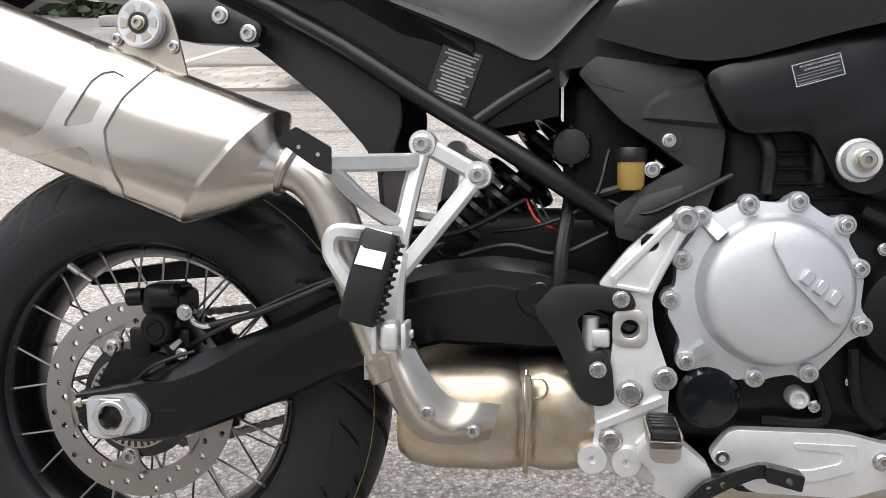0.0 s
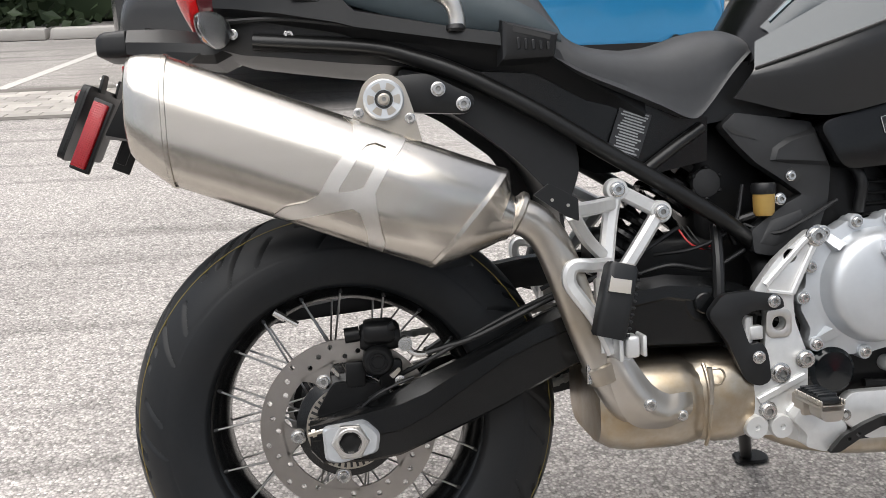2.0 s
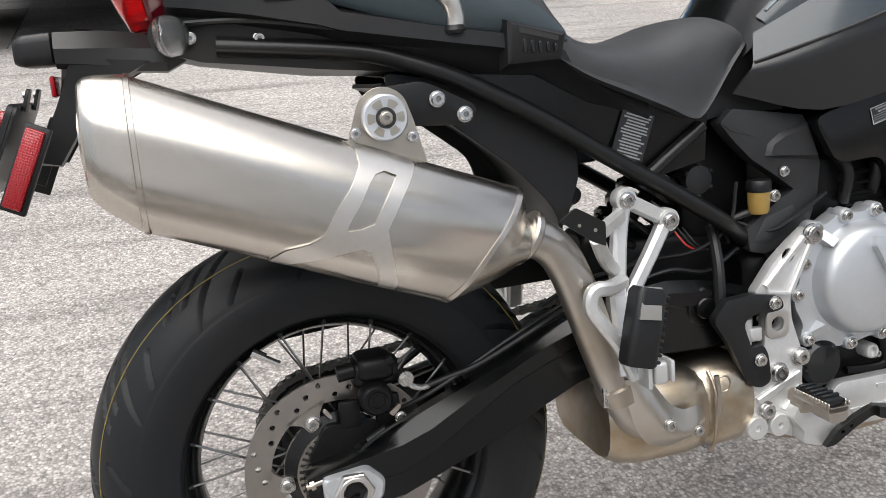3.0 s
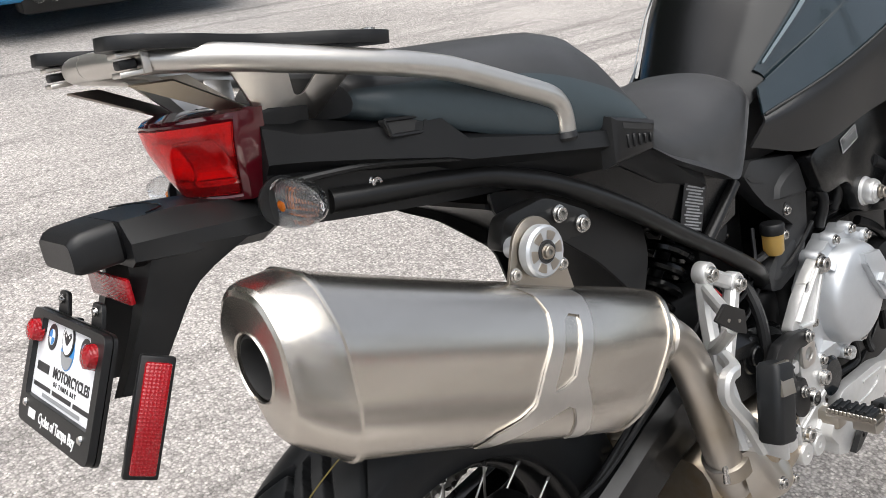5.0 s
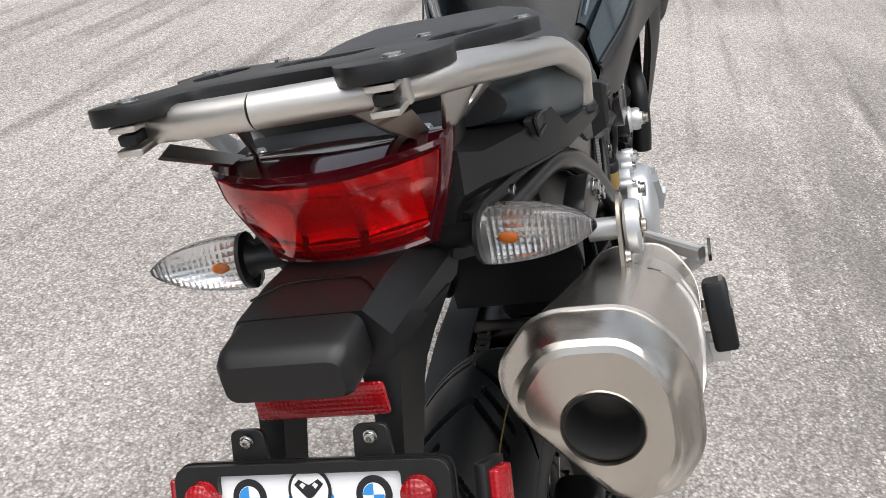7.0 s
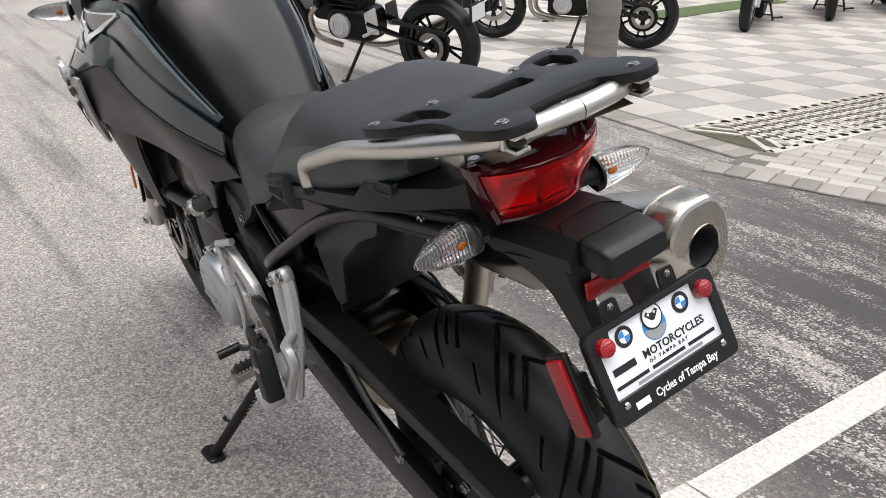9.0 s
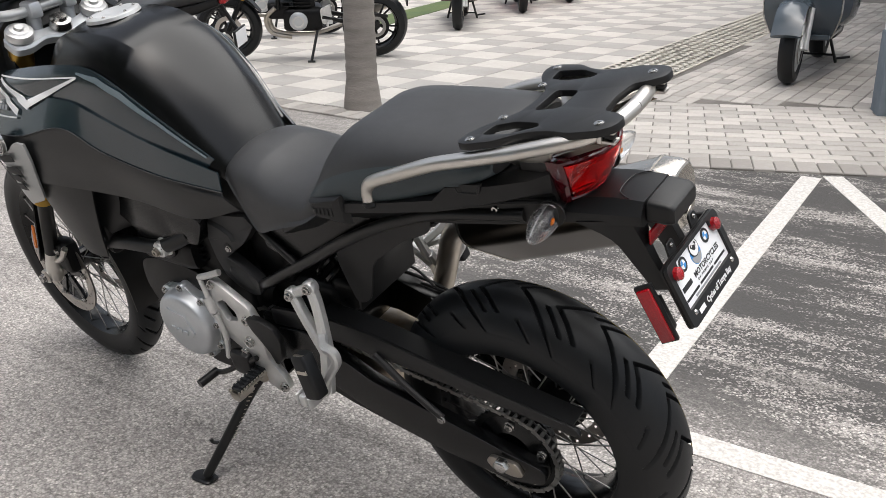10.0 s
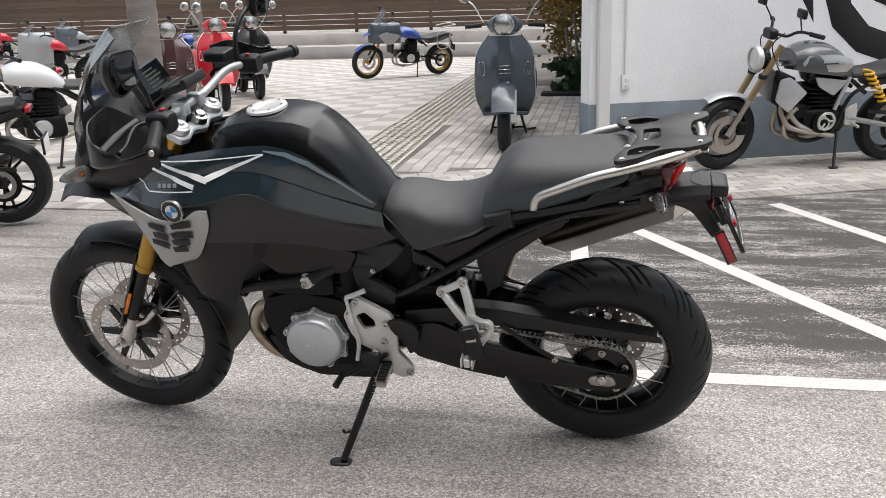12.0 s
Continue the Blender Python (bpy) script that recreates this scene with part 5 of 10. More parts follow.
for sgn in (-1, 1):
    part("carrier_arm", loft([[Vector((x, sgn * (y0 + dy), z)) for x, dy, z in ring] for y0, ring in (
        (0.03, ((-0.18, 0, 0.89), (-0.18, 0.045, 0.895), (-0.27, 0.03, 0.905), (-0.285, 0.0, 0.895))),
        (0.034, ((-0.235, 0, 0.86), (-0.235, 0.028, 0.865), (-0.285, 0.022, 0.87), (-0.29, 0.0, 0.865))),
        (0.036, ((-0.265, 0, 0.825), (-0.265, 0.022, 0.828), (-0.302, 0.018, 0.835), (-0.305, 0.0, 0.83))),
        (0.034, ((-0.3, 0, 0.775), (-0.3, 0.02, 0.778), (-0.33, 0.018, 0.785), (-0.332, 0.0, 0.78))))], 1, 3), BLACK_PLASTIC, carrier)
    part("plate_tab", moved(plate(rounded([(-0.014, 0), (0.014, 0), (0.012, 0.028), (-0.012, 0.028)], 0.006), -0.002, 0.002, 0.001, 1), Matrix.Translation((-0.332, sgn * 0.045, 0.846)) @ pose(0, 0, 0, 0, 18, 0) @ pose(0, 0, 0, 0, 0, 90)), BLACK_PLASTIC, carrier)
    bolt(carrier, (0, 0, 0), -1, 0.004).matrix_basis = Matrix.Translation((-0.328, sgn * 0.045, 0.866)) @ pose(0, 0, 0, 0, 0, -90)
LIGHT_SEC = rounded([(-0.046, 0.9), (0.046, 0.9), (0.046, 0.938), (-0.046, 0.938)], 0.011, 4)
light_box = part("plate_light", loft([[Vector((x, y * k, zc + (z - 0.9185) * h)) for y, z in LIGHT_SEC] for x, k, h, zc in ((-0.27, 0.9, 0.85, 0.9175), (-0.289, 0.97, 0.95, 0.9175), (-0.292, 1.03, 1.04, 0.918), (-0.322, 1.03, 1.0, 0.917), (-0.33, 1.0, 0.9, 0.916), (-0.335, 0.92, 0.7, 0.915))], smooth=False), BLACK_PLASTIC, bike, "black plate light housing", 0.5)
part("rear_reflector", add(box(-0.299, -0.293, -0.05, 0.05, 0.86, 0.886, 0.003)), RED_SOLID, bike, "red bar reflector")
PL_O, PL_T = Vector((-0.359, 0, 0.803)), math.degrees(math.atan2(0.046, 0.1))


def plate_m(u, v, d=0.0):
    """On the number plate: u to the right as seen from behind, v up, d proud of it."""
    return Matrix.Translation(PL_O) @ pose(0, 0, 0, 0, PL_T, 0) @ Matrix(((0, 0, -1, -d), (-1, 0, 0, -u), (0, 1, 0, v), (0, 0, 0, 1)))


def plate_shape(outline, d0, d1, r=0.0, holes=()):
    """An outline (u, v) on the plate from depth d0 to d1."""
    bm = plate(outline, -d1, -d0, r, 1, holes)
    return moved(bm, Matrix.Translation(PL_O) @ pose(0, 0, 0, 0, PL_T, 0) @ Matrix(((0, 1, 0, 0), (-1, 0, 0, 0), (0, 0, 1, 0), (0, 0, 0, 1))))


def circle(u, v, r, n=28, a0=0.0, a1=2 * math.pi):
    return [(u + r * math.cos(a0 + (a1 - a0) * i / n), v + r * math.sin(a0 + (a1 - a0) * i / n)) for i in range(n)]


number_plate = part("plate_frame", plate_shape(rounded([(-0.099, -0.056), (0.099, -0.056), (0.099, 0.056), (-0.099, 0.056)], 0.012), 0.0, 0.007, 0.002, [rounded([(-0.086, -0.028), (-0.086, 0.034), (-0.066, 0.034), (-0.066, 0.049), (0.066, 0.049), (0.066, 0.034), (0.086, 0.034), (0.086, -0.028)], 0.003)]), BLACK_PLASTIC, bike, "black dealer plate frame")
part("plate_back", plate_shape(rounded([(-0.1, -0.057), (0.1, -0.057), (0.1, 0.057), (-0.1, 0.057)], 0.012), -0.004, -0.0005), BLACK_METAL, number_plate)
part("plate_face", plate_shape([(-0.09, -0.045), (0.09, -0.045), (0.09, 0.052), (-0.09, 0.052)], 0.0, 0.0018), WHITE_PLATE, number_plate, "white dealer plate")
for sgn in (-1, 1):
    part("plate_lamp", moved(turn([(0.0001, 0.013), (0.006, 0.0125), (0.0105, 0.01), (0.012, 0.0), (0.0001, 0.0)], 22, "Z"), plate_m(sgn * 0.0775, 0.035, 0.004)), RED_SOLID, number_plate, "round red plate lamp")
    part("plate_bolt", moved(turn([(0.0001, 0.003), (0.003, 0.0028), (0.0045, 0.001), (0.0045, 0.0), (0.0001, 0)], 16, "Z"), plate_m(sgn * 0.078, -0.036, 0.007)), CHROME, number_plate)
    u = sgn * 0.045
    badge = part("badge", plate_shape(circle(u, 0.033, 0.0125), 0.002, 0.0026), BLACK_PRINT, number_plate, "round badge in black, blue and white")
    part("badge_centre", plate_shape(circle(u, 0.033, 0.0078), 0.0027, 0.003), WHITE_PRINT, number_plate)
    for q in (0, 1):
        part("badge_quarter", plate_shape([(u, 0.033)] + circle(u, 0.033, 0.0074, 8, math.pi * (0.5 + q), math.pi * (1 + q)) + [(u + 0.0074 * math.cos(math.pi * (1 + q)), 0.033 + 0.0074 * math.sin(math.pi * (1 + q)))], 0.0031, 0.0034), BLUE_PRINT, number_plate)
    side = part("side_reflector", box(-0.011, 0.011, -0.004, 0.004, -0.048, 0.048, 0.002), RED_SOLID, bike, "red strip reflector in a black holder")
    side.matrix_basis = Matrix.Translation((-0.333, sgn * 0.121, 0.782)) @ pose(0, 0, 0, 0, PL_T, 0) @ pose(0, 0, 0, 0, 0, sgn * 12)
    part("holder", box(-0.015, 0.015, min(-sgn * 0.003, -sgn * 0.012), max(-sgn * 0.003, -sgn * 0.012), -0.053, 0.053, 0.002), BLACK_PLASTIC, side)
    part("holder_arm", box(-0.012, 0.004, min(-sgn * 0.01, -sgn * 0.03), max(-sgn * 0.01, -sgn * 0.03), -0.04, 0.02, 0.002), BLACK_PLASTIC, side)
part("emblem", plate_shape(circle(0, 0.026, 0.0175), 0.0019, 0.0022), BLUE_PRINT, number_plate)
part("emblem_band", plate_shape(circle(0, 0.026, 0.0165, 20, -math.pi * 0.97, -math.pi * 0.03), 0.0023, 0.0026), GREY_PRINT, number_plate)
part("emblem_disc", plate_shape(circle(0, 0.037, 0.0155), 0.0024, 0.0032), BLACK_PRINT, number_plate)
part("emblem_face", plate_shape(circle(0, 0.037, 0.0135), 0.0033, 0.0036), WHITE_PRINT, number_plate)
part("emblem_mark", add(plate_shape(circle(0, 0.0365, 0.0045), 0.0037, 0.004), plate_shape([(-0.0105, 0.041), (-0.007, 0.0445), (0, 0.0405), (0.007, 0.0445), (0.0105, 0.041), (0.004, 0.034), (-0.004, 0.034)], 0.0037, 0.0039, 0, [[(-0.007, 0.0405), (-0.0045, 0.0425), (0, 0.0385), (0.0045, 0.0425), (0.007, 0.0405), (0.003, 0.0365), (-0.003, 0.0365)]])), BLACK_PRINT, number_plate)


def plate_text(words, size, u, v, mat, d=0.0022, align="CENTER", stretch=1.0, bold=0.0003):
    return part("lettering", text_bm(words, size, plate_m(u, v, d) @ Matrix.Diagonal((stretch, 1, 1, 1)), 0.0002, align, bold), mat, number_plate)


def plate_bar(u0, u1, v, h, mat, d=0.0022):
    return part("printed_bar", plate_shape([(u0, v - h / 2), (u1, v - h / 2), (u1, v + h / 2), (u0, v + h / 2)], d, d + 0.0003), mat, number_plate)


plate_bar(-0.076, -0.042, 0.0015, 0.0085, BLACK_PRINT)
plate_text("MOTORCYCLES", 0.0138, 0.019, 0.0015, BLACK_PRINT)
plate_text("O F   T A M P A   B A Y", 0.0062, 0.006, -0.0085, BLACK_PRINT, bold=0.0001)
for u0, u1 in ((-0.079, -0.03), (-0.024, 0.028), (0.034, 0.078)):
    plate_bar(u0, u1, -0.0165, 0.0042, BLACK_PRINT)
plate_bar(-0.05, 0.054, -0.0235, 0.0036, GREY_PRINT)
plate_bar(-0.067, -0.046, -0.043, 0.0085, WHITE_PRINT, 0.0072)
plate_text("Cycles of Tampa Bay", 0.0138, 0.014, -0.043, WHITE_PRINT, 0.0072, stretch=0.86)

# luggage rack
for sgn in (-1, 1):
    part("rack_tube", tube([(0.188, sgn * 0.15, 0.9), (0.187, sgn * 0.151, 0.922), (0.18, sgn * 0.153, 0.94), (0.163, sgn * 0.155, 0.954), (0.12, sgn * 0.156, 0.972), (0.05, sgn * 0.156, 1.0), (0.015, sgn * 0.155, 1.012), (-0.04, sgn * 0.152, 1.026), (-0.12, sgn * 0.141, 1.044), (-0.19, sgn * 0.123, 1.06), (-0.23, sgn * 0.1, 1.067), (-0.252, sgn * 0.06, 1.071), (-0.258, 0.0, 1.072)], 0.0125, 16, 4), SATIN_TUBE, bike, "satin stainless steel rack tube")
    part("rack_foot", turn([(0.013, 0.0), (0.015, 0.004), (0.013, 0.01)], 16, "Z", (0.185, sgn * 0.152, 0.899)), BLACK_PLASTIC, bike)
    bm = plate(rounded([(-0.06, 1.03), (-0.095, 1.036), (-0.107, 1.012), (-0.116, 1.013), (-0.128, 1.042), (-0.178, 1.05), (-0.147, 0.996), (-0.085, 0.986)], 0.004), 0.0, 0.0035, 0.001, 1)
    for v in bm.verts:
        up = max(0.0, (v.co.z - 0.988) / 0.055)
        v.co.y = sgn * (0.079 + up * (0.02 + (v.co.x + 0.175) / 0.085 * 0.03) + v.co.y)
    gus = part("rack_bracket", bm, SATIN_TUBE, bike, "bare steel rack bracket")
    part("bracket_foot", box(-0.145, -0.085, sgn * 0.06, sgn * 0.082, 0.986, 0.9895, 0.001), STEEL_PLAIN, gus)
    part("bracket_bolt", turn([(0.001, 0.008), (0.008, 0.008), (0.011, 0.005), (0.012, 0.0), (0.001, 0.0)], 18, "Z", (-0.115, sgn * 0.07, 0.989)), CHROME, gus)
    part("rack_strut", add(sheet([[(-0.135, sgn * 0.075, 1.0), (-0.155, sgn * 0.075, 1.0)], [(-0.225, sgn * 0.092, 1.048), (-0.26, sgn * 0.08, 1.05)]], 0.003, 1, 1), sheet([[(-0.14, sgn * 0.07, 1.0), (-0.155, sgn * 0.06, 1.002)], [(-0.19, sgn * 0.045, 1.05), (-0.215, sgn * 0.04, 1.052)]], 0.003, 1, 1)), STEEL_PLAIN, bike)
    part("strut_bolt", turn([(0.001, 0.008), (0.007, 0.008), (0.01, 0.004), (0.01, 0.0), (0.001, 0.0)], 16, "Z", (-0.142, sgn * 0.07, 1.002)), CHROME, bike)
    part("rear_lug", add(box(-0.272, -0.244, sgn * 0.08, sgn * 0.1, 1.058, 1.063, 0.0015), box(-0.272, -0.25, sgn * 0.08, sgn * 0.1, 1.074, 1.079, 0.0015), box(-0.252, -0.244, sgn * 0.078, sgn * 0.102, 1.058, 1.079, 0.002)), SATIN_TUBE, bike)
    part("lug_pad", box(-0.27, -0.254, sgn * 0.083, sgn * 0.097, 1.0645, 1.0725, 0.002), BLACK_PLASTIC, bike)
hp = [(-0.088, 0), (-0.082, 0.045), (-0.062, 0.07), (-0.04, 0.1), (-0.028, 0.13), (-0.03, 0.152), (-0.05, 0.158), (-0.095, 0.15), (-0.125, 0.128), (-0.15, 0.118), (-0.185, 0.118), (-0.215, 0.126), (-0.262, 0.12), (-0.282, 0.105), (-0.285, 0.075), (-0.262, 0.058), (-0.238, 0.05), (-0.232, 0.0)]
rack_outline = rounded(hp + [(x, -y) for x, y in reversed(hp[1:-1])], 0.01, 3)
slots = []
for sgn in (-1, 1):
    slots.append(rounded([(-0.062, sgn * 0.126), (-0.066, sgn * 0.092), (-0.1, sgn * 0.08), (-0.145, sgn * 0.088), (-0.152, sgn * 0.1), (-0.112, sgn * 0.124)], 0.008))
slots.append(rounded([(-0.106, -0.04), (-0.106, 0.04), (-0.152, 0.034), (-0.152, -0.034)], 0.012))
deck_bm = plate(rack_outline, 0.0, 0.012, 0.004, 2, slots)
deck = part("rack_plate", moved(deck_bm, Matrix(((1, 0, 0, 0), (0, 0, 1, 0), (0, 1, 0, 0), (0, 0, 0, 1)))), BLACK_PLASTIC, bike, "black plastic rack plate with cut-outs")
deck.matrix_basis = Matrix.Translation((0, 0, 1.0385)) @ Matrix.Rotation(radians(8.8), 4, "Y")
for x, y in ((-0.064, 0.064), (-0.064, -0.064), (-0.05, 0.142), (-0.05, -0.142), (-0.252, 0.095), (-0.252, -0.095)):
    bolt(deck, (0, 0, 0), -1, 0.0065).matrix_basis = Matrix.Translation((x, y, 0.0118)) @ pose(0, 0, 0, -90, 0, 0) @ Matrix.Diagonal((1, 0.45, 1, 1))

# ---- frame, inner mudguard, side covers ----
for sgn in (-1, 1):
    part("frame_tube", tube([(-0.1, sgn * 0.095, 0.905), (0.06, sgn * 0.118, 0.888), (0.13, sgn * 0.126, 0.868), (0.2, sgn * 0.13, 0.839), (0.3, sgn * 0.132, 0.785), (0.4, sgn * 0.132, 0.721), (0.5, sgn * 0.131, 0.66), (0.57, sgn * 0.127, 0.615), (0.61, sgn * 0.112, 0.588), (0.65, sgn * 0.09, 0.56)], 0.0125, 14), BLACK_METAL, bike, "black tubular rear frame")
    part("frame_strut", tube([(0.455, sgn * 0.13, 0.688), (0.5, sgn * 0.128, 0.719), (0.55, sgn * 0.122, 0.75)], 0.009, 12, 3), BLACK_METAL, bike)
    part("seat_support", sheet([[(0.08, sgn * 0.1, 0.885), (0.2, sgn * 0.112, 0.872), (0.34, sgn * 0.126, 0.845), (0.45, sgn * 0.128, 0.802), (0.56, sgn * 0.12, 0.765)],
                                 [(0.08, sgn * 0.1, 0.872), (0.2, sgn * 0.112, 0.832), (0.34, sgn * 0.12, 0.752), (0.45, sgn * 0.12, 0.688), (0.56, sgn * 0.112, 0.70)]], 0.004, 3, 3), BLACK_SATIN, bike, "smooth black panel under the seat")
    cov = part("frame_cover", plate(rounded([(0.582, 0.75), (0.603, 0.769), (0.722, 0.75), (0.74, 0.708), (0.752, 0.678), (0.747, 0.63), (0.732, 0.588), (0.7, 0.563), (0.655, 0.55), (0.629, 0.556), (0.625, 0.59), (0.651, 0.609), (0.68, 0.628), (0.707, 0.641), (0.672, 0.667), (0.635, 0.692), (0.605, 0.722)], 0.005), sgn * 0.09, sgn * 0.118, 0.004, 2), COVER_GREY, bike, "angular black plastic frame cover")
    part("cover_facet", loft([[Vector((x, sgn * y, z)) for x, z in o] for y, o in (
        (0.117, [(0.655, 0.695), (0.66, 0.714), (0.682, 0.729), (0.73, 0.742), (0.751, 0.681), (0.688, 0.688)]),
        (0.125, [(0.662, 0.696), (0.667, 0.711), (0.687, 0.722), (0.725, 0.733), (0.743, 0.689), (0.69, 0.694)]))], smooth=False), COVER_GREY, cov)
    # the slit's shade is a black sliver on the uncut cover
    part("cover_slit_shade", plate([(0.588, 0.747), (0.598, 0.746), (0.636, 0.727), (0.6, 0.737)], sgn * 0.116, sgn * 0.1192, 0.0, 1), SOOT_SHADE, cov)
    part("cover_ridge", loft([[Vector((x, sgn * y, z)) for x, z in o] for y, o in (
        (0.116, [(0.632, 0.568), (0.652, 0.606), (0.706, 0.622), (0.72, 0.6), (0.7, 0.575), (0.66, 0.56)]),
        (0.121, [(0.644, 0.574), (0.66, 0.601), (0.702, 0.613), (0.71, 0.6), (0.694, 0.582), (0.66, 0.57)]))], smooth=False), COVER_GREY, cov)
    # black disc under the bolt in place of a recess's shade
    part("bolt_recess_shade", turn([(0.0001, sgn * 0.1192), (0.0125, sgn * 0.1192), (0.0125, sgn * 0.112)], 24, at=(0.691, 0, 0.67)), SOOT_SHADE, cov)
    bolt(cov, (0.688, sgn * 0.119, 0.67), sgn, 0.0065)
    flank_low = part("main_frame", plate(rounded([(0.72, 0.745), (0.9, 0.80), (1.1, 0.83), (1.2, 0.86), (1.2, 0.77), (1.02, 0.70), (0.91, 0.605), (0.872, 0.615), (0.84, 0.68), (0.76, 0.675)], 0.02), sgn * 0.1, sgn * 0.145, 0.008, 2), BLACK_SATIN, bike, "black pressed main frame")
    nut = part("engine_mount", turn([(0.001, 0.0), (0.012, 0.0), (0.0135, 0.005), (0.019, 0.005), (0.021, 0.009), (0.021, 0.02), (0.024, 0.022), (0.026, 0.03), (0.001, 0.03)], 20), ALU, bike, "aluminium engine mount nut")
    nut.matrix_basis = pose(0.891, sgn * 0.17, 0.646, 0, 0, 0 if sgn < 0 else 180) @ pose(0, 0.0, 0)
    bolt(nut, (0, -0.001, 0), -1, 0.0095, mat=STEEL_PLAIN)
part("rear_mudguard", sheet([[(0.1, y, 0.845), (0.2, y, 0.80), (0.29, y, 0.735), (0.335, y, 0.66), (0.345, y, 0.58)] for y in (-0.095, -0.06, 0.0, 0.06, 0.095)], 0.006, 3, 3), BLACK_PLASTIC, bike, "black inner mudguard")
part("mudguard_side", add(plate(rounded([(0.1, 0.86), (0.24, 0.83), (0.36, 0.76), (0.37, 0.70), (0.34, 0.62), (0.325, 0.66), (0.27, 0.72), (0.18, 0.79), (0.11, 0.825)], 0.02), -0.1, -0.094, 0.002, 1), plate(rounded([(0.1, 0.86), (0.24, 0.83), (0.36, 0.76), (0.37, 0.70), (0.34, 0.60), (0.30, 0.62), (0.27, 0.72), (0.18, 0.79), (0.11, 0.825)], 0.02), 0.094, 0.1, 0.002, 1)), BLACK_PLASTIC, bike)
hang = part("silencer_hanger", plate(rounded([(0.06, 0.805), (0.075, 0.84), (0.14, 0.845), (0.21, 0.808), (0.2, 0.785), (0.12, 0.79)], 0.012), -0.15, -0.128, 0.004, 2), BLACK_METAL, bike, "black silencer hanger")
bolt(hang, (0.156, -0.151, 0.821), -1, 0.0085)
bolt(hang, (0.191, -0.151, 0.799), -1, 0.0085)
part("lock", turn([(0.001, 0.118), (0.008, 0.118), (0.0095, 0.116), (0.0095, 0.105), (0.001, 0.105)], 18, at=(0.479, 0, 0.739)), CHROME, bike, "seat lock")
part("under_tray", box(0.32, 0.56, -0.085, 0.085, 0.75, 0.80, 0.02), BLACK_PLASTIC, bike)

# warning labels
def label_on(x0, z0, w, h, tilt, y, lines, name="warning_label"):
    lab = part(name, box(0, w, -0.0006, 0.0006, -h, 0, 0), BLACK_PRINT, bike, "small black warning label with fine white print")
    lab.matrix_basis = pose(x0, y, z0, 0, tilt, 0)
    for i, (a, b) in enumerate(lines):
        v = -h * (i + 0.7) / (len(lines) + 0.4)
        part("printed_bar", box(w * a, w * b, -0.0011, -0.0006, v - h * 0.016, v + h * 0.016, 0), GREY_PRINT, lab)
    return lab


random.seed(4)
label_on(0.425, 0.788, 0.05, 0.066, 20, -0.1295, [(0.08 + random.random() * 0.15, 0.95 - random.random() * 0.2) for i in range(15)])
lab = label_on(0.816, 0.75, 0.053, 0.024, -15, -0.1462, [(2, 2.01)] * 3 + [(0.05, 0.95), (0.05, 0.9), (0.05, 0.95), (0.05, 0.5)], "emission_label")
part("lettering", add(text_bm("MOTORCYCLE NOISE EMISSION", 0.0032, pose(0.031, -0.0012, -0.0035, 90, 0, 0), 0.0001), text_bm("CONTROL INFORMATION", 0.0032, pose(0.031, -0.0012, -0.008, 90, 0, 0), 0.0001)), WHITE_PRINT, lab)
for w0, w1, h0, h1 in ((0, 0.053, 0, 0.0007), (0, 0.053, -0.024, -0.0233), (0, 0.0007, -0.024, 0), (0.0523, 0.053, -0.024, 0)):
    part("printed_bar", box(w0, w1, -0.0011, -0.0006, h0, h1, 0), WHITE_PRINT, lab)

# ---- rear shock, brake, cables ----
a, b = Vector((0.42, 0.0, 0.53)), Vector((0.585, 0.0, 0.70))
part("shock_body", tube([a, a.lerp(b, 0.35), a.lerp(b, 0.36), b], [0.022, 0.022, 0.012, 0.012], 16, 0), DARK_CAST, bike, "black rear shock absorber")
d = (b - a).normalized()
e1 = Vector((0, 1, 0))
e2 = d.cross(e1)
coil = [a.lerp(b, 0.1 + 0.8 * t / 110) + (e1 * math.cos(t * 0.37) + e2 * math.sin(t * 0.37)) * 0.043 for t in range(111)]
part("spring", tube(coil, 0.0085, 8, 0), BLACK_SATIN, bike, "black coil spring")
part("linkage_housing", add(rbox(0.45, 0.66, -0.05, 0.06, 0.48, 0.585, 0.02), rbox(0.565, 0.68, -0.05, 0.07, 0.56, 0.76, 0.02), rbox(0.4, 0.47, -0.03, 0.05, 0.52, 0.6, 0.015)), DARK_CAST, bike, "dark linkage and inner frame castings")
knob = part("preload_knob", add(turn([(0.001, -0.075), (0.012, -0.075), (0.022, -0.072), (0.023, -0.06), (0.018, -0.055), (0.018, -0.03), (0.001, -0.03)], 24, at=(0.575, 0, 0.665))), COVER_GREY, bike, "preload adjuster knob")
for i in range(6):
    part("knob_lobe", moved(box(-0.004, 0.004, -0.074, -0.058, 0.021, 0.027, 0.002, 1), Matrix.Translation((0.575, 0, 0.665)) @ pose(0, 0, 0, 0, i * 60, 0)), BLACK_PLASTIC, knob)
part("hose", add(tube([(0.575, -0.1, 0.60), (0.566, -0.13, 0.55), (0.562, -0.14, 0.5), (0.562, -0.135, 0.46)], 0.009, 10), tube([(0.44, -0.1, 0.53), (0.5, -0.11, 0.545), (0.56, -0.11, 0.535), (0.62, -0.1, 0.56)], 0.004, 8), tube([(0.61, -0.09, 0.57), (0.6, -0.1, 0.60), (0.636, -0.11, 0.615)], 0.006, 8)), BLACK_PLASTIC, bike)
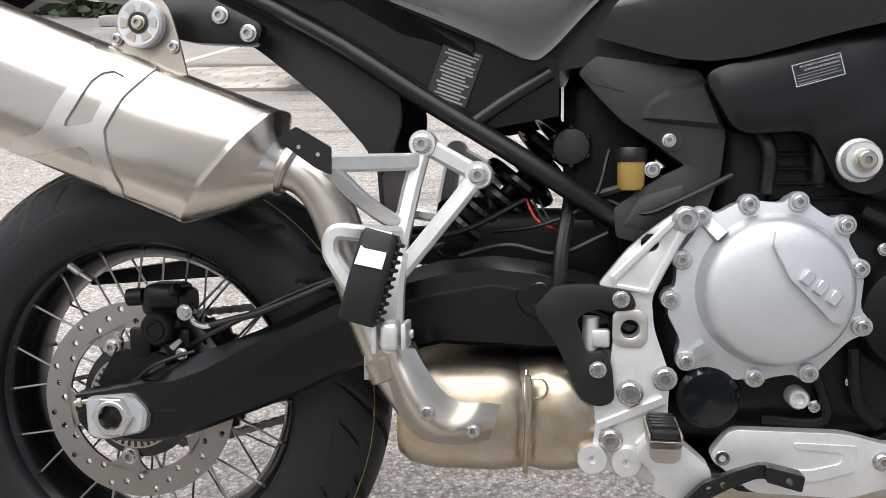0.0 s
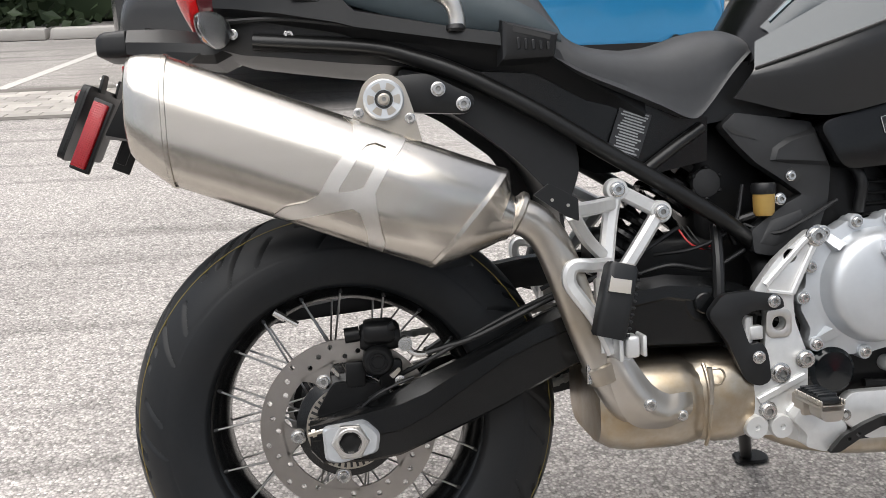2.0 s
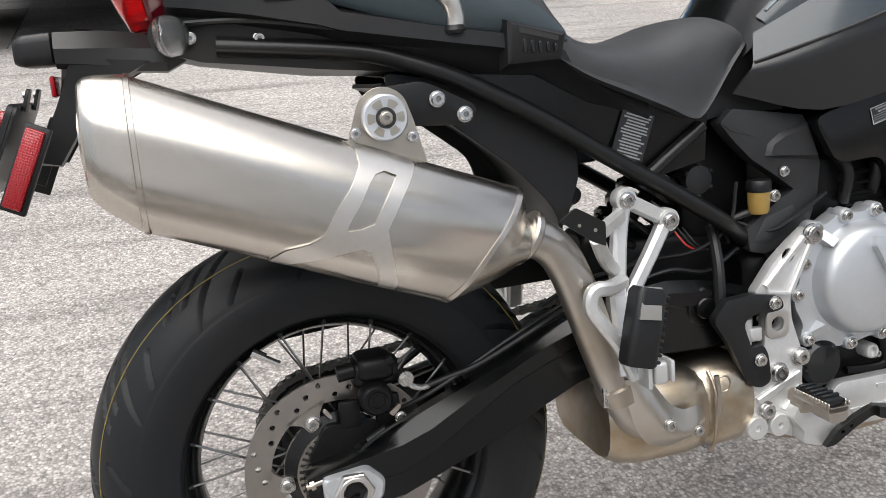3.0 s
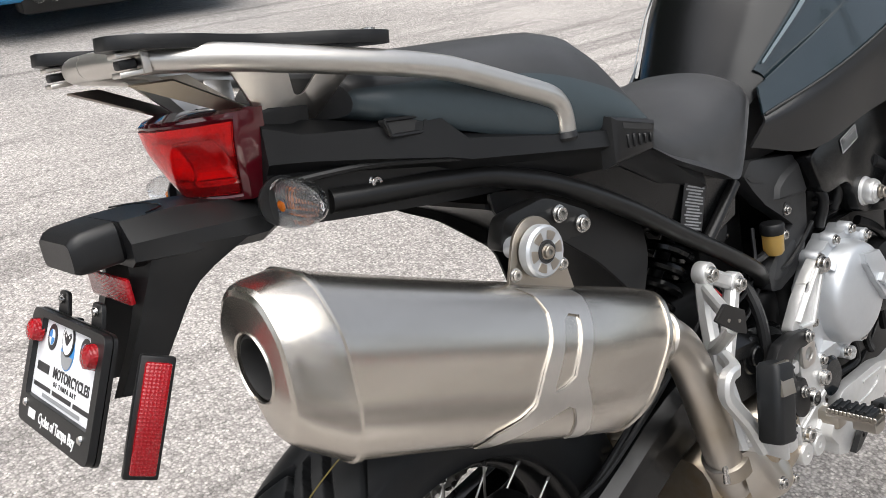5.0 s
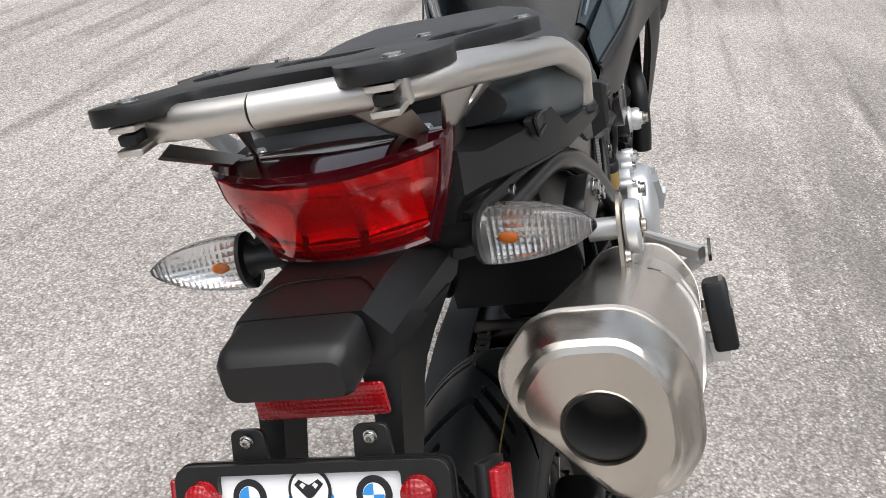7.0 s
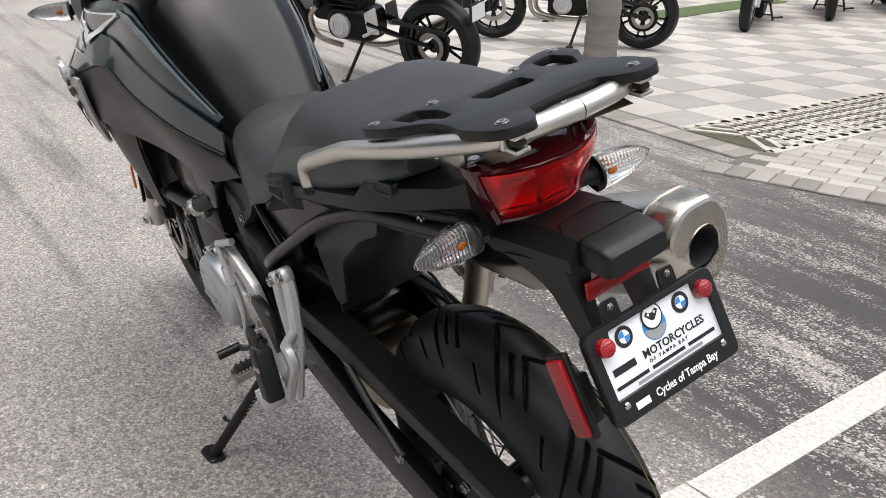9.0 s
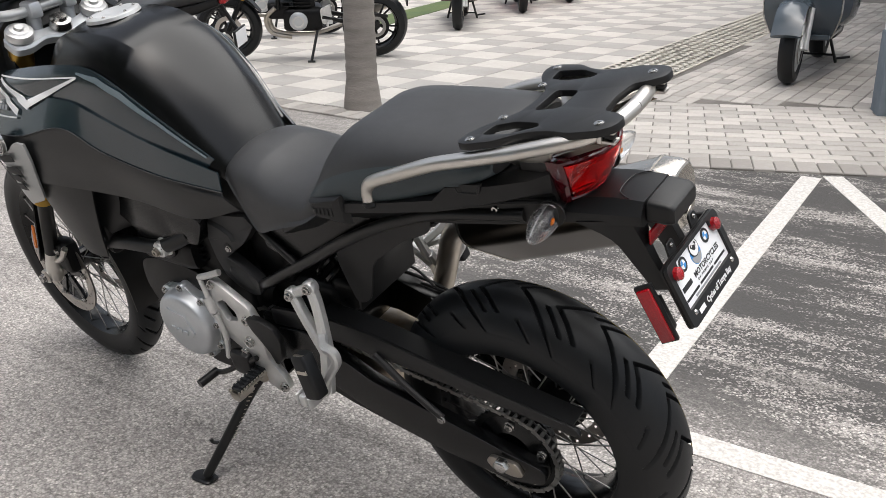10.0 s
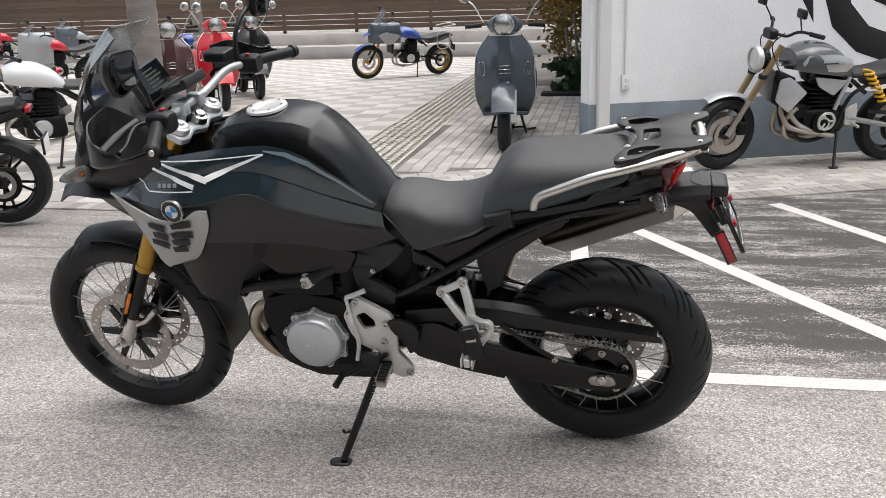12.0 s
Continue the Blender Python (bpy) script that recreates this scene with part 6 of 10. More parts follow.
part("brake_line", add(tube([(0.12, -0.118, 0.439), (0.15, -0.12, 0.447), (0.2, -0.125, 0.462), (0.32, -0.12, 0.512), (0.42, -0.1, 0.545)], 0.0045, 8), tube([(0.08, -0.1, 0.405), (0.13, -0.12, 0.432), (0.24, -0.12, 0.485), (0.34, -0.1, 0.52)], 0.0035, 8)), BLACK_PLASTIC, bike)
part("sensor_lead", tube([(0.02, -0.12, 0.365), (0.045, -0.128, 0.385), (0.075, -0.126, 0.398), (0.1, -0.12, 0.405)], 0.0025, 8), BLACK_PLASTIC, bike)
bolt(bike, (-0.005, -0.09, 0.358), -1, 0.0075, "sensor_bolt")
caliper = part("rear_caliper", add(rbox(0.024, 0.084, -0.112, -0.06, 0.444, 0.484, 0.014), rbox(0.03, 0.076, -0.12, -0.06, 0.455, 0.49, 0.012), rod((0.002, -0.1, 0.47), (0.024, -0.1, 0.472), 0.0115, 16), rod((0.066, -0.112, 0.478), (0.078, -0.118, 0.486), 0.007), box(0.0, 0.03, -0.1, -0.09, 0.39, 0.43, 0.005), box(0.05, 0.085, -0.1, -0.088, 0.385, 0.43, 0.006)), DARK_CAST, bike, "black rear brake caliper")
part("piston_housing", turn([(0.001, -0.126), (0.009, -0.126), (0.01, -0.128), (0.0125, -0.128), (0.0135, -0.1255), (0.018, -0.1255), (0.021, -0.123), (0.023, -0.118), (0.023, -0.1), (0.001, -0.1)], 30, at=(0.049, 0, 0.432)), DARK_CAST, caliper)
part("pad_spring", plate(rounded([(0.064, 0.41), (0.079, 0.421), (0.082, 0.416), (0.07, 0.404)], 0.002), -0.118, -0.112, 0.001, 1), STEEL_PLAIN, caliper)
part("pad_spring", plate(rounded([(-0.022, 0.42), (-0.012, 0.408), (-0.009, 0.411), (-0.018, 0.423)], 0.002), -0.1, -0.092, 0.001, 1), STEEL_PLAIN, caliper)
part("banjo_bolt", add(rod((0.09, -0.126, 0.456), (0.09, -0.108, 0.456), 0.0105, 16), rod((0.09, -0.131, 0.456), (0.09, -0.124, 0.456), 0.007, 6)), CHROME, caliper)
part("hose_ferrule", tube([(0.092, -0.116, 0.452), (0.1, -0.117, 0.442), (0.112, -0.118, 0.438), (0.122, -0.118, 0.439)], 0.0045, 10), CHROME, caliper)
bolt(caliper, (0.08, -0.114, 0.4), -1, 0.0065)
part("caliper_bracket", plate(rounded([(-0.05, 0.35), (-0.02, 0.4), (0.05, 0.395), (0.07, 0.37), (0.03, 0.34)], 0.012), -0.098, -0.086, 0.003, 1), DARK_CAST, bike)
part("wheel_sensor", add(rod((0.035, -0.105, 0.37), (0.06, -0.11, 0.385), 0.007), rod((0.02, -0.1, 0.36), (0.02, -0.125, 0.36), 0.008)), BLACK_PLASTIC, bike)

for pts, r in (([(0.62, -0.1, 0.6), (0.66, -0.12, 0.585), (0.7, -0.125, 0.6), (0.76, -0.12, 0.63)], 0.0035), ([(0.48, -0.09, 0.56), (0.54, -0.115, 0.57), (0.6, -0.11, 0.6), (0.62, -0.1, 0.66)], 0.003), ([(0.3, -0.1, 0.52), (0.36, -0.11, 0.55), (0.44, -0.105, 0.56), (0.52, -0.09, 0.6)], 0.0035)):
    part("cable", tube(pts, r, 7), BLACK_PLASTIC, bike)
for i in range(3):
    part("wire", tube([(0.52 + i * 0.008, -0.085, 0.6), (0.535 + i * 0.008, -0.1, 0.575), (0.56 + i * 0.006, -0.098, 0.565), (0.58, -0.085, 0.575 + i * 0.006)], 0.0016, 6), RED_PRINT if i < 1 else BLACK_PLASTIC, bike)

# ---- engine ----
engine = part("engine_block", rbox(0.66, 1.0, -0.11, 0.11, 0.30, 0.6, 0.05), DARK_CAST, bike, "black engine block")
part("cylinder_block", rbox(0.74, 0.96, -0.1, 0.1, 0.52, 0.76, 0.04), DARK_CAST, engine)
part("front_crankcase", rbox(0.85, 1.08, -0.1, 0.1, 0.42, 0.66, 0.04), DARK_CAST, engine)
part("gearbox_case", rbox(0.64, 0.76, -0.1, 0.1, 0.38, 0.56, 0.03), DARK_CAST, engine)
for z in (0.6, 0.617, 0.634, 0.651):
    part("cooling_rib", rbox(0.80, 1.0, -0.112, 0.112, z, z + 0.006, 0.004, 1), DARK_CAST, engine)
part("oil_filter_cover", turn([(0.001, -0.15), (0.03, -0.149), (0.036, -0.143), (0.038, -0.12), (0.042, -0.11), (0.001, -0.11)], 30, at=(0.735, 0, 0.372)), BLACK_GLOSS, engine, "round black side cover")
part("front_case", turn([(0.001, -0.145), (0.04, -0.145), (0.062, -0.138), (0.07, -0.12), (0.07, -0.09), (0.001, -0.09)], 32, at=(0.965, 0, 0.47)), DARK_CAST, engine)
for x, z in ((0.9, 0.39), (0.93, 0.545), (1.02, 0.52), (1.03, 0.44), (0.86, 0.36)):
    bolt(engine, (x, -0.118, z), -1, 0.006)
part("drain_plug", turn([(0.001, -0.128), (0.006, -0.128), (0.007, -0.134), (0.0105, -0.134), (0.0125, -0.131), (0.0125, -0.11), (0.001, -0.11)], 22, at=(0.839, 0, 0.371)), ALU, engine, "silver flanged plug")
for pts, w in (([(0.905, -0.122, 0.59), (0.95, -0.13, 0.565), (1.0, -0.128, 0.525)], 0.016), ([(0.9, -0.12, 0.62), (0.96, -0.126, 0.6), (1.03, -0.12, 0.585)], 0.02), ([(0.9, -0.12, 0.43), (0.905, -0.125, 0.37), (0.93, -0.12, 0.34)], 0.014), ([(0.86, -0.118, 0.4), (0.87, -0.122, 0.345), (0.8, -0.118, 0.342)], 0.012), ([(0.96, -0.125, 0.43), (0.965, -0.13, 0.37)], 0.014)):
    part("case_rib", cast_bar(pts, w, 0.014), DARK_CAST, engine)
for pts, r in (([(0.99, -0.12, 0.6), (0.98, -0.135, 0.66), (0.93, -0.14, 0.69)], 0.012), ([(0.86, -0.1, 0.62), (0.855, -0.12, 0.67), (0.84, -0.1, 0.72)], 0.011), ([(0.8, -0.11, 0.61), (0.8, -0.12, 0.66), (0.78, -0.1, 0.7)], 0.009)):
    part("intake_hose", tube(pts, r, 12), BLACK_PLASTIC, engine)


def dome_y(r, R):
    """How far the cover's face stands out at a distance from its middle."""
    pr = ((1.03, 0.142), (1.0, 0.151), (0.965, 0.1625), (0.93, 0.1695), (0.87, 0.174), (0.7, 0.178), (0.35, 0.182), (0.0, 0.1835))
    k = r / R
    for (a, ya), (b, yb) in zip(pr, pr[1:]):
        if b <= k <= a:
            return ya + (yb - ya) * (a - k) / (a - b)
    return 0.14


def clutch_cover(sgn, cx, cz, bolts, dx, dz, R, name, label):
    """A cast cover: lobed flange round the bolts, stepped dome with a raised field."""
    polar = sorted((math.atan2(z - cz, x - cx), math.hypot(x - cx, z - cz)) for x, z in bolts)
    outline = []
    for (a0, r0), (a1, r1) in zip(polar, polar[1:] + [(polar[0][0] + 2 * math.pi, polar[0][1])]):
        for a, r in ((a0 - 0.09, r0 + 0.004), (a0, r0 + 0.008), (a0 + 0.09, r0 + 0.004), (a0 * 0.7 + a1 * 0.3, (r0 + r1) / 2 - 0.002), (a0 * 0.3 + a1 * 0.7, (r0 + r1) / 2 - 0.002)):
            outline.append((cx + r * math.cos(a), 0, cz + r * math.sin(a)))
    outline = [(p.x, p.z) for p in catmull(outline, 3, True)]
    cov = part(name, plate(outline, sgn * 0.112, sgn * 0.143, 0.003, 2), SILVER, engine, label)
    part("cover_dome", turn([(R * k, sgn * dome_y(R * k, R)) for k in (1.03, 1.0, 0.985, 0.965, 0.935, 0.9, 0.85, 0.8, 0.7, 0.6, 0.45, 0.3, 0.0002)], 64, at=(dx, 0, dz)), SILVER, cov)
    for a, r in polar:
        x, z = cx + r * math.cos(a), cz + r * math.sin(a)
        part("bolt_boss", turn([(0.0115, sgn * 0.128), (0.0115, sgn * 0.1465), (0.0105, sgn * 0.148), (0.001, sgn * 0.148)], 18, at=(x, 0, z)), SILVER, cov)
        bolt(cov, (x, sgn * 0.148, z), sgn, 0.007)
        if not (abs(a) > 2.2 and abs(z - cz) > 0.06):
            continue
        d = Vector((dx - x, 0, dz - z)).normalized()
        side = Vector((-d.z, 0, d.x)) * 0.008
        p, q = Vector((x, 0, z)) + d * 0.006, Vector((x, 0, z)) + d * 0.03
        part("cover_rib", loft([[p + side + Vector((0, sgn * 0.14, 0)), p - side + Vector((0, sgn * 0.14, 0)), q - side * 1.3 + Vector((0, sgn * 0.14, 0)), q + side * 1.3 + Vector((0, sgn * 0.14, 0))],
                                [p + side * 0.8 + Vector((0, sgn * 0.145, 0)), p - side * 0.8 + Vector((0, sgn * 0.145, 0)), q - side * 0.9 + Vector((0, sgn * 0.163, 0)), q + side * 0.9 + Vector((0, sgn * 0.163, 0))]], smooth=False), SILVER, cov)
    return cov


def dome_shape(outline, sgn, dx, dz, R, lift, cov, name, mat, cell=0.008):
    """A raised field that follows the dome."""
    bm = plate(outline, -0.003, lift, 0.0, 1)
    xs, zs = [p[0] for p in outline], [p[1] for p in outline]
    for no, lo, hi in (((1, 0, 0), min(xs), max(xs)), ((0, 0, 1), min(zs), max(zs))):
        u = lo + cell
        while u < hi:
            bmesh.ops.bisect_plane(bm, geom=list(bm.verts) + list(bm.edges) + list(bm.faces), plane_co=(u * no[0], 0, u * no[2]), plane_no=no)
            u += cell
    for v in bm.verts:
        v.co.y = sgn * (dome_y(math.hypot(v.co.x - dx, v.co.z - dz), R) + v.co.y)
    return part(name, bm, mat, cov)


RD = (0.806, 0.499, 0.086)
rcov = clutch_cover(-1, 0.797, 0.5, [(0.723, 0.583), (0.775, 0.597), (0.829, 0.6), (0.88, 0.574), (0.896, 0.525), (0.901, 0.46), (0.845, 0.405), (0.786, 0.398), (0.709, 0.415), (0.69, 0.487), (0.702, 0.533)], *RD, "clutch_cover", "silver cast round clutch cover")
# raised field with plain bars where the maker's letters stand
dome_shape([(0.797, 0.568), (0.794, 0.553), (0.811, 0.518), (0.856, 0.471), (0.868, 0.468), (0.878, 0.49), (0.876, 0.525), (0.85, 0.56)], -1, *RD, 0.0085, rcov, "raised_field", SILVER)
dome_shape([(0.794, 0.556), (0.811, 0.519), (0.858, 0.47), (0.8605, 0.4725), (0.8145, 0.5205), (0.7975, 0.5565)], -1, *RD, 0.0105, rcov, "field_edge", SILVER)
for i in range(3):
    part("embossed_bar", moved(box(-0.0055, 0.0055, -0.0025, 0.006, -0.0075, 0.0075, 0.001, 1), Matrix.Translation((0.829 + i * 0.0145, -0.1955 + 0.0018 * i, 0.5195 - i * 0.011)) @ pose(0, 0, 0, 0, 36, 0)), SILVER, rcov)
LD = (0.9, 0.422, 0.094)
lcov = clutch_cover(1, 0.897, 0.424, [(0.897 + 0.1 * math.cos(i * 0.698 + 0.2), 0.424 + 0.1 * math.sin(i * 0.698 + 0.2)) for i in range(9)], *LD, "alternator_cover", "silver cast round alternator cover")
dome_shape([(0.93, 0.478), (0.868, 0.468), (0.848, 0.42), (0.87, 0.4), (0.938, 0.41)], 1, *LD, 0.004, lcov, "raised_field", SILVER)
for i in range(3):
    part("embossed_bar", moved(box(-0.008, 0.008, -0.001, 0.003, -0.006, 0.006, 0.001, 1), Matrix.Translation((0.914 - i * 0.02, 0.188, 0.426 - i * 0.002))), SILVER, lcov)
part("case_left", plate(rounded([(0.70, 0.36), (0.74, 0.46), (0.8, 0.56), (0.95, 0.585), (1.06, 0.555), (1.075, 0.48), (1.03, 0.37), (0.94, 0.315), (0.78, 0.31)], 0.03), 0.09, 0.122, 0.006, 2), DARK_CAST, engine)
part("head_cover_left", rbox(0.82, 1.02, 0.08, 0.135, 0.575, 0.66, 0.03), DARK_CAST, engine)
part("coolant_hose", tube([(1.16, 0.14, 0.595), (1.05, 0.15, 0.625), (0.93, 0.15, 0.64), (0.86, 0.145, 0.66), (0.8, 0.13, 0.69)], 0.018, 14), BLACK_PLASTIC, engine, "black coolant hose")
part("coolant_hose", tube([(1.12, -0.13, 0.7), (1.06, -0.15, 0.69), (1.0, -0.16, 0.67), (0.985, -0.16, 0.6), (0.985, -0.155, 0.55)], 0.019, 14), BLACK_PLASTIC, engine)
part("radiator", rbox(1.09, 1.13, -0.16, 0.16, 0.58, 0.86, 0.012), DARK_CAST, bike, "black radiator")
skid = part("skid_plate", sheet([[(1.1, y, 0.40), (1.06, y, 0.33), (0.98, y, 0.27), (0.85, y, 0.248), (0.7, y, 0.25)] for y in (-0.1, -0.06, 0.06, 0.1)], 0.006, 3, 3), BLACK_PLASTIC, bike, "black engine guard")
part("skid_side", add(plate(rounded([(1.08, 0.40), (1.03, 0.30), (0.92, 0.252), (0.70, 0.255), (0.68, 0.31), (0.8, 0.33), (0.95, 0.33), (1.03, 0.40)], 0.015), 0.098, 0.106, 0.003, 1), plate(rounded([(1.08, 0.40), (1.03, 0.30), (0.92, 0.252), (0.80, 0.255), (0.95, 0.33), (1.03, 0.40)], 0.015), -0.106, -0.098, 0.003, 1)), BLACK_PLASTIC, skid)
hshield = part("header_shield", plate(rounded([(0.735, 0.304), (0.76, 0.337), (0.887, 0.337), (0.935, 0.325), (1.02, 0.34), (1.03, 0.3), (0.93, 0.275), (0.893, 0.262), (0.784, 0.264), (0.766, 0.281)], 0.012), -0.15, -0.13, 0.009, 3), ALU, bike, "pressed steel header shield")
part("shield_press", plate(rounded([(0.83, 0.325), (0.9, 0.324), (0.896, 0.294), (0.858, 0.281), (0.79, 0.279), (0.782, 0.292), (0.85, 0.294), (0.882, 0.303), (0.885, 0.315), (0.832, 0.318)], 0.004), -0.1525, -0.148, 0.0015, 1), ALU, hshield)
bolt(hshield, (0.752, -0.143, 0.303), -1, 0.009)
bolt(hshield, (0.927, -0.149, 0.307), -1, 0.009)

# ---- foot rests and their plates ----
foot_r = part("footrest_plate", plate(rounded([(0.70, 0.592), (0.672, 0.572), (0.64, 0.545), (0.606, 0.502), (0.624, 0.488), (0.628, 0.466), (0.621, 0.40), (0.603, 0.363), (0.607, 0.337), (0.588, 0.302), (0.594, 0.285), (0.64, 0.285), (0.67, 0.272), (0.70, 0.262), (0.73, 0.29), (0.704, 0.325), (0.688, 0.352), (0.69, 0.40), (0.671, 0.455), (0.668, 0.49), (0.698, 0.55), (0.715, 0.575)], 0.009), -0.158, -0.14, 0.004, 2, [circle(0.665, 0.553, 0.0105, 16), circle(0.644, 0.454, 0.0105, 16)]), ALU, bike, "cast aluminium footrest plate")
for a, b, w in (((0.69, 0.577), (0.625, 0.512), 0.009), ((0.7, 0.565), (0.666, 0.497), 0.009), ((0.664, 0.497), (0.628, 0.503), 0.006), ((0.61, 0.339), (0.683, 0.372), 0.012), ((0.655, 0.318), (0.686, 0.35), 0.009)):
    part("plate_web", cast_bar([(a[0], -0.1595, a[1]), (b[0], -0.1595, b[1])], w, 0.009, 0), ALU, foot_r)
part("pivot_boss", plate(rounded([(0.624, 0.47), (0.631, 0.478), (0.657, 0.476), (0.664, 0.468), (0.664, 0.44), (0.657, 0.432), (0.631, 0.432), (0.624, 0.44)], 0.007), -0.163, -0.156, 0.002, 2, [circle(0.644, 0.454, 0.0105, 16)]), STRAP_STEEL, foot_r)
part("peg_mount", plate(rounded([(0.652, 0.312), (0.664, 0.33), (0.704, 0.326), (0.734, 0.3), (0.734, 0.288), (0.713, 0.261), (0.698, 0.261), (0.67, 0.271), (0.674, 0.288)], 0.006), -0.184, -0.15, 0.006, 2), ALU, foot_r)
for x, z, r in ((0.704, 0.58, 0.0125), (0.645, 0.379, 0.0125), (0.684, 0.397, 0.0115), (0.624, 0.323, 0.0115)):
    bolt(foot_r, (x, -0.159, z), -1, r)
for x, z in ((0.603, 0.301), (0.642, 0.299)):
    part("lug", turn([(0.005, -0.17), (0.0165, -0.17), (0.018, -0.167), (0.018, -0.15), (0.001, -0.15), (0.001, -0.167), (0.0045, -0.1675), (0.005, -0.17)], 26, at=(x, 0, z)), ALU, foot_r)
heel = part("heel_guard", plate(rounded([(0.533, 0.475), (0.556, 0.503), (0.60, 0.506), (0.645, 0.497), (0.652, 0.478), (0.628, 0.474), (0.605, 0.478), (0.582, 0.466), (0.596, 0.424), (0.614, 0.43), (0.624, 0.412), (0.628, 0.37), (0.61, 0.362), (0.588, 0.372), (0.563, 0.43)], 0.01), -0.168, -0.152, 0.004, 2), BLACK_PLASTIC, bike, "black plastic heel guard")
bolt(heel, (0.633, -0.169, 0.489), -1, 0.008)
bolt(heel, (0.608, -0.169, 0.407), -1, 0.008)
part("brake_cylinder", add(rod((0.598, -0.147, 0.405), (0.6, -0.147, 0.465), 0.0095, 14), box(0.6, 0.622, -0.158, -0.145, 0.43, 0.452, 0.004)), ALU, bike)
part("brake_switch", add(rod((0.575, -0.13, 0.318), (0.605, -0.14, 0.322), 0.01), rod((0.592, -0.135, 0.32), (0.59, -0.135, 0.36), 0.005)), BLACK_PLASTIC, bike)


def foot_peg(x, sgn, z, parent, side_y=0.165, length=0.105):
    """A steel peg with a toothed rim and a ribbed rubber."""
    peg = part("foot_peg", add(plate(rounded([(-0.017, 0.0), (-0.016, -0.018), (-0.01, -0.023), (0.01, -0.023), (0.016, -0.018), (0.017, 0.0)], 0.004), length * 0.55, length, 0.002, 1), plate(rounded([(-0.018, 0.0), (-0.016, -0.008), (0.016, -0.008), (0.018, 0.0)], 0.003), 0.0, length, 0.002, 1), box(-0.014, 0.014, -0.03, 0.02, -0.03, 0.0, 0.005)), STEEL_PLAIN, parent)
    peg.matrix_basis = pose(x, sgn * side_y, z, 0, 0, 180 if sgn < 0 else 0)
    tooth = None
    for i in range(12):
        for s in (-1, 1):
            y = 0.005 + length * 0.93 * i / 11
            if tooth is None:
                tooth = part("tooth", box(-0.018, -0.0155, y - 0.003, y + 0.003, 0, 0.008, 0.001, 1), STEEL_PLAIN, peg)
            else:
                shared("tooth", tooth.data, peg, pose(0 if s < 0 else 0.0335, y - 0.005, 0))
    part("rubber", box(-0.015, 0.015, 0.004, length - 0.006, 0, 0.01, 0.003), RUBBER, peg, "ribbed black rubber")
    first = None
    for i in range(int((length - 0.022) / 0.012) + 1):
        if first is None:
            first = part("rubber_rib", box(-0.014, 0.014, 0.01, 0.016, 0.009, 0.014, 0.001, 1), RUBBER, peg).data
        else:
            shared("rubber_rib", first, peg, pose(0, i * 0.012, 0))
    return peg


foot_peg(0.677, -1, 0.349, bike, 0.172, 0.078)
foot_peg(0.666, 1, 0.352, bike, 0.15, 0.1)
part("brake_pedal", add(plate(rounded([(0.7, 0.262), (0.724, 0.287), (0.755, 0.302), (0.783, 0.312), (0.8, 0.311), (0.8, 0.296), (0.782, 0.296), (0.755, 0.284), (0.717, 0.262)], 0.004), -0.196, -0.186, 0.002, 1, [circle(0.731, 0.281, 0.0035, 10), circle(0.746, 0.287, 0.0035, 10)]), plate(rounded([(0.79, 0.312), (0.831, 0.303), (0.828, 0.285), (0.79, 0.295)], 0.003), -0.204, -0.182, 0.002, 1, [circle(0.815, 0.297, 0.0045, 12)])), BLACK_METAL, bike, "black drilled brake pedal")
foot_l = part("footrest_plate", plate(rounded([(0.79, 0.53), (0.745, 0.60), (0.70, 0.575), (0.64, 0.54), (0.622, 0.49), (0.628, 0.4), (0.59, 0.35), (0.582, 0.318), (0.62, 0.30), (0.68, 0.33), (0.705, 0.40), (0.755, 0.43), (0.775, 0.47)], 0.012), 0.14, 0.158, 0.004, 2, [rounded([(0.72, 0.545), (0.75, 0.53), (0.73, 0.48), (0.69, 0.49), (0.69, 0.515)], 0.01)]), ALU, bike, "cast aluminium footrest plate")
for x, z, r in ((0.655, 0.505, 0.0105), (0.668, 0.44, 0.0115), (0.70, 0.40, 0.0095), (0.745, 0.582, 0.0085), (0.595, 0.325, 0.0105)):
    bolt(foot_l, (x, 0.159, z), 1, r)
part("heel_guard", plate(rounded([(0.65, 0.52), (0.64, 0.49), (0.6, 0.44), (0.585, 0.40), (0.565, 0.42), (0.55, 0.48), (0.565, 0.51), (0.61, 0.525)], 0.012), 0.152, 0.168, 0.004, 2), BLACK_PLASTIC, bike, "black plastic heel guard")
part("shift_rod", add(rod((0.77, 0.165, 0.60), (0.76, 0.165, 0.50), 0.006), rod((0.768, 0.165, 0.545), (0.762, 0.165, 0.505), 0.011), tube([(0.77, 0.165, 0.60), (0.74, 0.16, 0.61), (0.71, 0.15, 0.62)], 0.008, 10), tube([(0.755, 0.165, 0.50), (0.75, 0.165, 0.43), (0.76, 0.17, 0.37)], 0.007, 10)), ALU, bike, "gear shift linkage")
part("shift_lever", add(tube([(0.66, 0.165, 0.395), (0.72, 0.17, 0.36), (0.78, 0.18, 0.325), (0.815, 0.185, 0.315)], 0.007, 10), rod((0.815, 0.18, 0.315), (0.822, 0.235, 0.312), 0.011), box(0.68, 0.75, 0.15, 0.18, 0.33, 0.40, 0.015)), BLACK_METAL, bike, "black gear lever")
part("level_plug", turn([(0.001, 0.132), (0.018, 0.132), (0.02, 0.128), (0.02, 0.12), (0.001, 0.12)], 24, at=(0.775, 0, 0.455)), DARK_CAST, engine)


